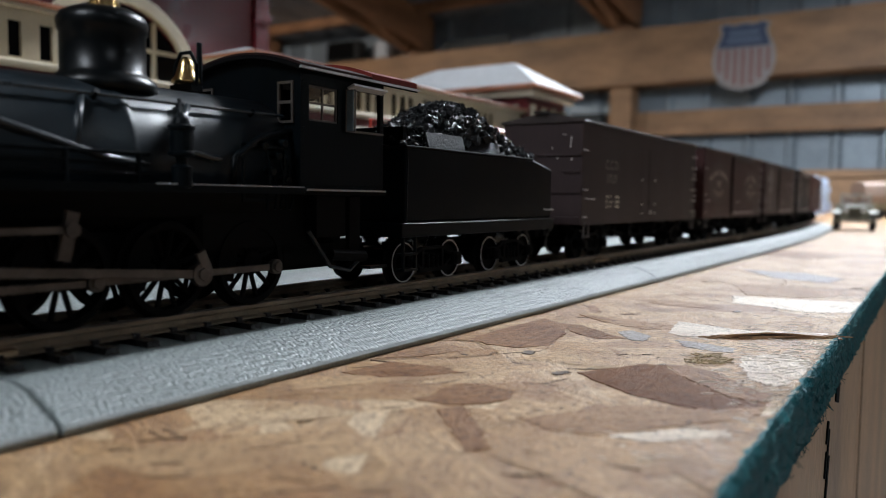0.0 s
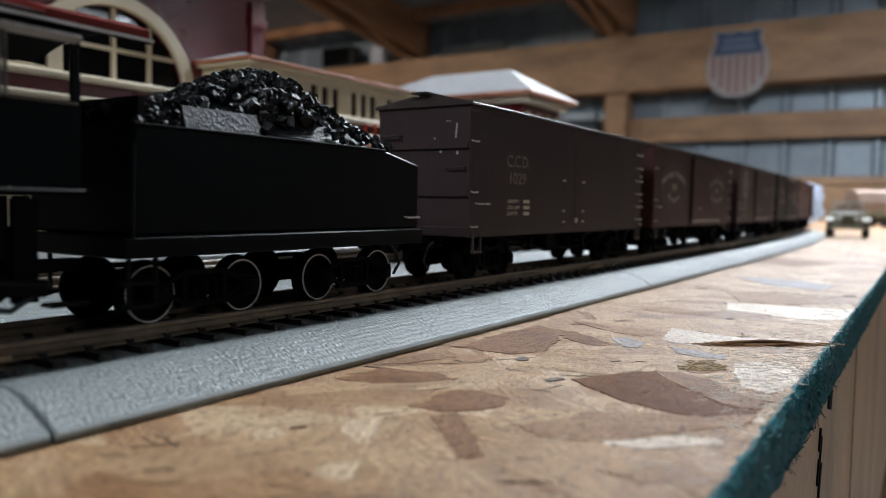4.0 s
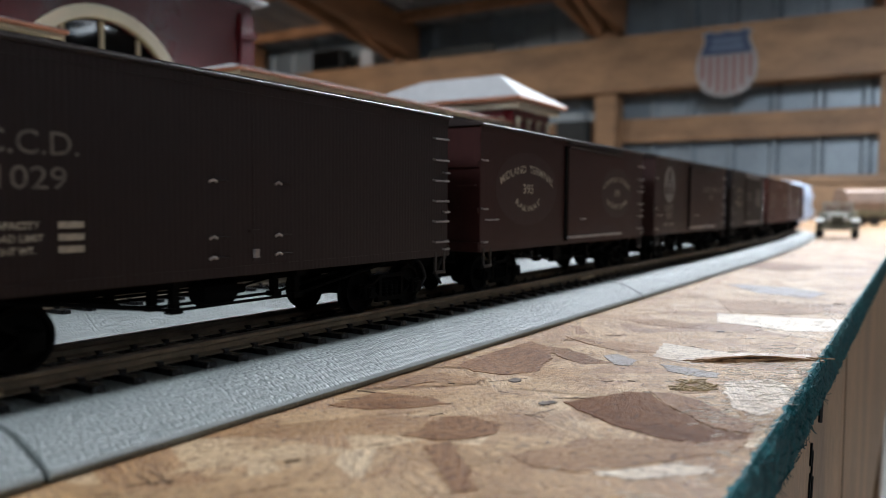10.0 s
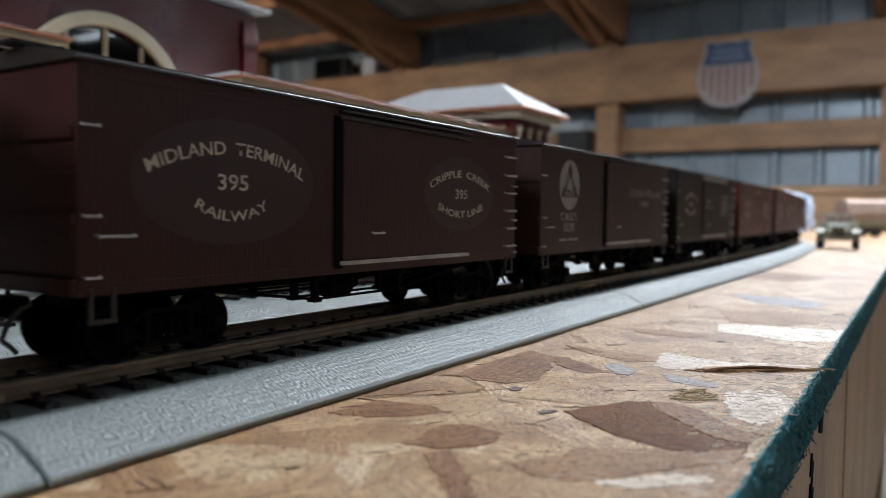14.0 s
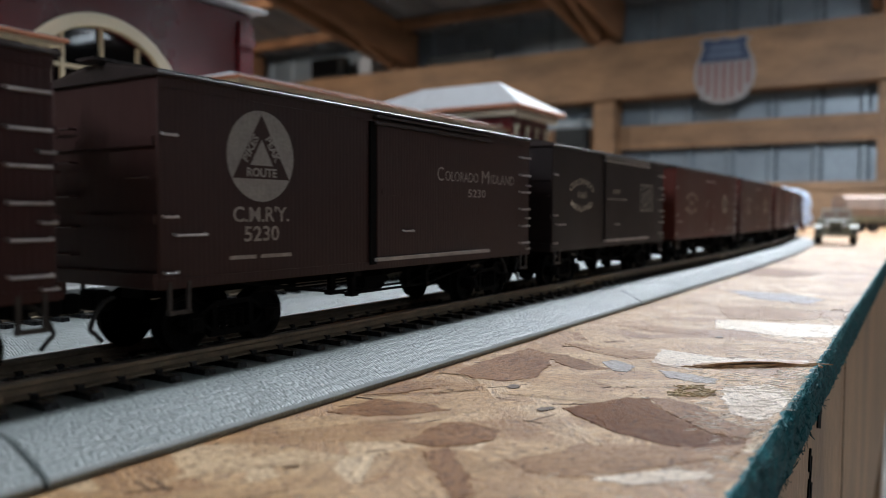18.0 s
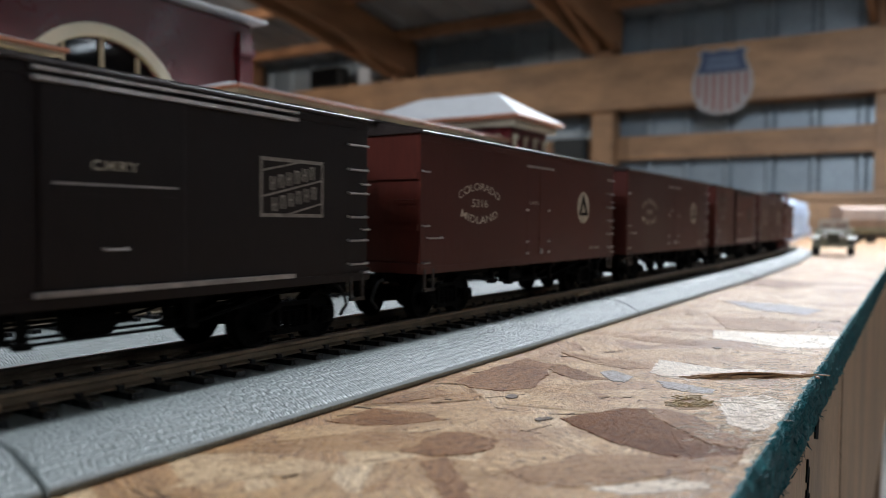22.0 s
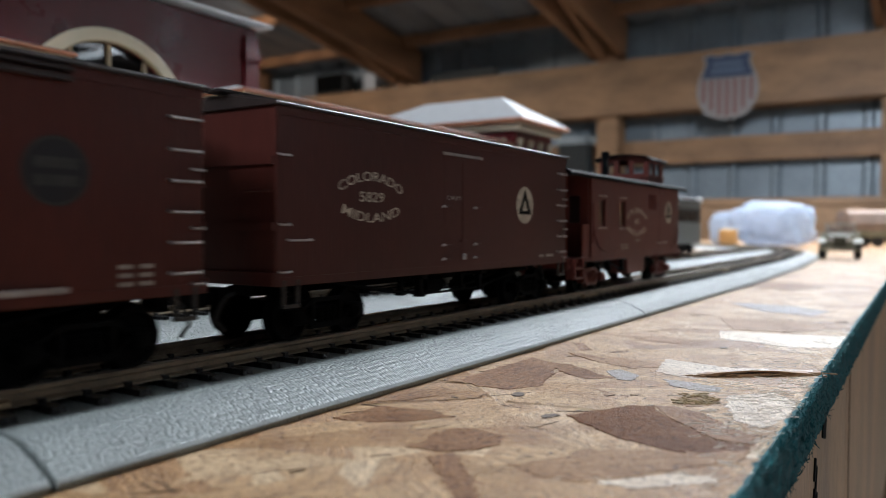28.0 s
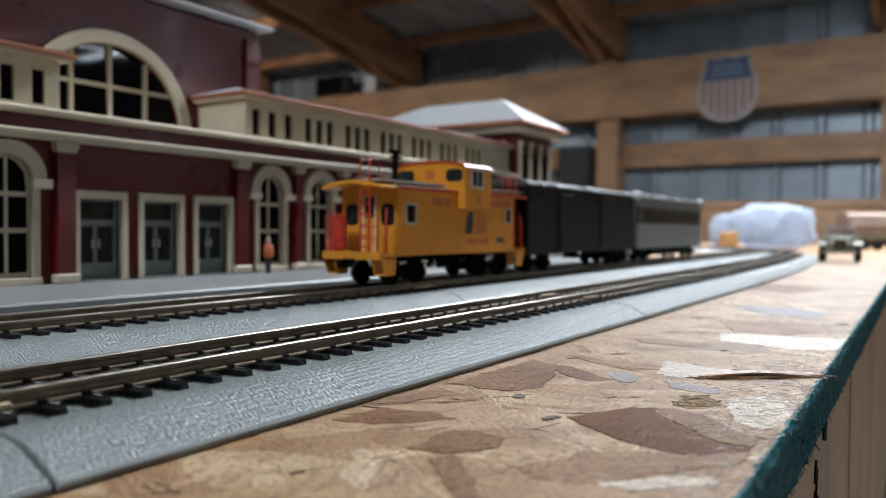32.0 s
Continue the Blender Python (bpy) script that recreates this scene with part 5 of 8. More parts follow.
for y, z, w, t in ((-11, 41, 0.22, 4.0), (-11.4, 35, 0.3, 0.9), (-6.0, 35.4, 0.35, 0.6), (-4.0, 39, 0.25, 0.5), (-12.6, 31, 0.2, 0.4), (-8.5, 43.6, 0.8, 0.2)):
    part("paint_chip", box(bm_new(), -CH - 0.2, -CH - 0.1, y - w, y + w, z - t / 2, z + t / 2, turn=Matrix.Rotation(0.1, 4, "X")), M["grab"], car1, "pale scratch on the end boards")

C2 = 141.4
C2H = C2 / 2
car2 = boxcar("boxcar", "oxide brown wooden boxcar with cream oval lettering", C2, "oxide", "sliding", seams=True)
oval_name(car2, -C2H + 30.3, 30.6, "MIDLAND  TERMINAL", "395", "RAILWAY", 38.2, 17.0, LET, 2.7, 3.4)
oval_name(car2, -C2H + 109.9, 30.6, "CRIPPLE  CREEK", "395", "SHORT LINE", 31.5, 15.0, LET, 2.2, 2.9)

car3 = boxcar("boxcar", "umber brown wooden boxcar with a large grey round herald", CL, "umber", "sliding", door_at=58.6)
triangle_herald(car3, -CH + 23.3, 35.8, 8.6, M["greydisc"], M["umber"])
text_part("C.M.R'Y.", 3.0, -CH + 23.3, 24.9, TEXT_Y, car3, DIM, width=14.4, weight=0.015)
text_part("5230", 2.9, -CH + 23.3, 21.2, TEXT_Y, car3, DIM, width=9.0, weight=0.015)
small_bars(car3, -CH + 15.2, 16.9, 16, 1, DIM, tall=0.7, split=0.45)
for word, x, z, w, tall in (("C", 86.1, 35.3, 3.0, 3.6), ("OLORADO", 97.0, 34.9, 17.2, 2.6), ("M", 109.7, 35.3, 4.2, 3.6), ("IDLAND", 120.1, 34.9, 14.4, 2.6)):
    text_part(word, tall, -CH + x, z, TEXT_Y - 0.02, car3, DIM, width=w)
text_part("5230", 2.2, -CH + 105.0, 30.6, TEXT_Y - 0.02, car3, DIM, width=9.8, weight=0.012)

C4 = 124.8
C4H = C4 / 2
car4 = boxcar("boxcar", "dark brown wooden boxcar with a square route emblem", C4, "darkbrown", "sliding", door_at=48.3)
oval_name(car4, -C4H + 25.8, 31.8, "COLORADO", "5165", "MIDLAND", 23.6, 13.6, LET, 2.4, 2.5, film=False)
text_part("C.M.R'Y", 1.6, -C4H + 60.4, 33.8, TEXT_Y - 0.62, car4, LET, width=8.2, weight=0.02)
bm = plate(bm_new(), rect(-C4H + 91.6, -C4H + 109.6, 26.2, 37.8), [rect(-C4H + 92.2, -C4H + 109.0, 26.9, 37.1)], TEXT_Y, TEXT_Y + 0.05)
part("emblem_frame", bm, DIM, car4, "pale square emblem frame")
for row, zc in enumerate((34.0, 29.8)):
    for k in range(6):
        u = -5.6 + 2.25 * k + 0.5 * row
        zz = zc + 0.22 * u
        for du in (-0.55, 0.45):
            part("emblem_bar", box(bm_new(), -C4H + 100.6 + u + du - 0.22, -C4H + 100.6 + u + du + 0.22, TEXT_Y, TEXT_Y + 0.05, zz - 1.35, zz + 1.35), M["letterdim"], car4)
        part("emblem_bar", box(bm_new(), -C4H + 100.6 + u - 0.5, -C4H + 100.6 + u + 0.4, TEXT_Y, TEXT_Y + 0.05, zz + (0.9 if k % 2 else -0.2), zz + (1.3 if k % 2 else 0.2)), M["letterdim"], car4)
for zc in (36.4, 32.0, 27.6):
    bm = plate(bm_new(), [(-C4H + 92.4, zc - 2.0), (-C4H + 92.4, zc - 1.6), (-C4H + 108.8, zc + 2.0), (-C4H + 108.8, zc + 1.6)][::-1] if zc == 32.0 else
               ([(-C4H + 92.4, 35.4), (-C4H + 92.4, 35.0), (-C4H + 103.0, 37.2), (-C4H + 101.4, 37.2)] if zc > 32 else
                [(-C4H + 98.4, 26.8), (-C4H + 100.0, 26.8), (-C4H + 108.8, 28.8), (-C4H + 108.8, 29.2)]), [], TEXT_Y, TEXT_Y + 0.05)
    part("emblem_rule", bm, M["letterdim"], car4)

car5 = boxcar("refrigerator_car", "red-brown wooden refrigerator car with cream oval name", CL, "redbrown", "hinged")
oval_name(car5, -CH + 30.2, 30.8, "COLORADO", "5316", "MIDLAND", 24.4, 13.0, LET, 2.5, 2.7, film=False)
triangle_herald(car5, -CH + 106.8, 31.0, 5.7, LET, M["blackroof"])
text_part("C.M.R'Y.", 1.2, -CH + 65, 31.8, TEXT_Y - 0.35, car5, DIM, width=7.5, weight=0.02)
small_bars(car5, -CH + 113, 16.2, 10, 1, DIM, tall=0.8, split=0.4)

car6 = boxcar("refrigerator_car", "red-brown wooden refrigerator car with round herald", CL, "redbrown2", "hinged")
oval_name(car6, -CH + 30.2, 30.8, "COLORADO", "5418", "MIDLAND", 24.4, 13.0, LET, 2.5, 2.7, film=False)
triangle_herald(car6, -CH + 106.8, 31.0, 5.7, LET, M["blackroof"])
text_part("C.M.R'Y.", 1.2, -CH + 65, 31.8, TEXT_Y - 0.35, car6, DIM, width=7.5, weight=0.02)
small_bars(car6, -CH + 116, 15.8, 10, 2, DIM, tall=0.8, split=0.4)

car7 = boxcar("boxcar", "red-brown wooden boxcar with a dark round emblem", CL, "redbrown", "sliding")
disc(car7, -CH + 111, 32.0, 5.2, M["inkblue"], "emblem_disc", "dark round emblem")
disc(car7, -CH + 111, 32.0, 5.0, M["inkgrey"], "emblem_ring", y=TEXT_Y - 0.02, inner=4.75)
for z in (33.2, 30.6):
    part("word_bar", box(bm_new(), -CH + 107.6, -CH + 114.4, TEXT_Y - 0.06, TEXT_Y - 0.02, z - 0.8, z + 0.8), M["inkgrey"], car7)
text_part("COLORADO", 4.0, -CH + 20.5, 40.6, TEXT_Y, car7, M["letterdust"], width=25.0, weight=0.015)
text_part("MIDLAND", 4.0, -CH + 20.5, 34.6, TEXT_Y, car7, M["letterdust"], width=22.5, weight=0.015)
small_bars(car7, -CH + 14.0, 29.4, 13.0, 1, M["letterdust"], tall=2.6, split=1.05)
small_bars(car7, -CH + 5.0, 20.0, 8.0, 3, M["letterdust"], tall=1.0, split=0.5)
part("cleat_edge", box(bm_new(), -CH + 62, -CH + 84.5, -HALF - 0.95, -HALF - 0.68, 31.6, 32.5), M["letterdim"], car7, "pale door cleat")
text_part("C.M.", 1.5, -CH + 70.5, 38.7, TEXT_Y - 0.62, car7, DIM, width=5, weight=0.02)
small_bars(car7, -CH + 67.4, 27.8, 5.5, 3, DIM, tall=0.8, split=1.1)
small_bars(car7, -CH + 121, 17.5, 6.5, 3, DIM, tall=0.7, pitch=1.4, split=0.5)

car8 = boxcar("refrigerator_car", "red-brown wooden refrigerator car ahead of the caboose", CL, "redbrown2", "hinged")
oval_name(car8, -CH + 30.2, 30.8, "COLORADO", "5829", "MIDLAND", 24.4, 13.0, LET, 2.5, 2.7, film=False)
triangle_herald(car8, -CH + 106.8, 31.0, 5.7, LET, M["blackroof"])
text_part("C.M.R'Y.", 1.2, -CH + 65, 31.8, TEXT_Y - 0.35, car8, DIM, width=7.5, weight=0.02)
small_bars(car8, -CH + 117, 15.0, 11, 1, DIM, tall=0.8, split=0.4)


def wood_caboose():
    car = thing("wooden_caboose", "red-brown wooden caboose with cupola and open end platforms", "caboose", "freight cars of the moving train")
    red, dark = M["cabred"], M["blackroof"]
    B0, B1 = -56.5, 56.5
    z0, z1 = 13.4, 43.6
    wins = [rect(B0 + 7.4, B0 + 14.2, 24.8, 35.2), rect(B0 + 30.2, B0 + 36.8, 24.6, 35.2)] + [rect(B0 + 66.4 + 4.2 * k, B0 + 68.9 + 4.2 * k, 32.6, 39.2) for k in range(3)]
    for s in (-1, 1):
        y0, y1 = sorted((s * HALF, s * (HALF - 1.2)))
        part("side_wall", plate(bm_new(), rect(B0, B1, z0, z1), wins, y0, y1), red, car)
        for w in wins:
            xa, xb, za, zb = w[0][0], w[1][0], w[0][1], w[2][1]
            win = part("window_frame", plate(bm_new(), rect(xa - 0.1, xb + 0.1, za - 0.1, zb + 0.1), [rect(xa + 0.5, xb - 0.5, za + 0.5, zb - 0.5)], s * HALF - s * 0.9 - 0.2, s * HALF - s * 0.9 + 0.2), red, car)
            part("pane", box(bm_new(), xa + 0.4, xb - 0.4, s * HALF - s * 0.9 - 0.05, s * HALF - s * 0.9 + 0.05, za + 0.4, zb - 0.4), M["blueglass"] if xb - xa < 4 else M["clear"], win)
            if xb - xa > 4:
                ya, yb = sorted((s * HALF, s * (HALF + 0.5)))
                # pale sill and cap: their thin highlights are put into the colour
                part("sill", box(bm_new(), xa - 1, xb + 1, ya, yb, za - 0.9, za - 0.5), M["grab"], car, "sill painted pale for its highlight")
                part("drip_cap", box(bm_new(), xa - 1, xb + 1, ya, yb, zb + 1.0, zb + 1.3), M["grab"], car, "drip cap painted pale for its highlight")
    for x in (B0, B1):
        s = -1 if x < 0 else 1
        bm = bm_new()
        outer = rect(-HALF + 1.3, HALF - 1.3, z0, z1)
        plate(bm, outer, [rect(-4, 4, z0 + 1, z0 + 22), rect(-11, -6.5, 26, 36), rect(6.5, 11, 26, 36)], 0, 1.0)
        bm.transform(Matrix.Translation((x - (0.5 if s > 0 else -0.5), 0, 0)) @ Matrix.Rotation(math.pi / 2, 4, "Z"))
        part("end_wall", bm, red, car)
        part("end_door", box(bm_new(), x - s * 1.2 - 0.3, x - s * 1.2 + 0.3, -4, 4, z0 + 1, z0 + 22), red, car)
    part("floor_plate", box(bm_new(), B0 - 19.5, B1 + 7.5, -HALF + 0.6, HALF - 0.6, 11.6, 13.3), red, car)
    for s in (-1, 1):
        part("side_sill", box(bm_new(), B0, B1, *sorted((s * (HALF + 0.25), s * (HALF - 0.1))), 12.4, 14.4), red, car)
        part("side_seam", box(bm_new(), B0 + 82.4, B0 + 83.0, *sorted((s * (HALF + 0.12), s * (HALF - 0.1))), 14.5, 43.2), red, car)
    # low arched roof
    n = 12
    top = [(-(HALF + 1.3) * math.cos(math.pi * k / n), 43.4 + 2.6 * math.sin(math.pi * k / n)) for k in range(n + 1)]
    low = [(y * 0.985, z - 1.0) for y, z in top[::-1]]
    part("roof", sweep(bm_new(), top + low, B0 - 21.5, B1 + 10.5), dark, car, "black tarred roof")
    for y in (-1.6, 1.6):
        part("walk_plank", box(bm_new(), B0 - 24, B0 + 78, y - 1.4, y + 1.4, 46.3, 46.8), dark, car)
        part("walk_plank", box(bm_new(), B0 + 106, B1 + 10.5, y - 1.4, y + 1.4, 46.3, 46.8), dark, car)
    # cupola
    U0, U1, CY = B0 + 77.0, B0 + 99.6, 11.6
    cup = part("cupola", box(bm_new(), U0, U1, -CY, CY, 43.0, 47.6), red, car)
    part("cupola_sill", box(bm_new(), U0 - 0.8, U1 + 0.8, -CY - 0.7, CY + 0.7, 47.2, 48.0), red, cup)
    for s in (-1, 1):
        holes = [rect(U0 + 2.2, U0 + 8.6, 48.9, 54.2), rect(U0 + 11.4, U0 + 17.8, 48.9, 54.2)]
        wall = part("cupola_side", plate(bm_new(), rect(U0, U1, 47.9, 55.8), holes, *sorted((s * CY, s * (CY - 0.9)))), red, cup)
        for h in holes:
            part("pane", box(bm_new(), h[0][0], h[1][0], s * (CY - 0.5) - 0.05, s * (CY - 0.5) + 0.05, 48.9, 54.2), M["clear"], wall)
    for x in (U0, U1 - 0.9):
        bm = plate(bm_new(), rect(-CY + 1, CY - 1, 47.9, 57.4), [rect(-9.4, -4.6, 49.2, 54.8), rect(-2.6, 2.6, 49.4, 55.6), rect(4.6, 9.4, 49.2, 54.8)], 0, 0.9)
        bm.transform(Matrix.Translation((x + 0.9, 0, 0)) @ Matrix.Rotation(math.pi / 2, 4, "Z"))
        part("cupola_end", bm, red, cup)
    top = [(-(CY + 1.6) * math.cos(math.pi * k / n), 55.6 + 2.6 * math.sin(math.pi * k / n)) for k in range(n + 1)]
    low = [(y * 0.98, z - 0.7) for y, z in top[::-1]]
    part("cupola_roof", sweep(bm_new(), top + low, U0 - 2.6, U1 + 2.6), dark, cup)
    bm = cyl(bm_new(), (B0 + 37.8, -6, 43), (B0 + 37.8, -6, 55.5), 1.2, n=14)
    lathe(bm, (B0 + 37.8, -6, 54.0), (0, 0, 1), [(0, 1.2), (0.2, 1.7), (1.8, 1.7), (2.0, 0.6)], n=14)
    part("stove_pipe", bm, dark, car)
    part("stay_wire", tube(bm_new(), [(B0 + 37.8, -6, 53), (B0 + 31, -11, 45.0)], 0.15, n=4), M["steel"], car)
    # platforms: railings, ladders, steps, brake stands
    s, xe = -1, B0 - 19
    part("end_beam", box(bm_new(), xe - 1.2, xe + 1.2, -HALF + 0.4, HALF - 0.4, 9.6, 13.4), red, car, bevel=0.2)
    part("end_beam", box(bm_new(), B1 + 7.5, B1 + 9.2, -HALF + 1.6, HALF - 1.6, 9.8, 13.6), red, car, bevel=0.2)
    for sy in (-1, 1):
        part("platform_gate", box(bm_new(), B0 - 7.5, B0 - 0.8, *sorted((sy * (HALF - 0.2), sy * (HALF - 1.0))), 13.4, 25.4), red, car, "low red platform gate", bevel=0.3)
    # added black sheet: stands in for the deep shade of the open platform
    part("end_bulkhead", box(bm_new(), xe + 1.3, xe + 2.0, -12.8, 12.8, 13.4, 42.8), M["deep"], car, "added black sheet for the shade on the end platform")
    for y in (-13.6, -5, 5, 13.6):
        part("railing_post", cyl(bm_new(), (xe, y, 13.3), (xe, y, 26 if abs(y) < 9 else 43.4), 0.35, n=6), red, car)
    for z in (20, 26):
        for sy in (-1, 1):
            part("railing_bar", cyl(bm_new(), (xe, sy * 13.6, z), (xe, sy * 5, z), 0.3, n=6), red, car)
    bm = bm_new()
    for y in (-11.2, -6.4):
        cyl(bm, (xe + s * 0.6, y, 14), (xe + s * 0.6, y, 47), 0.3, n=6)
    for z in np.linspace(17, 45, 8):
        cyl(bm, (xe + s * 0.6, -11.2, z), (xe + s * 0.6, -6.4, z), 0.25, n=5)
    part("roof_ladder", bm, red, car)
    for sy in (-1, 1):
        xm = xe - s * 4.8
        bm = bm_new()
        for z in (6.2, 9.6):
            box(bm, xm - 3.6, xm + 3.6, sy * (HALF - 0.4) - 1.7, sy * (HALF - 0.4) + 1.7, z - 0.3, z + 0.3)
        for dx in (-3.5, 3.5):
            box(bm, xm + dx - 0.25, xm + dx + 0.25, sy * (HALF - 0.4) - 1.8, sy * (HALF - 0.4) + 1.8, 5.8, 13.0)
        part("step_box", bm, red, car)
    bm = cyl(bm_new(), (xe + s * 0.4, 4, 13), (xe + s * 0.4, 4, 31), 0.4, n=6)
    lathe(bm, (xe + s * 0.4, 4, 31), (0, 0, 1), [(0, 2.2), (0.3, 2.5), (0.6, 2.2), (0.5, 1.8), (0.2, 1.8)], n=16)
    part("brake_stand", bm, red, car)
    for sy in (-1, 1):
        y = sy * HALF
        pts = [(B0 + 1, y, 34), (B0 - 0.2, y + sy * 0.8, 33), (B0 - 0.2, y + sy * 0.8, 20), (B0 + 1, y, 18.5)]
        part("corner_handrail", tube(bm_new(), pts, 0.3, n=5), red, car)
        pts = [(B1 + 0.2, sy * 13.4, 27.2), (B1 + 3.6, sy * 13.4, 27.2), (B1 + 5.4, sy * 13.4, 25.6), (B1 + 5.6, sy * 13.4, 19), (B1 + 0.2, sy * 13.4, 17.5)]
        part("end_handrail", tube(bm_new(), pts, 0.3, n=6), M["blackroof"], car)
        stirrup(car, B1 - 33, y * 0.97, red, 6.0)
        for z in (18, 23, 28, 36):
            part("corner_grab", grab(bm_new(), B1 - 1.6, B1 - 0.3, z, y, 0.5), M["grab"], car)
    coupler(car, xe, -1, red)
    coupler(car, B1 + 9.2, 1, red)
    for sy in (-1, 1):
        y = sy * (HALF + 0.05)
        for xa, d in ((B0 + 2, 1), (B1 - 2, -1)):
            pts = [(xa + d * (0 + 11 * (1 - math.cos(a))), y + sy * 0.4, 24 - 8.5 * math.sin(a)) for a in (math.pi / 2 * k / 6 for k in range(7))]
            part("curved_grab", tube(bm_new(), pts, 0.3, n=5), red, car)
        part("side_grab", grab(bm_new(), B0 + 78, B0 + 92, 17.8, sy * HALF), M["grab"], car)
        part("tool_box", box(bm_new(), B0 + 44.5, B0 + 67, *sorted((sy * 13.6, sy * 6)), 5.0, 11.8), red, car, bevel=0.25)
    underframe(car, 113, M["black"])
    for x in (B0 + 10, B1 - 16):
        truck(car, x, M["cabred"], wheel=M["deep"])
    oval_name(car, B0 + 51.4, 26.9, "COLORADO", "405", "MIDLAND", 27.0, 13.5, LET, 2.6, 2.6, film=False)
    triangle_herald(car, B0 + 96.5, 31.6, 5.2, LET, M["blackroof"])
    small_bars(car, B0 + 31.5, 17.2, 9, 2, DIM, tall=0.6, pitch=1.3, split=0.45)
    small_bars(car, B0 + 49.5, 19.0, 6.5, 1, DIM, tall=0.6, split=1.1)
    return car


caboose = wood_caboose()


def tender():
    t = thing("coal_tender", "black coal tender heaped with glossy coal, white wheel rims", "tender", "steam engine of the moving train")
    L0, L1 = -38.2, 40.0
    blk = M["black"]
    z0, z1 = 15.2, 33.0
    part("tank", plate(bm_new(), [(L0, z0), (L1, z0), (L1, z1 - 2.6), (L1 - 13, z1), (L0, z1)], [], -HALF + 0.2, HALF - 0.2), blk, t, bevel=0.5)
    part("tank_beading", box(bm_new(), L0 - 0.2, L1 - 13.2, -HALF - 0.1, HALF + 0.1, z1 - 0.4, z1 + 0.3), M["deep"], t, bevel=0.15)
    part("frame", box(bm_new(), L0 - 2, L1 + 1.4, -HALF - 0.2, HALF + 0.2, 11.6, 15.0), blk, t, bevel=0.2)
    # flared coal bunker
    for s in (-1, 1):
        prof = [(s * (HALF - 1.6), z1), (s * (HALF - 1.0), z1), (s * (HALF - 2.2), z1 + 4.2), (s * (HALF - 2.8), z1 + 4.2)]
        part("coal_board", sweep(bm_new(), prof, L0 + 10.6, L0 + 27.6), M["boardgloss"], t, "worn slanting coal board")
    part("coal_gate", box(bm_new(), L0 + 3, L0 + 4.2, -12, 12, z1, z1 + 5), blk, t)
    rg = random.Random(11)
    bm = bm_new()
    for k in range(1250):
        u, v = rg.random(), rg.uniform(-1, 1)
        x = L0 + 2 + u * 68
        crest = 12.0 * math.exp(-((u - 0.54) / 0.30) ** 2) + 2.6
        zt = z1 + crest * (1 - 0.8 * abs(v) ** 3.2)
        r = rg.uniform(0.5, 1.4)
        m = Matrix.Translation((x, v * 12.6, zt + rg.uniform(-1.0, 0.4))) @ Euler((rg.uniform(0, 6), rg.uniform(0, 6), 0)).to_matrix().to_4x4() @ Matrix.Diagonal((r, r * rg.uniform(0.6, 1), r * rg.uniform(0.5, 0.9), 1))
        vs = bmesh.ops.create_icosphere(bm, subdivisions=1, radius=1, matrix=m)["verts"] if k % 2 else bmesh.ops.create_cube(bm, size=1.5, matrix=m)["verts"]
        for w in vs:
            w.co += Vector((rg.uniform(-1, 1), rg.uniform(-1, 1), rg.uniform(-1, 1))) * 0.25
    n = 18
    grid = []
    for i in range(n + 1):
        row = []
        for j in range(13):
            u, v = i / n, -1 + j / 6
            crest = 12.0 * math.exp(-((u - 0.54) / 0.30) ** 2) + 2.6
            row.append(bm.verts.new((L0 + 2 + u * 68, v * 12.2, z1 - 2.0 + crest * (1 - 0.8 * abs(v) ** 3.2))))
        grid.append(row)
    for a, b in zip(grid[:-1], grid[1:]):
        for j in range(12):
            bm.faces.new((a[j], a[j + 1], b[j + 1], b[j]))
    tagged(part("coal_load", bm, M["coal"], t, "glossy black coal heap"), kind="stuff")
    lathe_bm = lathe(bm_new(), (24, 0, z1), (0, 0, 1), [(0, 3.4), (1.4, 3.4), (1.5, 2.8), (2.0, 2.6)], n=18)
    part("water_hatch", lathe_bm, blk, t)
    for s in (-1, 1):
        part("side_handrail", tube(bm_new(), [(L0 - 0.6, s * (HALF + 0.3), 15), (L0 - 0.6, s * (HALF + 0.6), 30)], 0.3, n=5), blk, t)
        part("rear_grab", grab(bm_new(), L1 - 6, L1 - 1, 18.0, s * HALF), M["grab"], t)
        part("step", box(bm_new(), L0 - 1.5, L0 + 4, *sorted((s * (HALF - 2), s * (HALF + 0.6))), 3.6, 4.2), blk, t)
        for xa in (L0 - 1.5, L0 + 3.4):
            part("step_hanger", box(bm_new(), xa, xa + 0.5, *sorted((s * (HALF - 0.4), s * (HALF + 0.4))), 4, 11.6), blk, t)
        part("step", box(bm_new(), L0 - 1.5, L0 + 4, *sorted((s * (HALF - 2), s * (HALF + 0.6))), 7.4, 7.9), blk, t)
    for x in (L0 + 17, L1 - 19.3):
        truck(t, x, M["deep"], r=5.0, base=20.4, tyre=M["tyre"], wheel=M["deep"])
    coupler(t, L1 + 1, 1, blk)
    part("drawbar", box(bm_new(), L0 - 9, L0, -2, 2, 9, 11), blk, t)
    return t


tender_car = tender()


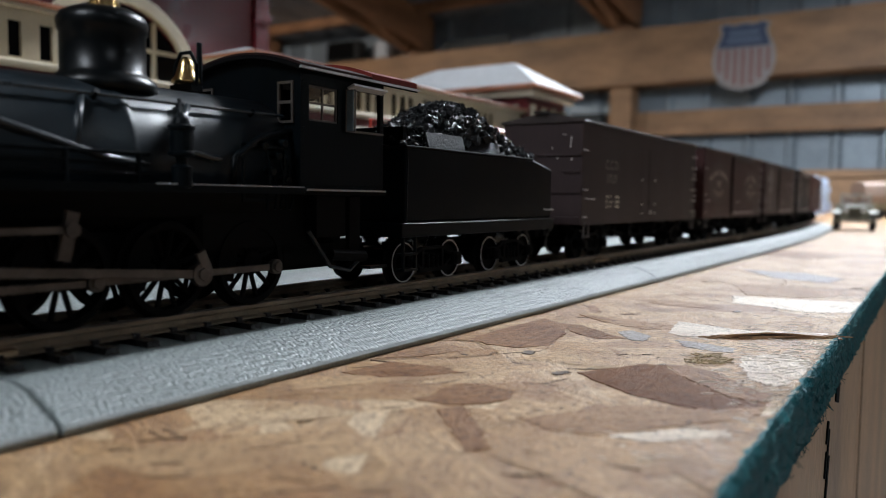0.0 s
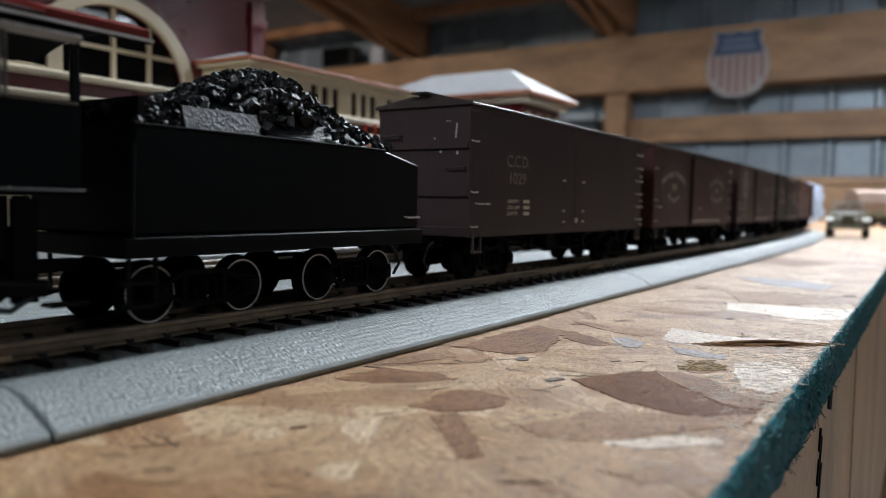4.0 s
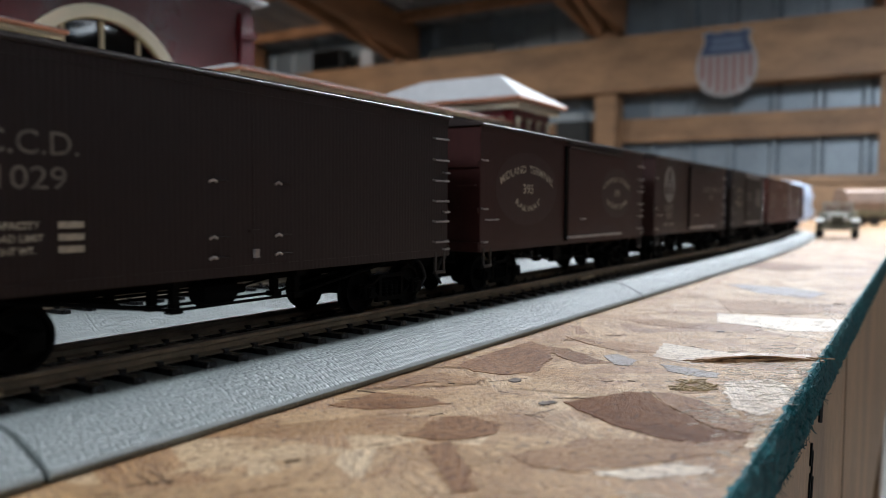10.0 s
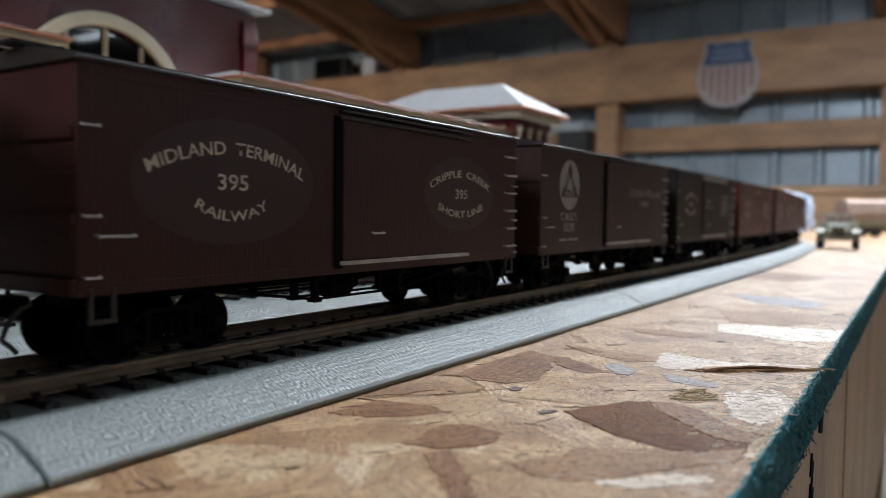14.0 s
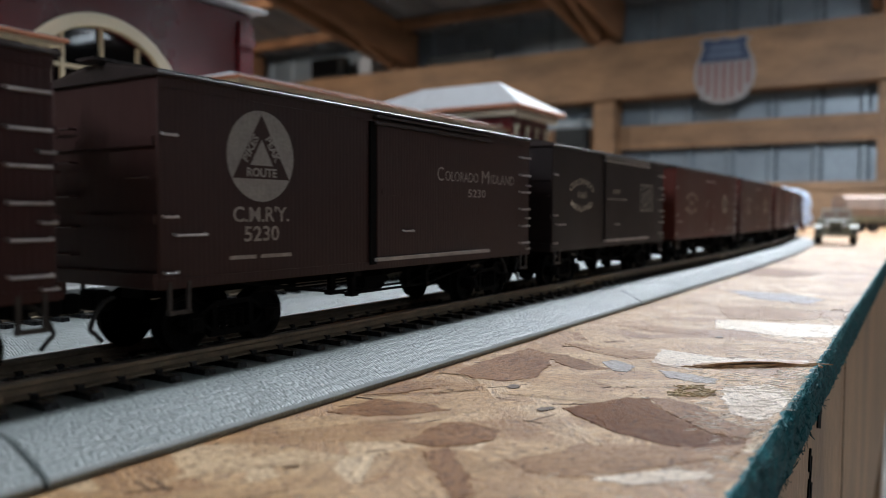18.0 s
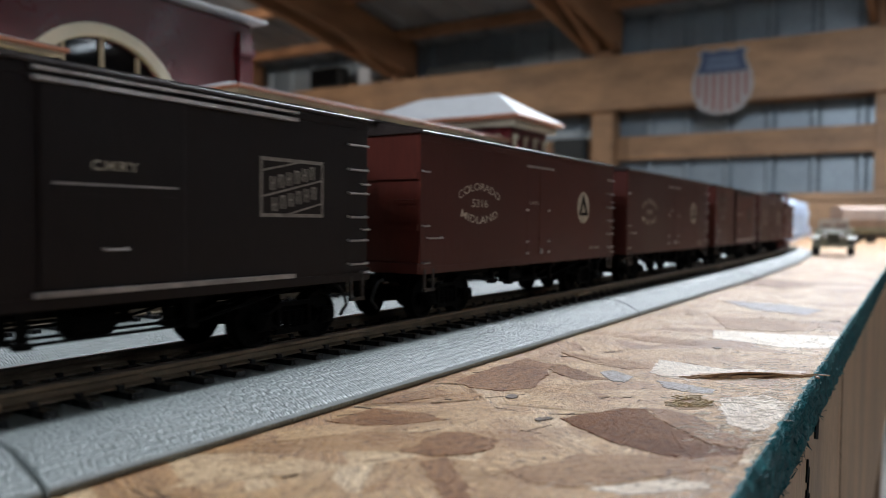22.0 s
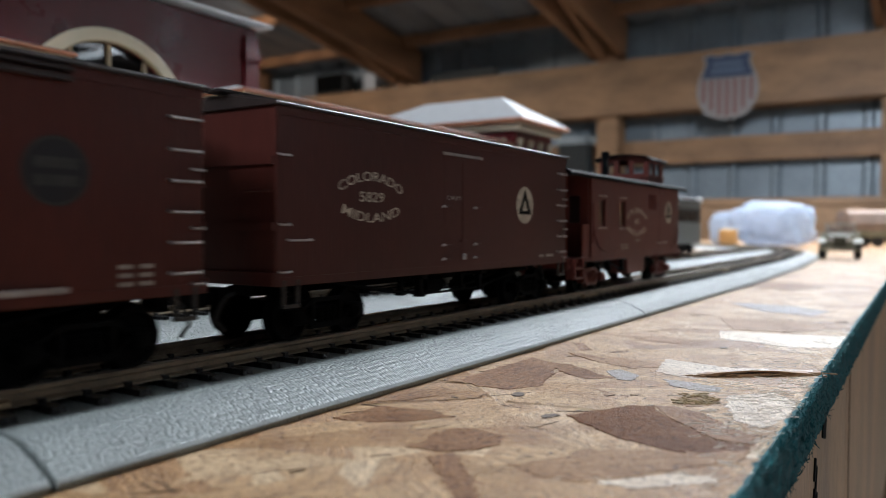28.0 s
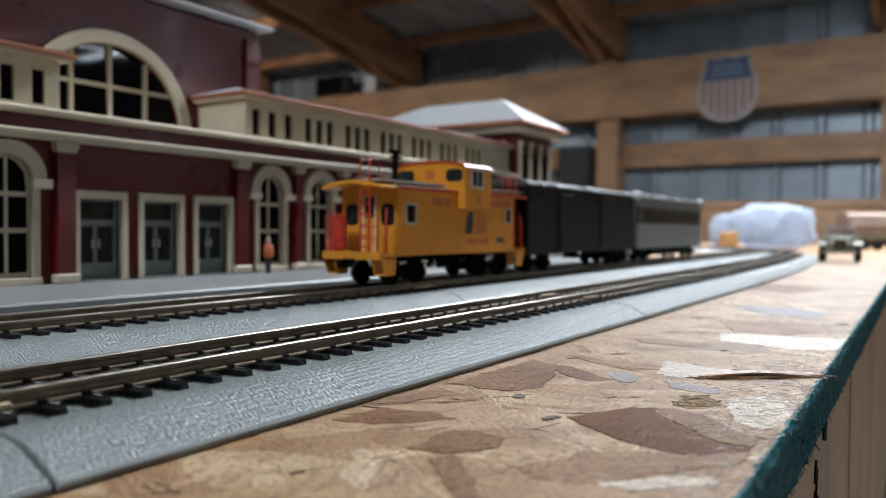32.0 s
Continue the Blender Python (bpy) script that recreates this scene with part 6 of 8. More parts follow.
def locomotive():
    """Consolidation-type steam engine; x = 0 at the cab's rear edge, the front lies towards -x."""
    t = thing("steam_locomotive", "black model steam locomotive with brass bell and dark red cab roof", "locomotive", "steam engine of the moving train")
    blk, boil = M["black"], M["boiler"]
    # boiler
    bz = 27.4
    part("boiler", lathe(bm_new(), (-26, 0, bz), (-1, 0, 0), [(0, 13.2), (20, 13.0), (34, 12.7), (34.2, 13.0), (35.6, 13.0), (35.8, 12.7), (72, 12.1), (72.2, 12.2), (73.4, 12.2), (73.6, 11.9), (96, 11.6)], n=48), boil, t, "satin graphite boiler", smooth=False)
    for p in bpy.data.objects[t.children[-1].name].data.polygons:
        p.use_smooth = len(p.vertices) == 4
    # flat black sheet round the belly paints in the shade below the running board
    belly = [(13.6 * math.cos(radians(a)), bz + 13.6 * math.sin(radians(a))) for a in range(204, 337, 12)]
    part("boiler_cleading", sweep(bm_new(), belly + [(y * 0.97, bz + (z - bz) * 0.97) for y, z in belly[::-1]], -121, -26.4), M["deep"], t, "black band for the shade under the boiler")
    part("smokebox", lathe(bm_new(), (-122, 0, bz), (-1, 0, 0), [(0, 12.1), (22, 12.1), (22.4, 11.4), (23, 8), (24.6, 6), (25, 1)], n=40), blk, t)
    part("chimney", lathe(bm_new(), (-134, 0, bz + 10), (0, 0, 1), [(0, 6), (2.5, 4.2), (14, 4.6), (14.4, 5.4), (16.4, 5.4), (16.4, 3.6)], n=28), blk, t)
    part("headlight", cyl(bm_new(), (-147, 0, bz + 14), (-139, 0, bz + 14), 3.6, n=20), blk, t)
    dome = [(0, 8.9), (1.6, 8.8), (2.6, 7.7), (3.4, 6.9), (9.8, 6.9), (10.3, 7.2), (11.8, 7.4), (13.0, 6.8), (13.9, 5.2), (14.2, 2.5)]
    part("steam_dome", lathe(bm_new(), (-58, 0, bz + 10.8), (0, 0, 1), dome, n=36), M["gloss"], t, "tall glossy black dome", smooth=True)
    for dy in (-1.9, 1.9):
        part("safety_valve", lathe(bm_new(), (-58, dy, bz + 24.8), (0, 0, 1), [(0, 1.5), (1.2, 1.5), (1.4, 1.1), (4, 1.1), (4.2, 1.4), (5, 1.4), (5.6, 0.6)], n=14), M["brass"], t, "brass safety valve", smooth=False)
    part("sand_dome", lathe(bm_new(), (-96, 0, bz + 10), (0, 0, 1), [(0, 7.4), (2, 7), (3, 6.2), (11, 6.2), (13, 5), (14, 2)], n=32), M["gloss"], t, smooth=True)
    bell = [(0, 0.3), (0.1, 2.75), (0.6, 2.6), (1.6, 1.9), (3.0, 1.45), (4.2, 1.2), (5.0, 0.5)]
    part("bell", lathe(bm_new(), (-41, 0, bz + 14.6), (0, 0, 1), bell, n=24), M["brass"], t, "polished brass bell", smooth=True)
    bm = box(bm_new(), -42.2, -39.8, -3.2, 3.2, bz + 13, bz + 14.4)
    tube(bm, [(-41, -3, bz + 14), (-41, -3.2, bz + 18), (-41, -1.4, bz + 20.4), (-41, 1.4, bz + 20.4), (-41, 3.2, bz + 18), (-41, 3, bz + 14)], 0.4, n=6)
    part("bell_yoke", bm, blk, t)
    part("whistle", cyl(bm_new(), (-37, 1, bz + 12), (-37, 1, bz + 23), 0.55, n=8), blk, t)
    # boiler bands, pipes and fittings on the aisle side
    for s in (-1, 1):
        pts = [(-26, s * 10.6, bz + 9.4), (-60, s * 10.2, bz + 9.2), (-118, s * 9.6, bz + 8.8)]
        part("handrail", tube(bm_new(), pts, 0.3, n=6), M["pipe"], t)
        for x in (-34, -50, -66, -84, -104):
            part("handrail_post", cyl(bm_new(), (x, s * 8.4, bz + 8.2), (x, s * 10.7, bz + 9.6), 0.55, n=6), blk, t)
        pts = [(-49, s * 10.6, bz + 9.0), (-51.5, s * 12.6, bz + 6.4), (-52, s * 14.0, bz + 1), (-46, s * 14.3, bz), (-45, s * 14.4, bz)]
        part("sand_pipe", tube(bm_new(), pts, 0.6, n=8), M["pipe"], t, smooth=True)
        pts = [(-68, s * 9.5, bz + 9.2), (-70, s * 12.0, bz + 5), (-71, s * 13.0, bz)]
        part("sand_pipe", tube(bm_new(), pts, 0.6, n=8), M["pipe"], t, smooth=True)
        part("feed_pipe", tube(bm_new(), [(-98, s * 9.6, bz + 8.4), (-86, s * 12.3, bz + 4.6), (-67, s * 13.3, bz - 0.6), (-60, s * 13.4, bz - 1.6)], 0.65, n=8), M["pipe"], t, smooth=True)
        part("feed_pipe", tube(bm_new(), [(-26, s * 12.6, bz + 6.5), (-36, s * 14.2, bz + 4.2), (-42, s * 14.6, bz + 0.4), (-42.6, s * 14.8, bz - 5)], 0.7, n=8), blk, t, smooth=True)
        for k, (x, z) in enumerate(((-30, 4), (-31.5, 1.5), (-33, -1.5), (-29, -3), (-35, 3.2))):
            part("valve", cyl(bm_new(), (x, s * 13.0, bz + z), (x, s * 15.2, bz + z - 0.4), 0.75, n=8), blk, t)
            part("valve_pipe", tube(bm_new(), [(x, s * 14.8, bz + z), (x + 1.2, s * 15.0, bz + z - 4), (x + 0.4, s * 15.0, bz - 9)], 0.25, n=5), blk, t)
        part("washout_panel", plate(bm_new(), rect(-39.5, -28.5, bz - 7.5, bz + 3.2), [rect(-38.9, -29.1, bz - 6.9, bz + 2.6)], *sorted((s * 13.5, s * 13.9))), blk, t)
        # running board
        y0, y1 = sorted((s * 9.5, s * 16.6))
        part("running_board", box(bm_new(), -128, -25.5, y0, y1, bz - 5.6, bz - 4.7), blk, t, bevel=0.12)
        part("worn_edge", box(bm_new(), -60, -26.6, *sorted((s * 16.7, s * 16.85)), bz - 4.75, bz - 4.5), M["bright"], t, "worn bright edge")
        part("board_edge", box(bm_new(), -128, -26.3, *sorted((s * 16.2, s * 16.7)), bz - 6.0, bz - 4.6), blk, t)
        for x in (-62, -74, -90, -108):
            part("pipe_stand", cyl(bm_new(), (x, s * 15.2, bz - 4.7), (x, s * 15.2, bz + 0.2), 0.45, n=6), blk, t)
        for z in (-3.2, -1.6, 0.0):
            part("cooling_pipe", cyl(bm_new(), (-110, s * 15.2, bz + z), (-60, s * 15.2, bz + z), 0.35, n=6), blk, t)
    # air pump
    bm = lathe(bm_new(), (-54.5, -16.0, bz - 5.4), (0, 0, 1), [(0, 1.3), (0.4, 1.7), (3.6, 1.7), (4.0, 0.9), (5.2, 0.9), (5.5, 2.2), (6.0, 2.2), (6.2, 1.9), (9.6, 1.9), (9.8, 2.2), (10.3, 2.2), (10.6, 1.4), (11.6, 1.2), (12.4, 0.6)], n=20)
    cyl(bm, (-54.5, -16, bz + 6.6), (-54.0, -15.2, bz + 8.6), 0.55, n=8)
    tube(bm, [(-53.8, -15.2, bz + 8.2), (-53.0, -13.6, bz + 9.4), (-51.6, -12.0, bz + 9.6)], 0.4, n=6)
    part("air_pump", bm, blk, t, "black upright air pump", smooth=False)
    # cab
    cz0, cz1 = 22.6, 46.4
    C0 = -26.2
    for s in (-1, 1):
        holes = [rect(C0 + 2.4, C0 + 11.0, 36.0, 43.0), rect(C0 + 14.4, -1.2, 35.2, 43.6)]
        wall = part("cab_side", plate(bm_new(), rect(C0, 0, cz0, cz1), holes, *sorted((s * HALF, s * (HALF - 0.9)))), blk, t)
        y = s * (HALF - 0.5)
        bm = plate(bm_new(), rect(C0 + 2.2, C0 + 11.2, 35.8, 43.2), [rect(C0 + 2.8, C0 + 6.5, 36.4, 39.4), rect(C0 + 6.9, C0 + 10.6, 36.4, 39.4), rect(C0 + 2.8, C0 + 6.5, 39.8, 42.6), rect(C0 + 6.9, C0 + 10.6, 39.8, 42.6)], y - 0.2, y + 0.2)
        sash = part("window_sash", bm, M["steel"], wall)
        for xa in (C0 + 2.8, C0 + 6.9):
            for za in (36.4, 39.8):
                part("pane", box(bm_new(), xa, xa + 3.7, y - 0.06, y + 0.06, za, za + 3), M["clear"], sash)
        part("wind_deflector", box(bm_new(), C0 + 13.6, C0 + 14.0, *sorted((s * HALF, s * (HALF + 1.8))), 34.8, 43.2), M["blueglass"], wall, "cloudy wind deflector")
        part("deflector_frame", plate(bm_new(), rect(-0.2, 2.0, 34.6, 43.4), [rect(0.1, 1.7, 34.9, 43.1)], -0.25, 0.25), M["steel"], wall,
             at=Matrix.Translation(((C0 + 13.7) * MM, s * HALF * MM, 0)) @ Matrix.Rotation(s * math.radians(62), 4, "Z"))
        part("arm_rest", box(bm_new(), C0 + 14, -0.8, *sorted((s * HALF, s * (HALF + 0.7))), 34.6, 35.0), M["steel"], wall)
        part("awning", box(bm_new(), C0 + 14, -0.8, *sorted((s * HALF, s * (HALF + 1.9))), 43.8, 44.3, turn=Matrix.Rotation(s * 0.35, 4, "X")), M["awning"], wall, "bright tin window awning")
        bm = bm_new()
        for z in np.arange(cz0 + 1, cz1, 1.25):
            for x in (C0 + 0.7, -0.6):
                box(bm, x - 0.16, x + 0.16, *sorted((s * HALF, s * (HALF + 0.14))), z - 0.16, z + 0.16)
        for x in np.arange(C0 + 1, -0.5, 1.25):
            box(bm, x - 0.16, x + 0.16, *sorted((s * HALF, s * (HALF + 0.14))), cz0 + 0.4, cz0 + 0.72)
        tagged(part("riveting", bm, blk, t), kind="stuff")
        part("cab_sill", box(bm_new(), C0 - 0.3, 0.3, *sorted((s * HALF, s * (HALF + 0.6))), cz0 - 0.5, cz0 - 0.1), M["bright"], t, "worn bright cab sill")
    n = 14
    arc = [(HALF * (2 * k / n - 1), cz1 + 2.6 * (1 - (2 * k / n - 1) ** 2)) for k in range(n + 1)]
    bm = plate(bm_new(), [(-HALF, cz0), (HALF, cz0), (HALF, cz1)] + arc[::-1][1:-1] + [(-HALF, cz1)], [rect(-13.6, -9.8, 35.6, 43.4), rect(9.8, 13.6, 35.6, 43.4)], 0, 0.8)
    bm.transform(Matrix.Translation((C0 + 0.8, 0, 0)) @ Matrix.Rotation(math.pi / 2, 4, "Z"))
    part("cab_front", bm, blk, t)
    for y in (-11.7, 11.7):
        bm = plate(bm_new(), rect(-2.1, 2.1, 35.4, 43.6), [rect(-1.6, 1.6, 35.9, 39.2), rect(-1.6, 1.6, 39.8, 43.1)], 0, 0.4)
        bm.transform(Matrix.Translation((C0 - 0.1, y, 0)) @ Matrix.Rotation(math.pi / 2, 4, "Z"))
        part("front_window_frame", bm, M["steel"], t, "bright front window frame")
    top = [((HALF + 1.7) * (2 * k / n - 1), cz1 - 0.2 + 3.2 * (1 - (2 * k / n - 1) ** 2)) for k in range(n + 1)]
    low = [(y * 0.97, z - 0.8) for y, z in top[::-1]]
    part("cab_roof", sweep(bm_new(), top + low, C0 - 1.8, 11.2), M["deep"], t, "black arched cab roof")
    part("roof_sheet", sweep(bm_new(), [(y, z + 0.05) for y, z in top] + [(y, z + 0.45) for y, z in top[::-1]], C0 - 1.6, -6), M["brownroof"], t, "dark brown front roof sheet")
    part("roof_sheet", sweep(bm_new(), [(y * 0.98, z + 0.05) for y, z in top] + [(y * 0.98, z + 1.3) for y, z in top[::-1]], -5.9, 10.8), M["redroof"], t, "raised dark red rear roof sheet")
    part("roof_hatch", box(bm_new(), -8, -4, -3.5, 3.5, cz1 + 2.6, cz1 + 4.0), M["deep"], t, bevel=0.4)
    part("eave_strip", box(bm_new(), C0 - 1.8, 11.2, -HALF - 2.0, -HALF - 1.6, cz1 - 0.75, cz1 - 0.3), M["awning"], t, "bare bright eave strip")
    part("backhead", box(bm_new(), C0 + 1, C0 + 9, -9, 9, cz0 + 1, cz0 + 20), M["deep"], t, bevel=1)
    part("cab_floor", box(bm_new(), C0, 2, -HALF + 0.5, HALF - 0.5, cz0 - 1.2, cz0 - 0.1), M["deep"], t)
    # frame, firebox, ashpan
    part("frame", box(bm_new(), -142, -2, -4.6, 4.6, 8, 16.5), M["deep"], t)
    part("firebox", box(bm_new(), -46, -14, -9.5, 9.5, 10, 24), M["deep"], t, bevel=1)
    part("ash_pan", box(bm_new(), -24, -6, -7.5, 7.5, 5.5, 12), M["deep"], t, bevel=1.2)
    for s in (-1, 1):
        bm = box(bm_new(), -19, -10, *sorted((s * 10, s * 13)), 12.5, 21)
        box(bm, -9, -5.5, *sorted((s * 12.2, s * 13.4)), 6, 21)
        cyl(bm, (-16, s * 14, 9), (-5, s * 14, 8), 1.3, n=10)
        part("injector", bm, M["deep"], t)
        part("injector_pipe", tube(bm_new(), [(-22, s * 13.6, 14), (-16, s * 14.2, 6.4), (-10, s * 14.2, 5.2), (-4, s * 13.6, 8.5)], 0.45, n=8), M["boiler"], t)
        part("cab_step", box(bm_new(), -5, 1, *sorted((s * 13, s * 16)), 5.2, 5.8), blk, t)
        part("cylinder_block", cyl(bm_new(), (-140, s * 13, 12.4), (-124, s * 13, 12.4), 5.2, n=24), blk, t)
        for za in (13.4, 7.6):
            part("guide_bar", box(bm_new(), -120, -98, s * 13 - 0.8, s * 13 + 0.8, za, za + 1.2), M["steel"], t)
        part("valve_gear_hanger", cyl(box(bm_new(), -74.2, -72.2, s * 14 - 0.45, s * 14 + 0.45, 11.0, 18.4, turn=Matrix.Rotation(0.22, 4, "Y")), (-72.8, s * 14 - 1, 15.6), (-72.8, s * 14 + 1, 15.6), 1.2, n=12), M["steel"], t)
        part("radius_bar", box(bm_new(), -112, -73, s * 14 - 0.4, s * 14 + 0.4, 15.1, 16.1), M["steel"], t)
    for s in (-1, 1):
        part("pilot_beam", box(bm_new(), -152, -148, -15 if s < 0 else 0, 0 if s < 0 else 15, 8.5, 13), blk, t)
    for k in range(9):
        part("pilot_bar", cyl(bm_new(), (-150, -11 + 2.75 * k, 9), (-160, (-11 + 2.75 * k) * 0.25, 2.2), 0.5, n=6), blk, t)
    # driving wheels: spoked, turning
    R = 8.1
    drivers = []
    for x in (-33.5, -52.5, -71.5, -90.5):
        bm = bm_new()
        cyl(bm, (0, -9, 0), (0, 9, 0), 1.5, n=10)
        ob = part("driving_wheelset", bm, M["deep"], t, "black spoked driving wheels")
        for s in (-1, 1):
            bm = bm_new()
            prof = [(0, R + 0.7), (0.5, R + 0.7), (0.7, R), (2.5, R), (2.5, R - 1.1), (0, R - 1.2)]
            n = 36
            rings = [[bm.verts.new((r * math.cos(2 * math.pi * k / n), s * (7.3 + h), r * math.sin(2 * math.pi * k / n))) for k in range(n)] for h, r in prof]
            for a, b in zip(rings, rings[1:] + rings[:1]):
                for k in range(n):
                    bm.faces.new((a[k], a[(k + 1) % n], b[(k + 1) % n], b[k]))
            part("wheel_rim", bm, M["deep"], ob)
            for k in range(12):
                a = 2 * math.pi * k / 12
                part("spoke", tube(bm_new(), [(1.5 * math.cos(a), s * 8.6, 1.5 * math.sin(a)), ((R - 1.0) * math.cos(a), s * 8.6, (R - 1.0) * math.sin(a))], 0.5, n=5), M["deep"], ob)
            part("hub", lathe(bm_new(), (0, s * 7.4, 0), (0, s, 0), [(0, 2.3), (2.6, 2.2), (2.8, 1.2)], n=14), M["deep"], ob)
            part("counterweight", box(bm_new(), -R + 1.4, -3.6, *sorted((s * 7.8, s * 9.4)), -4.4, 4.4), M["deep"], ob)
            part("crank_pin", cyl(bm_new(), (3.9, s * 8, 0), (3.9, s * 12.6, 0), 1.0, n=10), M["deep"], ob)
        ob.matrix_basis = pose(x * MM, 0, R * MM) @ Matrix.Rotation(CRANK, 4, "Y")
        drivers.append(ob)
        SPIN.append((ob, x, R))
    ob = part("pilot_wheelset", lathe(lathe(bm_new(), (0, -7.3, 0), (0, -1, 0), [(0, 5), (2.4, 5), (2.4, 1)], n=24), (0, 7.3, 0), (0, 1, 0), [(0, 5), (2.4, 5), (2.4, 1)], n=24), M["deep"], t)
    ob.matrix_basis = pose(-126 * MM, 0, 4.9 * MM)
    SPIN.append((ob, -126, 4.9))
    # coupling rods: they swing round with the crank pins
    rods, swing = [], []
    for s in (-1, 1):
        bm = bm_new()
        xs = (-33.5, -52.5, -71.5, -90.5)
        for a, b in zip(xs[:-1], xs[1:]):
            box(bm, b + 1.6, a - 1.6, *sorted((s * 11.6, s * 12.4)), -0.62, 0.62)
        for x in xs:
            cyl(bm, (x, s * 11.4, 0), (x, s * 12.7, 0), 1.5, n=14)
            cyl(bm, (x, s * 12.7, 0), (x, s * 13.2, 0), 1.1, n=6)
        ob = part("coupling_rod", bm, M["steel"], t, "dull steel coupling rod", bevel=0.12)
        rods.append((ob, R))
        bm = bm_new()
        box(bm, -66, -1.6, *sorted((s * 13.2, s * 13.9)), -0.75, 0.75)
        cyl(bm, (0, s * 13.0, 0), (0, s * 14.2, 0), 2.1, n=16)
        cyl(bm, (0, s * 14.2, 0), (0, s * 14.6, 0), 1.2, n=6)
        box(bm, -1.0, 1.0, *sorted((s * 13.6, s * 14.3)), 0.5, 4.2, turn=Matrix.Rotation(-0.5, 4, "Y"))
        cyl(bm, (-66, s * 12.8, 0), (-66, s * 14.3, 0), 1.8, n=12)
        ob = part("main_rod", bm, M["steel"], t, "dull steel main rod", bevel=0.1)
        swing.append((ob, R))
    return t, rods, swing


engine, RODS, SWING = locomotive()

# ---- standing cars on the far track ----
def wide_caboose():
    car = thing("yellow_caboose", "bright yellow wide-vision caboose with red details", "caboose", "standing cars on the far track")
    Y, red = M["yellow"], M["redtrim"]
    B0, B1 = -52.5, 52.5
    z0, z1 = 13.6, 41.5
    wins = [rect(B0 + 6.0, B0 + 12.8, 27.0, 34.4), rect(B1 - 8.6, B1 - 4.0, 28.0, 34.4)]
    for s in (-1, 1):
        y0, y1 = sorted((s * HALF, s * (HALF - 1.0)))
        part("side_wall", plate(bm_new(), rect(B0, B1, z0, z1), wins, y0, y1), Y, car)
        for w in wins:
            xa, xb, za, zb = w[0][0], w[1][0], w[0][1], w[2][1]
            ya, yb = sorted((s * HALF, s * (HALF + 0.35)))
            fr = part("window_frame", plate(bm_new(), rect(xa - 0.8, xb + 0.8, za - 0.8, zb + 0.8), [rect(xa, xb, za, zb)], ya, yb), M["silver"], car, "silver window frame")
            part("pane", box(bm_new(), xa, xb, s * HALF - s * 0.6 - 0.05, s * HALF - s * 0.6 + 0.05, za, zb), M["pane"], fr)
        part("side_sill", box(bm_new(), B0, B1, *sorted((s * HALF, s * (HALF + 0.3))), z0 - 1.0, z0 + 1.2), Y, car)
    for x, s in ((B0, -1), (B1, 1)):
        bm = plate(bm_new(), rect(-HALF + 1.1, HALF - 1.1, z0, z1 + 2), [rect(-2.6, 2.6, 29, 38), rounded(-13.4, -6.2, 25.6, 35.0, 2.2), rounded(6.2, 13.4, 25.6, 35.0, 2.2)], 0, 1)
        bm.transform(Matrix.Translation((x + (1 if s < 0 else 0), 0, 0)) @ Matrix.Rotation(math.pi / 2, 4, "Z"))
        wall = part("end_wall", bm, Y if s < 0 else red, car)
        for ya, yb, za, zb in ((-13.6, -6, 25.4, 35.2), (6, 13.6, 25.4, 35.2), (-2.7, 2.7, 28.8, 38.2)):
            part("pane", box(bm_new(), x - s * 0.5 - 0.05, x - s * 0.5 + 0.05, ya, yb, za, zb), M["doorpane"], wall)
        part("door_frame", box(bm_new(), *sorted((x, x + s * 0.35)), -3.6, -3.0, z0, 39), M["whitepaint"], wall, "pale door jamb")
        part("door_frame", box(bm_new(), *sorted((x, x + s * 0.35)), 3.0, 3.6, z0, 39), M["whitepaint"], wall, "pale door jamb")
        xe = x + s * 12.2
        part("platform", box(bm_new(), min(x, xe), max(x, xe), -HALF + 0.4, HALF - 0.4, z0 - 1.6, z0 - 0.2), Y, car)
        bm = box(bm_new(), xe - 0.8, xe + 0.8, -HALF - 0.2, HALF + 0.2, z0 - 2.4, z0 + 1.0)
        part("end_sill", bm, Y, car, bevel=0.2)
        for sy in (-1, 1):
            bm = bm_new()
            yc = sy * (HALF - 2.6)
            bmx = [(xe - s * 0.4, z0 - 2), (xe - s * 10.5, z0 - 2), (xe - s * 9.6, 4.6), (xe - s * 3.2, 4.6)]
            plate(bm, bmx, [], sy * (HALF + 0.1) - 0.3, sy * (HALF + 0.1) + 0.3)
            plate(bm, bmx, [], sy * (HALF - 5.2) - 0.3, sy * (HALF - 5.2) + 0.3)
            for z in (5.0, 8.6):
                box(bm, *sorted((xe - s * 3.4, xe - s * 9.4)), *sorted((sy * (HALF + 0.1), sy * (HALF - 5.2))), z - 0.3, z + 0.3)
            part("step_box", bm, Y, car, "yellow step box")
            bm = bm_new()
            tube(bm, [(xe, sy * 14, z0), (xe, sy * 14, 30)], 0.35, n=6)
            for z in (20, 25, 30):
                tube(bm, [(xe, sy * 14, z), (xe, sy * 4, z)], 0.3, n=6)
            tube(bm, [(xe, sy * 9, z0), (xe, sy * 9, 30)], 0.3, n=6)
            part("end_railing", bm, red, car, "thin red railing")
            part("red_grab", tube(bm_new(), [(x + s * 9.0, sy * (HALF - 0.6), 14), (x + s * 7.4, sy * (HALF - 0.4), 33)], 0.5, n=6), red, car)
        bm = bm_new()
        for y in (-10.0, -5.0):
            cyl(bm, (xe + s * 0.4, y, z0), (xe + s * 0.4, y, 53), 0.4, n=6)
        for z in np.linspace(z0 + 3, 44, 7):
            cyl(bm, (xe + s * 0.4, -10.0, z), (xe + s * 0.4, -5.0, z), 0.35, n=5)
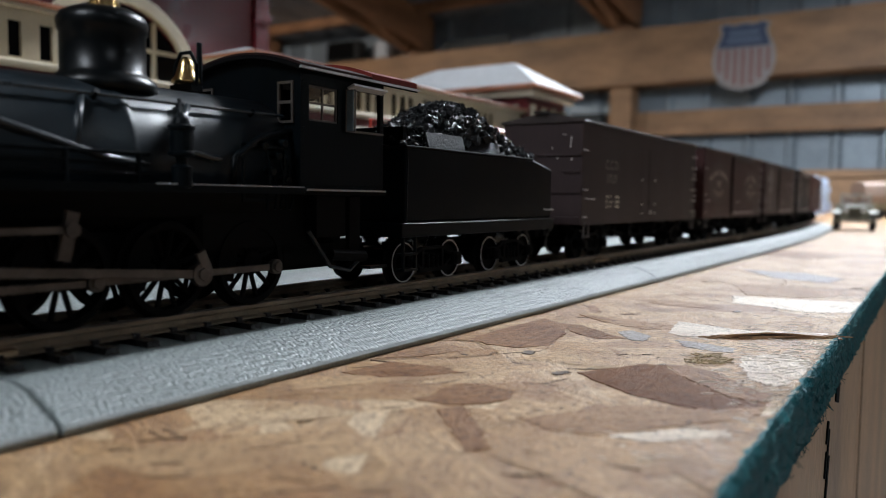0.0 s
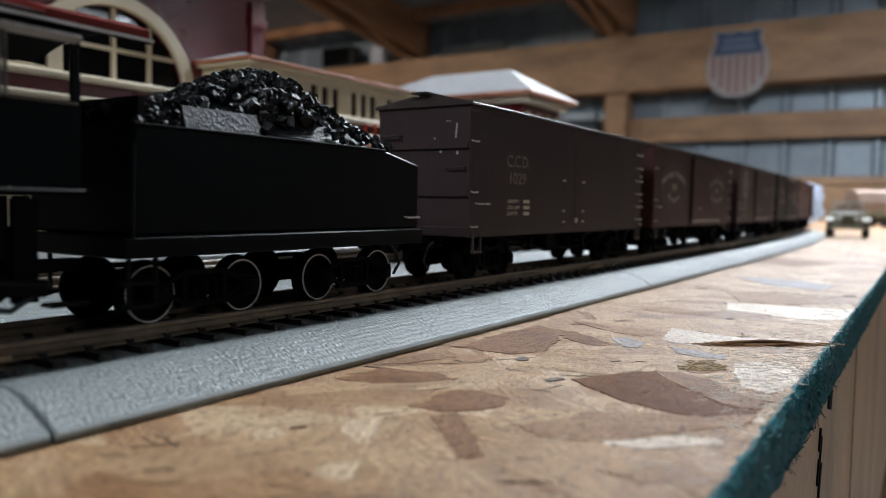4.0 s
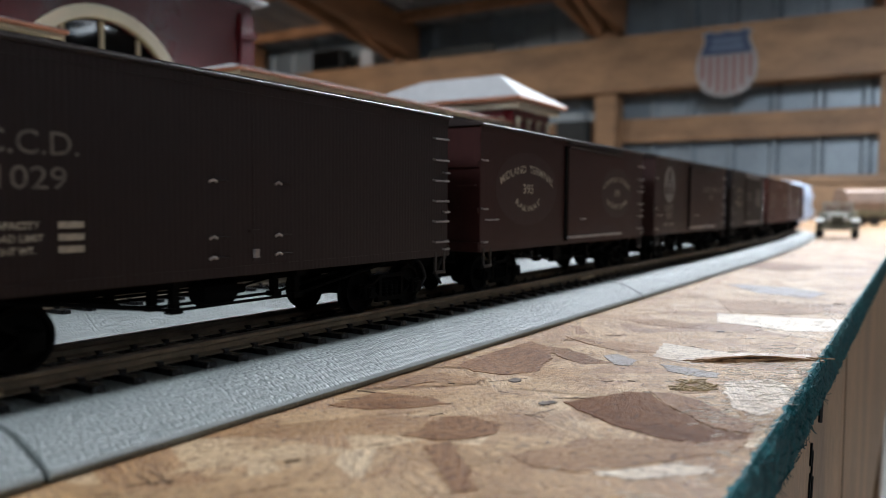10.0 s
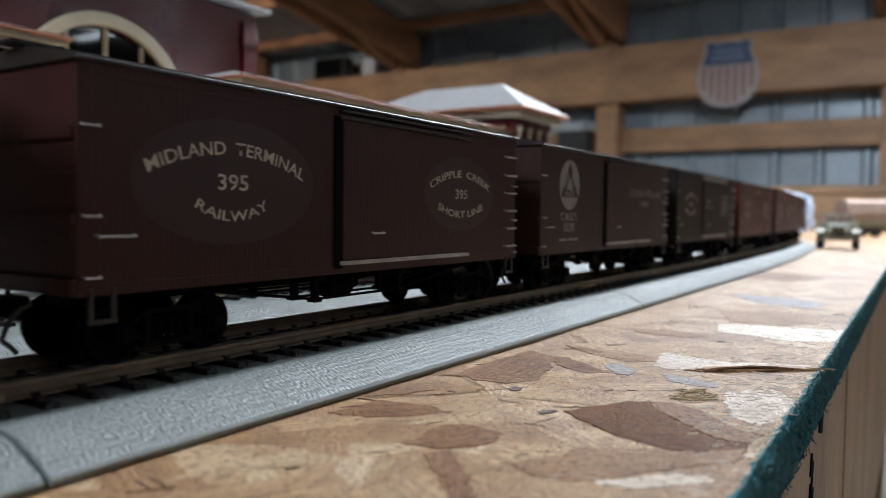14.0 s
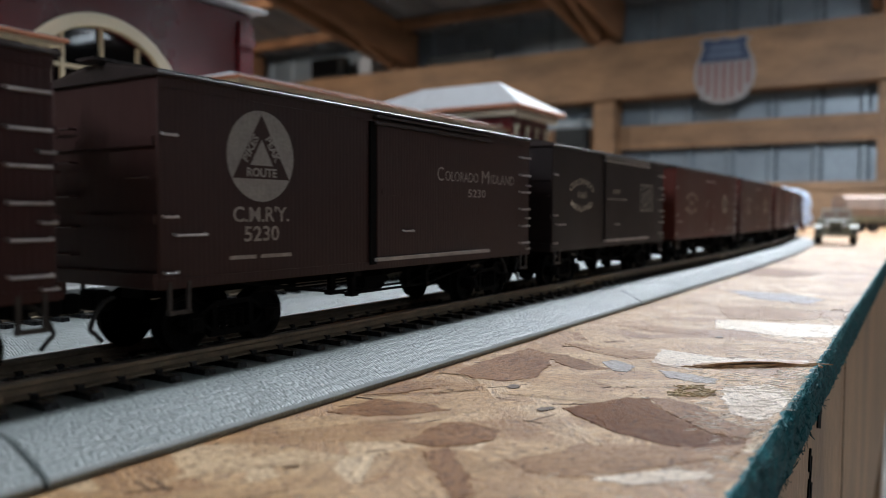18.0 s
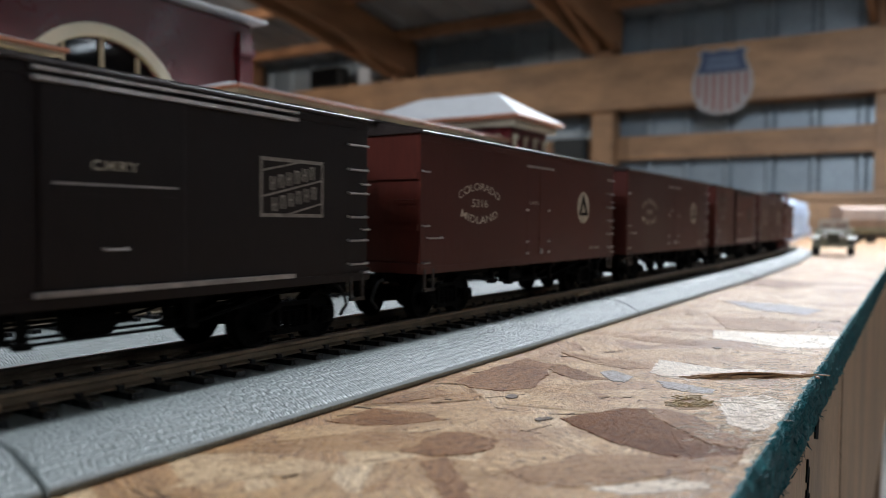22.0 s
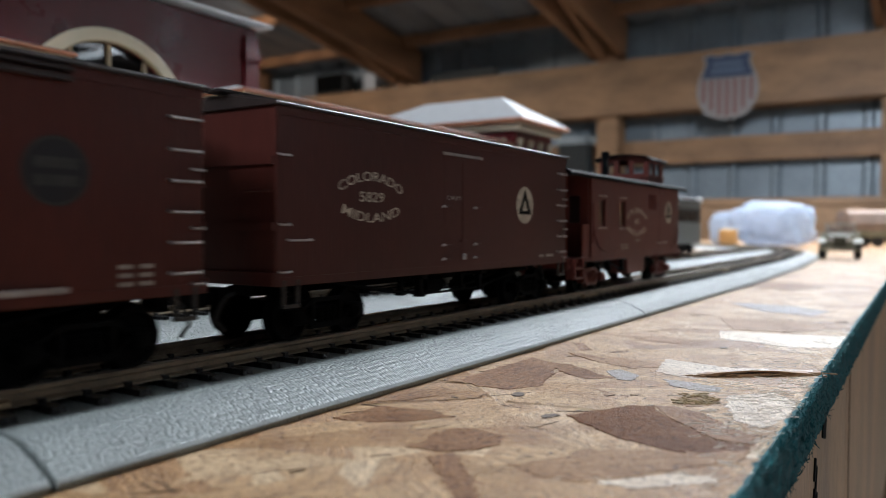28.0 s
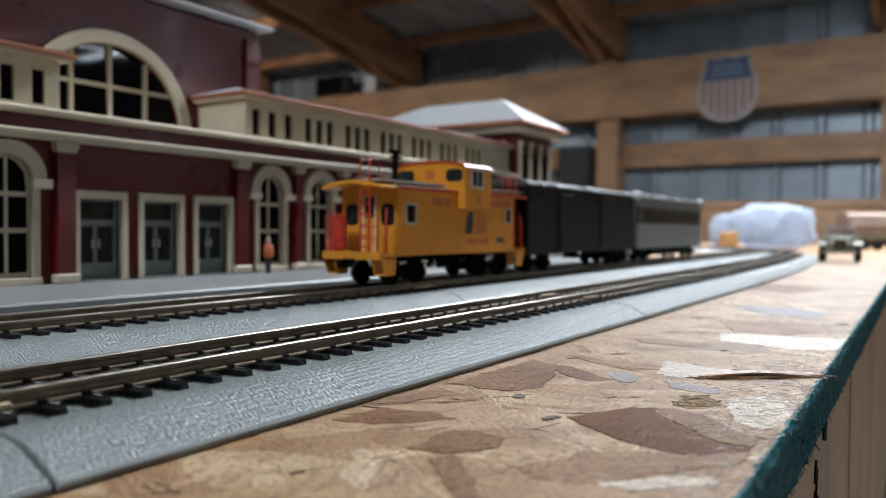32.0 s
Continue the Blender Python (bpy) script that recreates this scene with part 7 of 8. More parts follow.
        tube(bm, [(xe + s * 0.4, -10.0, 53), (xe - s * 6, -10.0, 53), (xe - s * 6, -10.0, 44)], 0.28, n=5)
        tube(bm, [(xe + s * 0.4, -5.0, 53), (xe - s * 6, -5.0, 53), (xe - s * 6, -5.0, 44)], 0.28, n=5)
        part("roof_ladder", bm, red, car, "thin red ladder")
        part("equipment_locker", box(bm_new(), *sorted((xe, xe - s * 3.4)), 4.2, 12.0, z0, 30.5), red, car, "bright red locker on the platform", bevel=2.2)
        coupler(car, xe, s, M["deep"])
    n = 8
    top = [(-(HALF + 0.9), z1 - 0.5), (-(HALF + 0.9), z1 + 0.2), (-10, z1 + 2.4), (0, z1 + 3.2), (10, z1 + 2.4), (HALF + 0.9, z1 + 0.2), (HALF + 0.9, z1 - 0.5), (0, z1 + 1.8)]
    part("roof", sweep(bm_new(), top, B0 - 13, B1 + 13), Y, car)
    for xa, xb in ((B0 - 12, B0 + 40), (B0 + 74, B1 + 12)):
        part("roof_walk", box(bm_new(), xa, xb, -14, -3, z1 + 2.6, z1 + 3.4), M["silver"], car, "silver roof walk")
    for k in range(7):
        part("walk_slat", box(bm_new(), B0 - 2 + 6.4 * k, B0 + 2.6 + 6.4 * k, -HALF - 1.0, -HALF + 3.2, z1 + 0.6, z1 + 1.3), M["silver"], car)
    for xa, xb in ((B0, B0 + 46), (B0 + 71.4, B1 + 12)):
        part("roof_edge", box(bm_new(), xa, xb, -HALF - 1.1, -HALF - 0.8, z1 - 0.6, z1 + 0.7), red, car)
    # wide cupola: one box over the whole width, oval windows in both ends
    c0, c1, cw = B0 + 46.5, B0 + 71.0, HALF + 5.0
    n = 10
    crown = [(-(cw + 0.7) * math.cos(math.pi * k / n), 53.6 + 3.4 * math.sin(math.pi * k / n)) for k in range(n + 1)]
    cup = part("cupola", box(bm_new(), c0 + 0.9, c1 - 0.9, -cw + 0.9, cw - 0.9, 34.4, 36.0), Y, car)
    for s in (-1, 1):
        y = s * cw
        hole = rect(c0 + 6.0, c0 + 15.8, 44.6, 52.2)
        side = part("cupola_side", plate(bm_new(), rect(c0, c1, 34.2, 54.4), [hole], *sorted((y, y - s * 0.9))), Y, cup, bevel=0.1)
        fr = part("cupola_window", plate(bm_new(), rect(c0 + 5.0, c0 + 16.8, 43.6, 53.0), [rect(c0 + 6.2, c0 + 15.6, 44.8, 52.0)], *sorted((y, y + s * 0.5))), M["silver"], side, "silver framed window")
        part("mullion", box(bm_new(), c0 + 10.6, c0 + 11.2, *sorted((y, y + s * 0.4)), 44.8, 52.0), M["silver"], side)
        part("pane", box(bm_new(), c0 + 6, c0 + 16, y - s * 0.5 - 0.05, y - s * 0.5 + 0.05, 44.4, 52.4), M["doorpane"], side)
    for x, d in ((c0, 1), (c1 - 0.9, -1)):
        ovals = [rounded(-18.8, -9.0, 46.8, 52.8, 2.4), rounded(9.0, 18.8, 46.8, 52.8, 2.4)]
        outer = [(-cw + 0.9, 34.2), (cw - 0.9, 34.2)] + [(a * 0.955, b - 0.5) for a, b in crown[::-1]]
        bm = plate(bm_new(), outer, ovals, 0, 0.9)
        bm.transform(Matrix.Translation((x + 0.9, 0, 0)) @ Matrix.Rotation(math.pi / 2, 4, "Z"))
        wall = part("cupola_end", bm, Y, cup, "yellow cupola end with two oval windows")
        for ya in (-19.2, 8.6):
            part("pane", box(bm_new(), x + 0.4, x + 0.5, ya, ya + 10.6, 46.4, 53.2), M["doorpane"], wall)
        part("letter_bar", box(bm_new(), x - 0.06 if d > 0 else x + 0.9, x if d > 0 else x + 0.96, -3.0, 2.2, 48.2, 52.4), M["pinkdecal"], wall)
    part("cupola_roof", sweep(bm_new(), crown + [(y * 0.97, z - 0.7) for y, z in crown[::-1]], c0 - 1.2, c1 + 1.2), red, cup, "red cupola roof")
    bm = cyl(bm_new(), (B0 + 12, -5, z1), (B0 + 12, -5, 58.4), 1.3, n=12)
    lathe(bm, (B0 + 12, -5, 55.0), (0, 0, 1), [(0, 1.3), (0.2, 2.9), (0.8, 2.9), (1.0, 1.2), (2.8, 1.2), (3.0, 3.1), (3.8, 3.1), (4.0, 1)], n=14)
    part("chimney", bm, M["deep"], car, "black capped chimney")
    # decals
    part("shield_decal", plate(bm_new(), [(B0 + 54.5, 22.0), (B0 + 61.5, 22.0), (B0 + 62.6, 27), (B0 + 61.8, 32.4), (B0 + 58.5, 33), (B0 + 56.0, 30)], [], TEXT_Y, TEXT_Y + 0.05), M["navy"], car, "dark blue shield decal")
    part("stripe_decal", plate(bm_new(), [(B0 + 64, 22.0), (B0 + 75, 22.4), (B0 + 75.4, 28), (B0 + 73, 31.2), (B0 + 65.5, 32)], [], TEXT_Y, TEXT_Y + 0.05), M["pinkdecal"], car, "faded red striped decal")
    for xa, xb, za in ((B0 + 26, B0 + 43, 34.8), (B0 + 78, B0 + 100, 35.4)):
        part("name_bar", box(bm_new(), xa, xb, TEXT_Y, TEXT_Y + 0.05, za, za + 3.8), M["pinkdecal"], car, "faded orange-red name bar")
    part("slogan_bar", box(bm_new(), B0 + 56, B0 + 78, TEXT_Y, TEXT_Y + 0.05, 17.2, 19.6), M["pinkdecal"], car)
    part("number_bar", box(bm_new(), B0 + 86, B0 + 94, TEXT_Y, TEXT_Y + 0.05, 17.4, 20), M["navy"], car, "dark number plate bar")
    part("cupola_bar", box(bm_new(), c0 + 11, c0 + 14, -cw - 0.1, -cw - 0.04, 36.4, 40), M["pinkdecal"], cup)
    for xa, d in ((B0 + 1, 1), (B1 - 1, -1)):
        pts = [(xa + d * (12 * (1 - math.cos(a))), -HALF - 0.4, 26 - 10.5 * math.sin(a)) for a in (math.pi / 2 * k / 6 for k in range(7))]
        part("curved_grab", tube(bm_new(), pts, 0.3, n=5), Y, car)
    underframe(car, 100, M["deep"])
    for x in (B0 + 14, B1 - 14):
        truck(car, x, M["deep"])
    return car


def baggage_car():
    car = thing("baggage_car", "black-green express boxcar with a round roof", "boxcar", "standing cars on the far track")
    G = M["darkgreen"]
    h = 87.5
    part("body", box(bm_new(), -h, h, -HALF, HALF, 10.4, 49.6), G, car, bevel=0.5)
    n = 12
    top = [(-(HALF + 0.6) * math.cos(math.pi * k / n), 49.4 + 4.2 * math.sin(math.pi * k / n)) for k in range(n + 1)]
    part("roof", sweep(bm_new(), top + [(HALF, 49.0), (-HALF, 49.0)], -h - 0.5, h + 0.5), M["coachroof"], car, "satin dark grey round roof")
    for s in (-1, 1):
        for xc in (-34, 34):
            ya, yb = sorted((s * HALF, s * (HALF + 0.7)))
            part("door", box(bm_new(), xc - 11, xc + 11, ya, yb, 12.4, 46), G, car, "sliding baggage door", bevel=0.2)
        part("letter_board", box(bm_new(), -h, h, *sorted((s * HALF, s * (HALF + 0.25))), 45.8, 47.2), G, car)
        for z in (16, 22, 28, 34, 40):
            part("ladder_rung", grab(bm_new(), -h + 2, -h + 8, z, s * HALF), M["deep"], car)
    for x in (-h, h):
        for z in np.arange(14, 47, 3.0):
            part("end_rib", box(bm_new(), x - 0.6, x + 0.6, -12, 12, z - 0.5, z + 0.5), G, car)
    underframe(car, 2 * h - 20, M["deep"])
    for x in (-h + 24, h - 24):
        truck(car, x, M["deep"], base=22)
    coupler(car, -h, -1, M["deep"])
    coupler(car, h, 1, M["deep"])
    return car


def passenger_car():
    car = thing("passenger_car", "two-tone grey passenger coach with a dark window band", "coach", "standing cars on the far track")
    h = 91
    G, Dk = M["greycar"], M["greydark"]
    wins = [rect(-h + 16 + 13.2 * k, -h + 25 + 13.2 * k, 31, 40) for k in range(12)]
    for s in (-1, 1):
        y0, y1 = sorted((s * HALF, s * (HALF - 1)))
        part("side_wall", plate(bm_new(), rect(-h, h, 10.4, 29.4), [], y0, y1), G, car)
        band = part("window_band", plate(bm_new(), rect(-h, h, 29.4, 42.6), wins, y0, y1), Dk, car, "dark grey window band")
        part("letter_board", plate(bm_new(), rect(-h, h, 42.6, 49.4), [], y0, y1), G, car)
        for w in wins:
            part("pane", box(bm_new(), w[0][0], w[1][0], s * (HALF - 0.6) - 0.05, s * (HALF - 0.6) + 0.05, 31, 40), M["pane"], band)
    for s in (-1, 1):
        part("end_wall", box(bm_new(), *sorted((s * h, s * (h - 1))), -HALF + 1, HALF - 1, 10.4, 49.4), G, car)
        part("vestibule_bellows", box(bm_new(), *sorted((s * h, s * (h + 3))), -6, 6, 11, 46), M["deep"], car)
        part("marker_lamp", lathe(bm_new(), (s * h, -HALF + 1.5, 47.5), (0, 0, 1), [(0, 0.8), (0.8, 3.2), (4.0, 3.6), (6.0, 2.2), (6.6, 0.6)], n=14), M["whitepaint"], car, "white plastic bead on the roof corner", smooth=True)
    n = 12
    top = [(-(HALF + 0.5) * math.cos(math.pi * k / n), 49.2 + 5.0 * math.sin(math.pi * k / n)) for k in range(n + 1)]
    part("roof", sweep(bm_new(), top + [(HALF, 48.9), (-HALF, 48.9)], -h - 0.5, h + 0.5), M["coachroof"], car, "satin dark grey roof")
    part("skirt", box(bm_new(), -h + 40, h - 40, -HALF + 1, HALF - 1, 4.5, 10.3), M["deep"], car, bevel=0.5)
    for x in (-h + 24, h - 24):
        truck(car, x, M["deep"], base=24)
    part("diaphragm_lamp", lathe(bm_new(), (-h, -8, 6.4), (0, 0, 1), [(0, 1), (0.6, 2.6), (3.4, 2.6), (4.2, 1.0)], n=12), M["whitepaint"], car, "white bead beside the coupler", smooth=True)
    coupler(car, -h, -1, M["deep"])
    coupler(car, h, 1, M["deep"])
    return car


STILL = len(SPIN)
wide_caboose().matrix_basis = pose((209.5 + 52.5) * MM, Y2 * MM, RAIL_TOP * MM)
baggage_car().matrix_basis = pose((331 + 87.5) * MM, Y2 * MM, RAIL_TOP * MM)
passenger_car().matrix_basis = pose((516 + 91) * MM, Y2 * MM, RAIL_TOP * MM)


# ---- the station ----
slab = part("station_platform", box(bm_new(), -260, 700, 150, 470, 0.2, 9.4), M["platform"], None, bevel=0.8)
tagged(slab, "long smooth grey platform slab in front of the station", "platform", kind="structure")
station = thing("station_building", "maroon brick model station with cream trim and a great arched window", "station")
YW, ZB = 225.0, 9.5
XL, XR = -150.0, 640.0
CX = 189.3
DOORS = [(140.8, 167.1), (173.1, 198.9), (204.8, 230.7)]
ARCHES = [113.2 - 41 * k for k in range(6)] + [258.6 + 41 * k for k in range(6)]
HEAD = 69.0
holes = [rect(a + 2.2, b - 2.2, ZB + 0.4, 46.4) for a, b in DOORS] + [arch(c, 9.6, ZB + 3, HEAD - 6) for c in ARCHES]
part("front_wall", plate(bm_new(), rect(XL, 555, ZB - 0.2, 80), holes, YW, YW + 3.5), M["brick"], station, "maroon brick front wall")
part("rear_wall", box(bm_new(), XL, XR, 420, 424, ZB, 84), M["brick"], station)
part("end_wall", box(bm_new(), XL, XL + 4, YW + 4, 420, ZB, 84), M["brick"], station)
part("inner_floor", box(bm_new(), XL + 4, XR - 4, YW + 4, 419, ZB, ZB + 0.6), M["greydark"], station)
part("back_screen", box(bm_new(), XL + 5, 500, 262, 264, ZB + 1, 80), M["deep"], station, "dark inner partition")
for a, b in DOORS:
    fr = part("door_frame", plate(bm_new(), rect(a, b, ZB, 49.8), [rect(a + 2.6, b - 2.6, ZB + 0.5, 46.2)], YW - 1.6, YW + 2.5), M["cream"], station, "cream door surround", bevel=0.25)
    m = (a + b) / 2
    door = part("door", plate(bm_new(), rect(a + 2.2, b - 2.2, ZB + 0.3, 46.4), [rect(a + 4.2, m - 1.0, ZB + 8, 34), rect(m + 1.0, b - 4.2, ZB + 8, 34), rect(a + 3.6, b - 3.6, 37, 45)], YW + 4.2, YW + 5.4), M["doorgrey"], station, "grey-green glazed double door")
    part("pane", box(bm_new(), a + 3, b - 3, YW + 4.7, YW + 4.9, ZB + 6, 46), M["doorpane"], door)
    for dx in (-1.5, 1.5):
        part("door_handle", box(bm_new(), m + dx - 0.35, m + dx + 0.35, YW + 3.5, YW + 4.2, 24, 28), M["silver"], door)
    part("threshold", box(bm_new(), a, b, YW - 2.5, YW + 3, ZB - 0.1, ZB + 0.6), M["doorgrey"], station)
for c in ARCHES:
    out = arch(c, 15.4, 49.5, HEAD)
    hole = arch(c, 9.4, 49.4, HEAD - 6)
    n = 14
    ring = [(c + 15.4 * math.cos(math.pi * k / n), HEAD - 15.4 + 15.4 * math.sin(math.pi * k / n)) for k in range(n + 1)]
    ring += [(c + 9.4 * math.cos(math.pi * k / n), HEAD - 15.4 + 9.4 * math.sin(math.pi * k / n)) for k in range(n, -1, -1)]
    part("arch_trim", plate(bm_new(), ring, [], YW - 2.0, YW + 1), M["cream"], station, "cream arch moulding", bevel=0.3)
    for s in (-1, 1):
        xa, xb = sorted((c + s * 8.6, c + s * 17.6))
        part("impost", box(bm_new(), xa, xb, YW - 3.0, YW + 1, 49.4, 53.6), M["cream"], station, bevel=0.5)
        xa, xb = sorted((c + s * 9.4, c + s * 12.6))
        part("jamb_trim", box(bm_new(), xa, xb, YW - 1.2, YW + 1, ZB, 49.4), M["cream"], station)
    win = plate(bm_new(), arch(c, 9.7, ZB + 3, HEAD - 6), [rect(c - 8.6, c - 0.7, ZB + 5, 31), rect(c + 0.7, c + 8.6, ZB + 5, 31), rect(c - 8.6, c - 0.7, 33, 46), rect(c + 0.7, c + 8.6, 33, 46),
                [(c - 8.5, 48), (c - 0.7, 48), (c - 0.7, 62), (c - 4.6, 60), (c - 7.6, 56)], [(c + 0.7, 48), (c + 8.5, 48), (c + 7.6, 56), (c + 4.6, 60), (c + 0.7, 62)]], YW + 1.8, YW + 2.8)
    win = part("arched_window", win, M["cream"], station, "cream arched window sash")
    part("pane", plate(bm_new(), arch(c, 9.2, ZB + 3.4, HEAD - 6.5), [], YW + 2.2, YW + 2.4), M["pane"], win)
    part("window_sill", box(bm_new(), c - 13, c + 13, YW - 2.4, YW + 2, ZB, ZB + 3), M["cream"], station, bevel=0.3)
for c in [136.2, 235.4] + [92.7 - 41 * k for k in range(6)] + [279.1 + 41 * k for k in range(6)]:
    w = 4.2 if c in (136.2, 235.4) else 3.0
    pil = part("pilaster", box(bm_new(), c - w, c + w, YW - 3.4, YW, ZB, 70), M["brick"], station, "brick pilaster", bevel=0.2)
    part("pilaster_cap", box(box(bm_new(), c - w - 1, c + w + 1, YW - 4.6, YW, 66.8, 69.7), c - w - 0.4, c + w + 0.4, YW - 4.0, YW, 65.2, 66.9), M["cream"], pil, bevel=0.3)
    part("pilaster_base", box(bm_new(), c - w - 1.2, c + w + 1.2, YW - 4.8, YW, ZB, ZB + 4), M["cream"], pil, bevel=0.5)
prof = [(YW + 1, 69.8), (YW - 4.0, 69.8), (YW - 4.6, 71.0), (YW - 5.6, 71.2), (YW - 6.2, 72.2), (YW - 6.2, 73.2), (YW - 3.0, 74.0), (YW + 1, 74.0)]
part("lower_cornice", sweep(bm_new(), prof, XL - 4, 557), M["cream"], station, "cream cornice", bevel=0.2)
part("frieze", box(bm_new(), XL, 555, YW - 1.2, YW + 1, 74.1, 80), M["brick"], station)
prof = [(YW + 70, 80), (YW - 4, 80), (YW - 5.2, 81), (YW - 5.2, 82.4), (YW - 2.6, 83.4), (YW + 70, 83.4)]
part("roof_ledge", sweep(bm_new(), prof, XL - 4, 557), M["cream"], station, "cream roof ledge", bevel=0.2)


def clerestory(x0, x1, first, step):
    YC = 230.5
    wins, x = [], first
    if step > 0:
        wins += [rect(x0 + d, x0 + d + 6.0, 85.6, 100.2) for d in (5.0, 17.4, 30.6)]
    while min(x, x + step * 0.8) > x0 + 2 and max(x, x + step) < x1 - 2:
        wins += [rect(x + d, x + d + 5.4, 85.6, 100.2) for d in ((0, 9.8, 19.4) if step > 0 else (-6.6, -19.6, -32.4))]
        x += step
    wall = part("clerestory_wall", plate(bm_new(), rect(x0, x1, 83.3, 106), wins, YC, YC + 2.5), M["cream"], station, "cream upper wall with narrow windows")
    for w in wins:
        part("pane", box(bm_new(), w[0][0], w[1][0], YC + 1.6, YC + 1.8, 85.6, 100.2), M["pane"], wall)
        part("window_sill", box(bm_new(), w[0][0] - 1, w[1][0] + 1, YC - 0.9, YC + 0.5, 84.6, 85.6), M["cream"], wall)
    for xe in (x0, x1 - 2.4):
        part("clerestory_end", box(bm_new(), xe, xe + 2.4, YC + 2.6, 290, 83.3, 106), M["cream"], station)
    part("eave_band", box(bm_new(), x0 - 3.6, x1 + 3.6, YC - 3.6, 290, 105.2, 106.8), M["cream"], station)
    part("tile_eave", box(bm_new(), x0 - 5.6, x1 + 5.6, YC - 5.6, 292, 106.9, 108.6), M["tile"], station, "terracotta eave", bevel=0.6)
    bm = bm_new()
    a, b, c, d = x0 - 5.4, x1 + 5.4, YC - 5.4, 292
    lo = [bm.verts.new(p) for p in ((a, c, 108.7), (b, c, 108.7), (b, d, 108.7), (a, d, 108.7))]
    hi = [bm.verts.new(p) for p in ((a + 28, 262, 117.5), (b - 28, 262, 117.5))]
    for f in ((0, 1, hi[1], hi[0]), ):
        bm.faces.new((lo[0], lo[1], hi[1], hi[0]))
    bm.faces.new((lo[1], lo[2], hi[1]))
    bm.faces.new((lo[2], lo[3], hi[0], hi[1]))
    bm.faces.new((lo[3], lo[0], hi[0]))
    bm.faces.new(lo[::-1])
    part("hip_roof", bm, M["slate"], station, "pale slate hip roof")


clerestory(245, 553, 293.0, 37.3)
clerestory(-146, 138.5, 133.0, -46.0)

# great hall
YH = 270.0
n = 28
ring_in = [(CX + 42.8 * math.cos(math.pi * k / n), 85 + 42.8 * math.sin(math.pi * k / n)) for k in range(n + 1)]
ring_out = [(CX + 49.6 * math.cos(math.pi * k / n), 85 + 49.6 * math.sin(math.pi * k / n)) for k in range(n + 1)]
part("hall_wall", plate(bm_new(), rect(91, 291, 83.5, 156), [ring_in], YH, YH + 4), M["brick"], station, "maroon brick hall front")
part("great_arch", plate(bm_new(), ring_out + ring_in[::-1], [], YH - 3, YH + 1), M["cream"], station, "wide cream arch moulding", bevel=0.5)
big = part("great_window", box(bm_new(), CX - 45, CX + 45, YH + 0.8, YH + 2.2, 84, 86), M["cream"], station, "cream window bars")
for x, half in ((168.5, 37), (189.8, 42.5), (211, 36.5)):
    part("mullion", box(bm_new(), x - 1.1, x + 1.1, YH + 0.6, YH + 2.4, 85, 85 + half), M["cream"], big)
for z, w in ((106.5, 39),):
    part("transom_bar", box(bm_new(), CX - w, CX + w, YH + 0.7, YH + 2.3, z - 1.0, z + 1.0), M["cream"], big)
part("pane", plate(bm_new(), [(CX + 45.5 * math.cos(math.pi * k / n), 84.8 + 45.5 * math.sin(math.pi * k / n)) for k in range(n + 1)], [], YH + 2.5, YH + 2.8), M["pane"], big)
for x0, x1 in ((280, 291.2), (90.8, 102)):
    part("corner_pilaster", box(bm_new(), x0, x1, YH - 2.6, YH, 83.4, 150), M["brick"], station, bevel=0.3)
    part("pilaster_cap", box(bm_new(), x0 - 1, x1 + 1, YH - 3.8, YH, 136, 141), M["brick"], station, bevel=0.3)
for x0 in (91, 287):
    part("hall_side", box(bm_new(), x0, x0 + 4, YH + 4, 400, 83.5, 156), M["brick"], station)
part("hall_back", box(bm_new(), 95, 287, 396, 400, 83.5, 156), M["brick"], station)
part("hall_eave", box(bm_new(), 83, 299, YH - 8, 408, 157.2, 159.2), M["slate"], station, "pale projecting eave", bevel=0.8)
bm = bm_new()
lo = [bm.verts.new(p) for p in ((84, YH - 7, 159.5), (298, YH - 7, 159.5), (298, 407, 159.5), (84, 407, 159.5))]
hi = [bm.verts.new(p) for p in ((150, 338, 186), (232, 338, 186))]
bm.faces.new((lo[0], lo[1], hi[1], hi[0]))
bm.faces.new((lo[1], lo[2], hi[1]))
bm.faces.new((lo[2], lo[3], hi[0], hi[1]))
bm.faces.new((lo[3], lo[0], hi[0]))
part("hall_roof", bm, M["slate"], station, "pale slate hall roof")

# end pavilion
P0, P1, PY, PB = 556, 630, 225, 400
part("pavilion_wall", box(bm_new(), P0, P1, PY, PB, ZB, 120), M["brick"], station, "maroon brick end pavilion")
for k in range(4):
    x = P0 + 7 + k * 20
    col = part("column", box(bm_new(), x - 2.4, x + 2.4, PY - 2.2, PY, ZB, 112), M["cream"], station, "cream pilaster column", bevel=0.8)
    part("capital", box(bm_new(), x - 3.6, x + 3.6, PY - 3.6, PY, 109, 113), M["cream"], col, bevel=0.8)
    if k < 3:
        part("tall_window", box(bm_new(), x + 6, x + 14, PY - 0.6, PY, 60, 103), M["pane"], station)
for k in range(6):
    y = PY + 12 + k * 30
    part("side_column", box(bm_new(), P0 - 2, P0, y - 3, y + 3, 84, 113), M["cream"], station, bevel=0.8)
part("entablature", box(bm_new(), P0 - 6, P1 + 6, PY - 8, PB + 6, 120, 126), M["cream"], station, bevel=0.8)
part("pavilion_eave", box(bm_new(), P0 - 13, P1 + 13, PY - 14, PB + 13, 126.1, 129.4), M["tile"], station, "terracotta eave", bevel=0.8)
bm = bm_new()
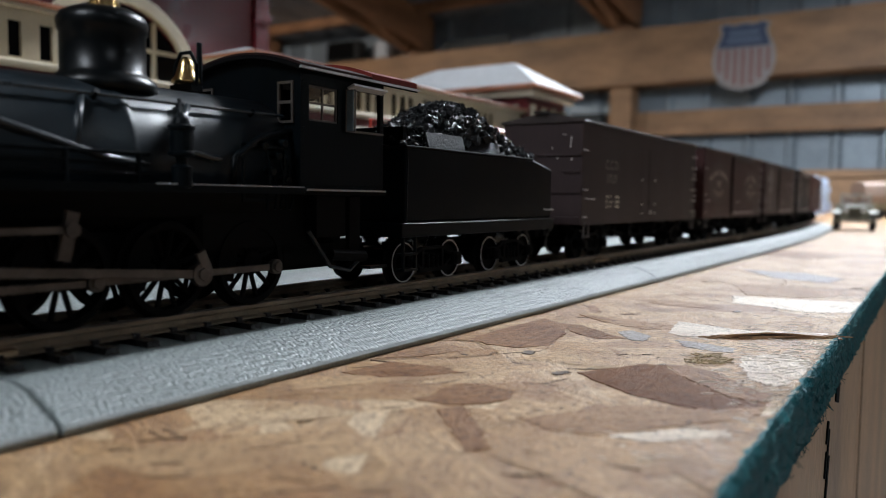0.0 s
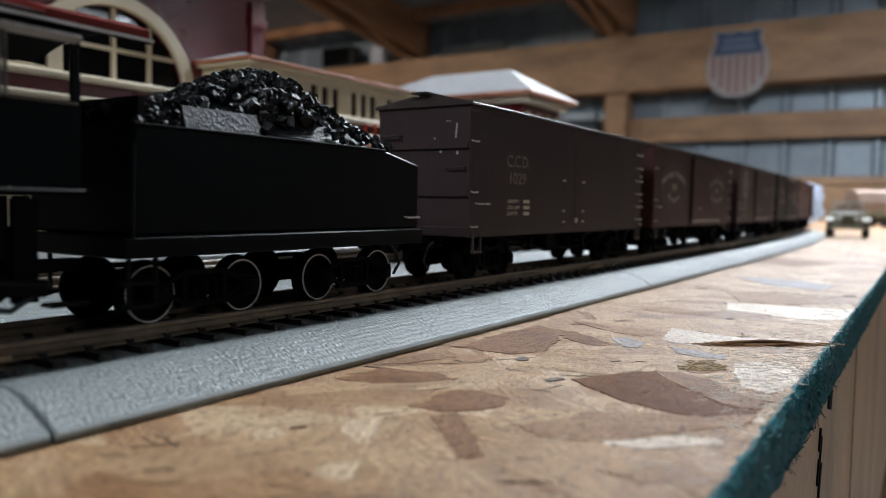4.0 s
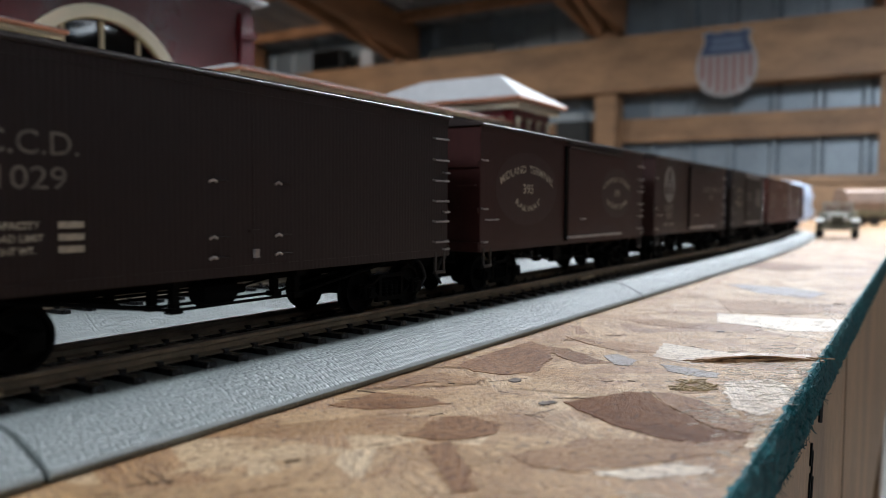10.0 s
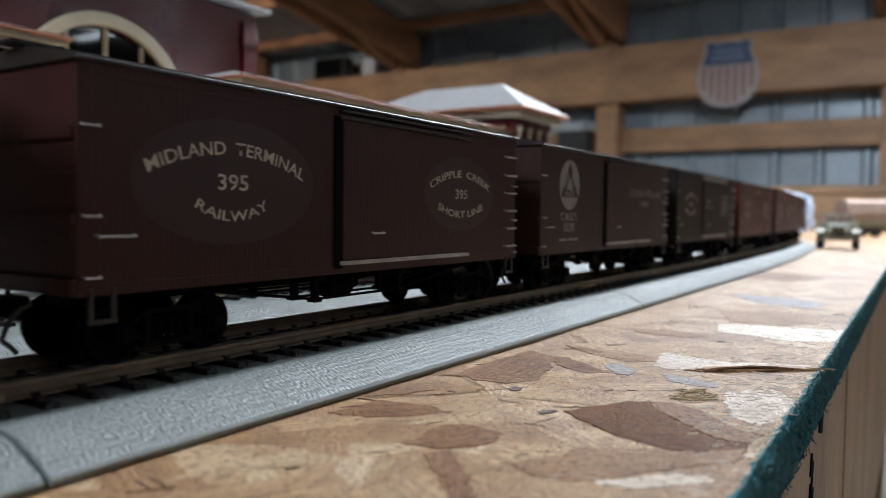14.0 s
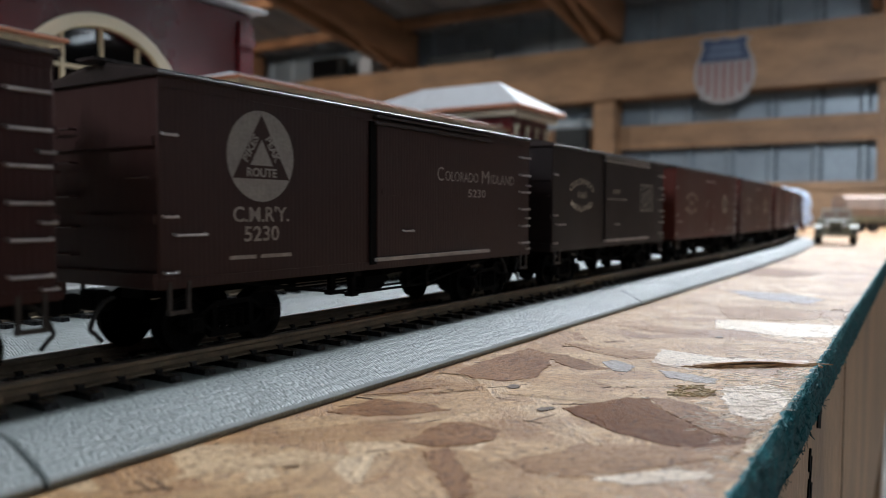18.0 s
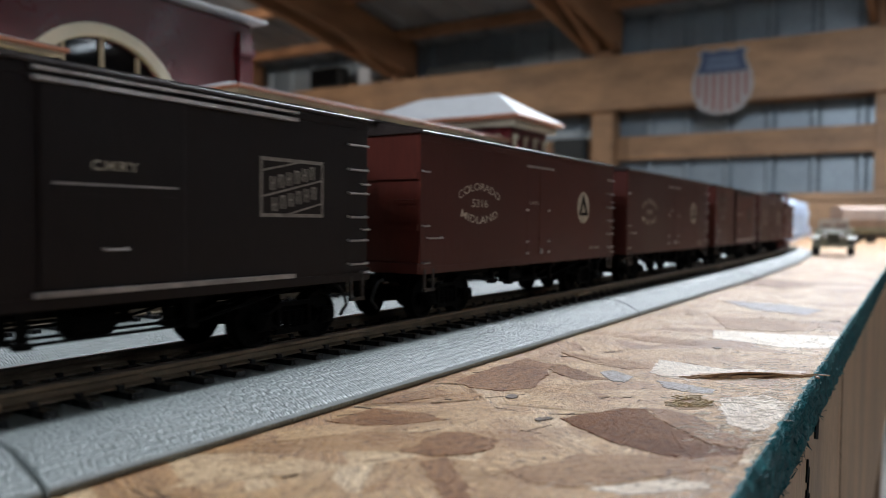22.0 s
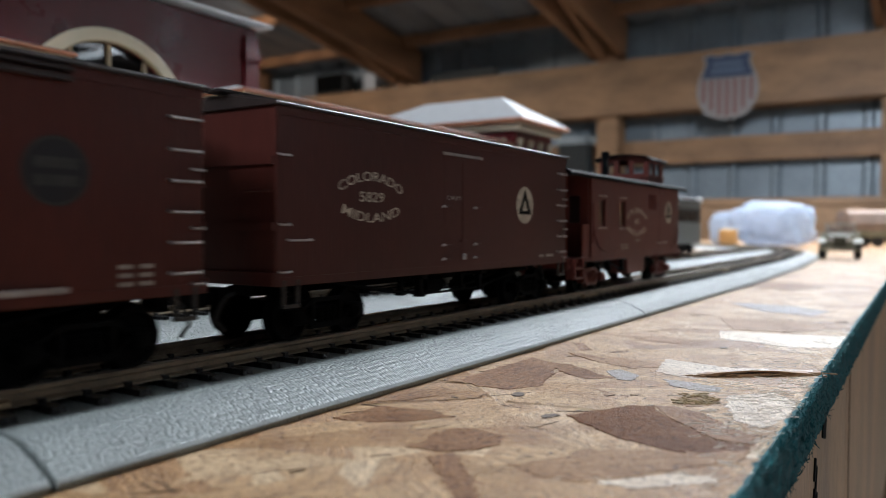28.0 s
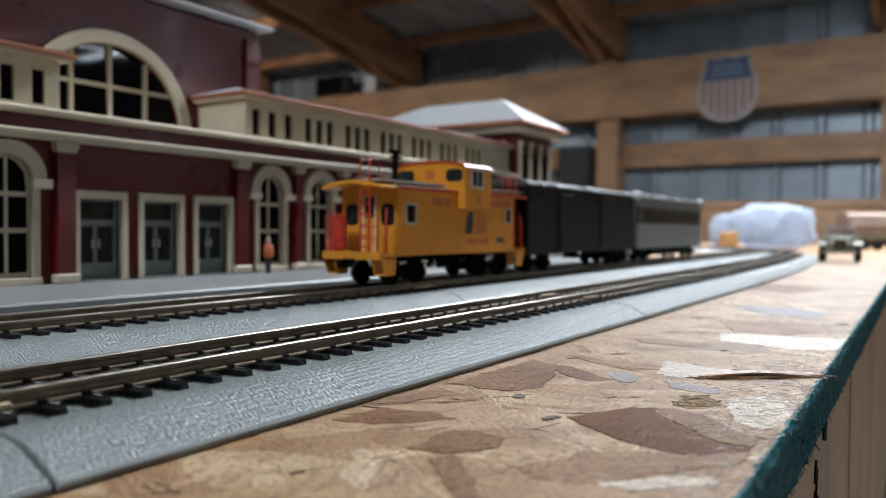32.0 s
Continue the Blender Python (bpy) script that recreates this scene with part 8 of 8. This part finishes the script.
lo = [bm.verts.new(p) for p in ((P0 - 12, PY - 13, 129.5), (P1 + 12, PY - 13, 129.5), (P1 + 12, PB + 12, 129.5), (P0 - 12, PB + 12, 129.5))]
hi = [bm.verts.new(p) for p in ((592, 259, 157), (599, 259, 157), (599, 345, 157), (592, 345, 157))]
for k in range(4):
    bm.faces.new((lo[k], lo[(k + 1) % 4], hi[(k + 1) % 4], hi[k]))
bm.faces.new(hi)
part("pavilion_roof", bm, M["slate"], station, "pale slate pavilion roof")


# small painted figures on the platform
def figurine(x, y, coat, label):
    bm = bm_new()
    for s in (-1, 1):
        lathe(bm, (s * 0.95, 0, 0), (0, 0, 1), [(0, 1.0), (0.5, 1.0), (0.8, 0.75), (4.5, 0.85), (8.6, 1.1)], n=8, mi=1)
        tube(bm, [(s * 2.0, 0, 14.6), (s * 2.9, -0.4, 11.6), (s * 2.3, -1.2, 9.2)], 0.62, n=6)
    lathe(bm, (0, 0, 8.2), (0, 0, 1), [(0, 2.2), (0.5, 2.35), (3.4, 2.1), (6.0, 2.5), (7.2, 1.9), (7.8, 0.8)], n=12)
    lathe(bm, (0, 0, 15.9), (0, 0, 1), [(0, 0.7), (0.5, 1.1), (1.6, 1.3), (2.6, 1.1), (3.1, 0.4)], n=10, mi=2)
    ob = part("figurine", bm, (coat, M["rubber"], M["skin"]), None, smooth=True, at=pose(x * MM, y * MM, 9.42 * MM))
    return tagged(ob, label, "figurine", "platform figurines")


figurine(247, 215, M["orange"], "tiny painted figurine in an orange coat")
figurine(296, 214, M["orange"], "tiny painted figurine in an orange coat")

# ---- things at the far end of the table ----
def jeep():
    t = thing("toy_jeep", "dusty olive toy jeep facing the aisle", "toy car", at=pose(0.893, 0.0, 0.001, 0, 0, 5))
    O, D = M["olive"], M["dust"]
    part("body", box(box(bm_new(), 2, 66, -14, 14, 9, 22), 26, 66, -19, 19, 11, 27), O, t, bevel=2)
    part("bonnet", box(bm_new(), 0, 27, -11.5, 11.5, 20, 27.5), D, t, "dusty pale bonnet", bevel=2.5)
    grille = part("grille", box(bm_new(), -1.5, 1.8, -11, 11, 11, 25.5), O, t, bevel=0.8)
    for k in range(7):
        part("grille_slot", box(bm_new(), -1.9, -1.5, -5.4 + 1.8 * k - 0.5, -5.4 + 1.8 * k + 0.5, 13, 23), M["deep"], grille)
    for y in (-8.2, 8.2):
        part("headlight", cyl(bm_new(), (-3, y, 21.5), (-1.4, y, 21.5), 2.1, n=14), M["whitepaint"], t)
    part("windscreen", plate(bm_new(), rect(-15, 15, 0, 13), [rect(-13.4, -0.7, 1.6, 11.4), rect(0.7, 13.4, 1.6, 11.4)], 0, 1.4), D, t, "pale windscreen frame",
         at=Matrix.Translation((0.029, 0, 0.0268)) @ Matrix.Rotation(math.radians(18), 4, "Y") @ Matrix.Rotation(math.pi / 2, 4, "Z"))
    for s in (-1, 1):
        prof = [(-3, 17), (-3, 19.4), (4, 21.4), (20, 21.4), (20, 19.2), (5, 19.2)]
        part("mudguard", plate(bm_new(), prof, [], *sorted((s * 13.2, s * 22.5))), D, t, "dusty pale mudguard")
        part("side_panel", box(bm_new(), 34, 64, *sorted((s * 17.2, s * 20.4)), 20, 29), O, t, bevel=1)
        for x in (8, 52):
            wheel = part("wheel", lathe(bm_new(), (x, s * 13.8, 8.2), (0, s, 0), [(0, 5.6), (0.6, 7.8), (1.6, 8.2), (6.0, 8.2), (7.0, 7.7), (7.4, 5.2), (6.6, 4.6)], n=22), M["rubber"], t)
            part("hub", cyl(bm_new(), (x, s * 20.2, 8.2), (x, s * 21.4, 8.2), 3.4, 2.2, n=14), O, wheel)
    for y in (-8.5, 8.5):
        part("seat", box(box(bm_new(), 38, 48, y - 6, y + 6, 27, 30), 47, 50, y - 6, y + 6, 29, 36), M["tan"], t, bevel=1)
    part("bumper", box(bm_new(), -6.5, -4, -19, 19, 9, 12.4), O, t, bevel=0.8)
    return t


def truck_model():
    t = thing("toy_army_truck", "toy army truck with a tan canvas cover", "toy truck", at=pose(1.65, -0.045, 0.001, 0, 0, 120) @ Matrix.Diagonal((0.66, 0.66, 0.66, 1)))
    O = M["olive"]
    part("chassis", box(bm_new(), 0, 190, -30, 30, 16, 26), M["rubber"], t, bevel=2)
    part("cab", box(bm_new(), 14, 58, -38, 38, 26, 66), O, t, bevel=4)
    part("bonnet", box(bm_new(), -14, 16, -26, 26, 24, 48), O, t, bevel=5)
    prof = [(-44, 44), (-46, 66), (-38, 96), (-12, 104), (12, 104), (38, 96), (46, 66), (44, 44)]
    part("canvas_cover", sweep(bm_new(), prof, 60, 190, steps=5), M["tan"], t, "tan canvas cover")
    part("cargo_bed", box(bm_new(), 60, 190, -45, 45, 28, 44), O, t, bevel=1)
    part("windscreen", box(bm_new(), 12.5, 13.8, -30, 30, 48, 62), M["pane"], t)
    for y in (-36, 36):
        for x in (6, 110, 150):
            part("wheel", cyl(bm_new(), (x, y - 8, 15), (x, y + 8, 15), 15, n=20), M["rubber"], t, bevel=1.5)
    return t


jeep()
truck_model()


def lumpy(name, cx, cy, sx, sy, sz, seed, mat, label, category):
    """Crumpled film: a squarish lump with sharp folds running mostly upward."""
    bm = bm_new()
    bmesh.ops.create_icosphere(bm, subdivisions=5, radius=1)
    for v in bm.verts:
        p = v.co.copy()
        q = Vector([math.copysign(abs(c) ** 0.55, c) for c in p])
        a = math.atan2(p.y, p.x)
        fold = abs(noise.noise(Vector((math.cos(a) * 3.2 + seed, math.sin(a) * 3.2, p.z * 0.9))))
        crease = abs(noise.noise(p * 5.2 + Vector((0, seed, 0)))) + 0.5 * abs(noise.noise(p * 11 + Vector((seed, 0, 0))))
        f = 0.92 + 0.30 * noise.noise(p * 1.3 + Vector((seed, 0, 0))) - 0.26 * fold + 0.16 * crease
        q = Vector((q.x * f, q.y * f, q.z * (0.94 + 0.26 * noise.noise(Vector((p.x * 1.6, p.y * 1.6, seed))) + 0.10 * crease)))
        v.co = Vector((q.x * sx, q.y * sy, max(0.0, (q.z * 0.5 + 0.5) * sz)))
    ob = part(name, bm, mat, None, at=pose(cx, cy, 0.0012))
    return tagged(ob, label, category)


lumpy("plastic_bag", 1.575, 0.185, 55, 78, 84, 3.0, M["film"], "crumpled cloudy white plastic bag on the table", "plastic bag")
lumpy("plastic_wrap", 1.60, 0.285, 24, 26, 66, 8.0, M["film"], "crumpled clear plastic wrap beside the bag", "plastic wrap")
wb = part("wood_block", box(bm_new(), -20, 20, -16, 16, 0, 32), M["block"], None, bevel=2, at=pose(1.50, 0.252, 0.001, 0, 0, 8))
tagged(wb, "small yellow pine block standing on the table", "wood block")
t = thing("paper_stack", "loose flat white papers lying on the table", "paper", at=pose(1.25, 0.19, 0.001, 0, 0, 20))
part("sheet", box(bm_new(), -110, 110, -60, 60, 0, 2.0), M["whitepaint"], t)
part("sheet", box(bm_new(), -80, 90, -50, 45, 2.2, 4.4, turn=Matrix.Rotation(0.2, 4, "Z")), M["pale"], t)


# ---- motion of the train ----
LEAD = {car1: 0.0, car2: 154.6, car3: 313.5, car4: 468.8, car5: 614.8, car6: 770.2, car7: 925.6, car8: 1080.9, caboose: 1242.3}
LENGTH = {car2: C2, car4: C4, caboose: 113.0}
CENTRE = {c: LEAD[c] + LENGTH.get(c, CL) / 2 for c in LEAD}
CENTRE[tender_car] = -63.4
CENTRE[engine] = -110.6


def travel(t):
    """Place of the first boxcar's leading end in millimetres; straight lines between the rows, eased over the gaps."""
    ts, ds = [r[0] for r in TRAIN], [r[1] * 1000 for r in TRAIN]
    k = max(i for i in range(len(ts) - 1) if ts[i] <= t + 1e-9)
    h = ts[k + 1] - ts[k]
    u = (t - ts[k]) / h
    va = (ds[k + 1] - ds[k - 1]) / (ts[k + 1] - ts[k - 1]) if k else (ds[1] - ds[0]) / (ts[1] - ts[0])
    vb = (ds[k + 2] - ds[k]) / (ts[k + 2] - ts[k]) if k + 2 < len(ts) else (ds[k + 1] - ds[k]) / h
    return ((2 * u**3 - 3 * u**2 + 1) * ds[k] + (u**3 - 2 * u**2 + u) * h * va + (3 * u**2 - 2 * u**3) * ds[k + 1] + (u**3 - u**2) * h * vb)


def car_pose(s, reach):
    xa, ya, _ = along(s - reach)
    xb, yb, _ = along(s + reach)
    return pose((xa + xb) / 2 * MM, (ya + yb) / 2 * MM, RAIL_TOP * MM, 0, 0, math.degrees(math.atan2(yb - ya, xb - xa)))


def motions():
    times = [0.25 * k for k in range(129)]
    for car, c in CENTRE.items():
        reach = 40 if car in (engine, tender_car) else 49
        off = -60 if car is engine else 0
        rows = []
        for t in times:
            s = c + travel(t)
            m = car_pose(s + off, reach)
            rows.append((t, m @ pose(-off * MM, 0, 0) if off else m))
        walk(car, rows)
    # wheels: a row each time the train has gone less than a quarter turn
    steps, t = [0.0], 0.0
    while t < 32.0 - 1e-6:
        n = 8
        while n > 1 and abs(travel(min(32.0, t + n / 30)) - travel(t)) > 6.2:
            n -= 1
        t = min(32.0, t + n / 30)
        steps.append(t)
    start = travel(0)
    for ob, x, r in SPIN[:STILL]:
        base = ob.matrix_basis.copy()
        walk(ob, [(t, base @ Matrix.Rotation((travel(t) - start) / r, 4, "Y")) for t in steps])
    for ob, r in RODS:
        rows = []
        for t in steps:
            a = (travel(t) - start) / r + CRANK
            rows.append((t, pose(3.9 * math.cos(a) * MM, 0, (r - 3.9 * math.sin(a)) * MM)))
        walk(ob, rows)
    # main rods: one end on the crank pin, the other slides at the height of the cylinder
    for ob, r in SWING:
        rows = []
        for t in steps:
            a = (travel(t) - start) / r + CRANK
            px, pz = -52.5 + 3.9 * math.cos(a), r - 3.9 * math.sin(a)
            rows.append((t, pose(px * MM, 0, pz * MM, 0, math.degrees(math.asin((12.4 - pz) / 66)), 0)))
        walk(ob, rows)


motions()
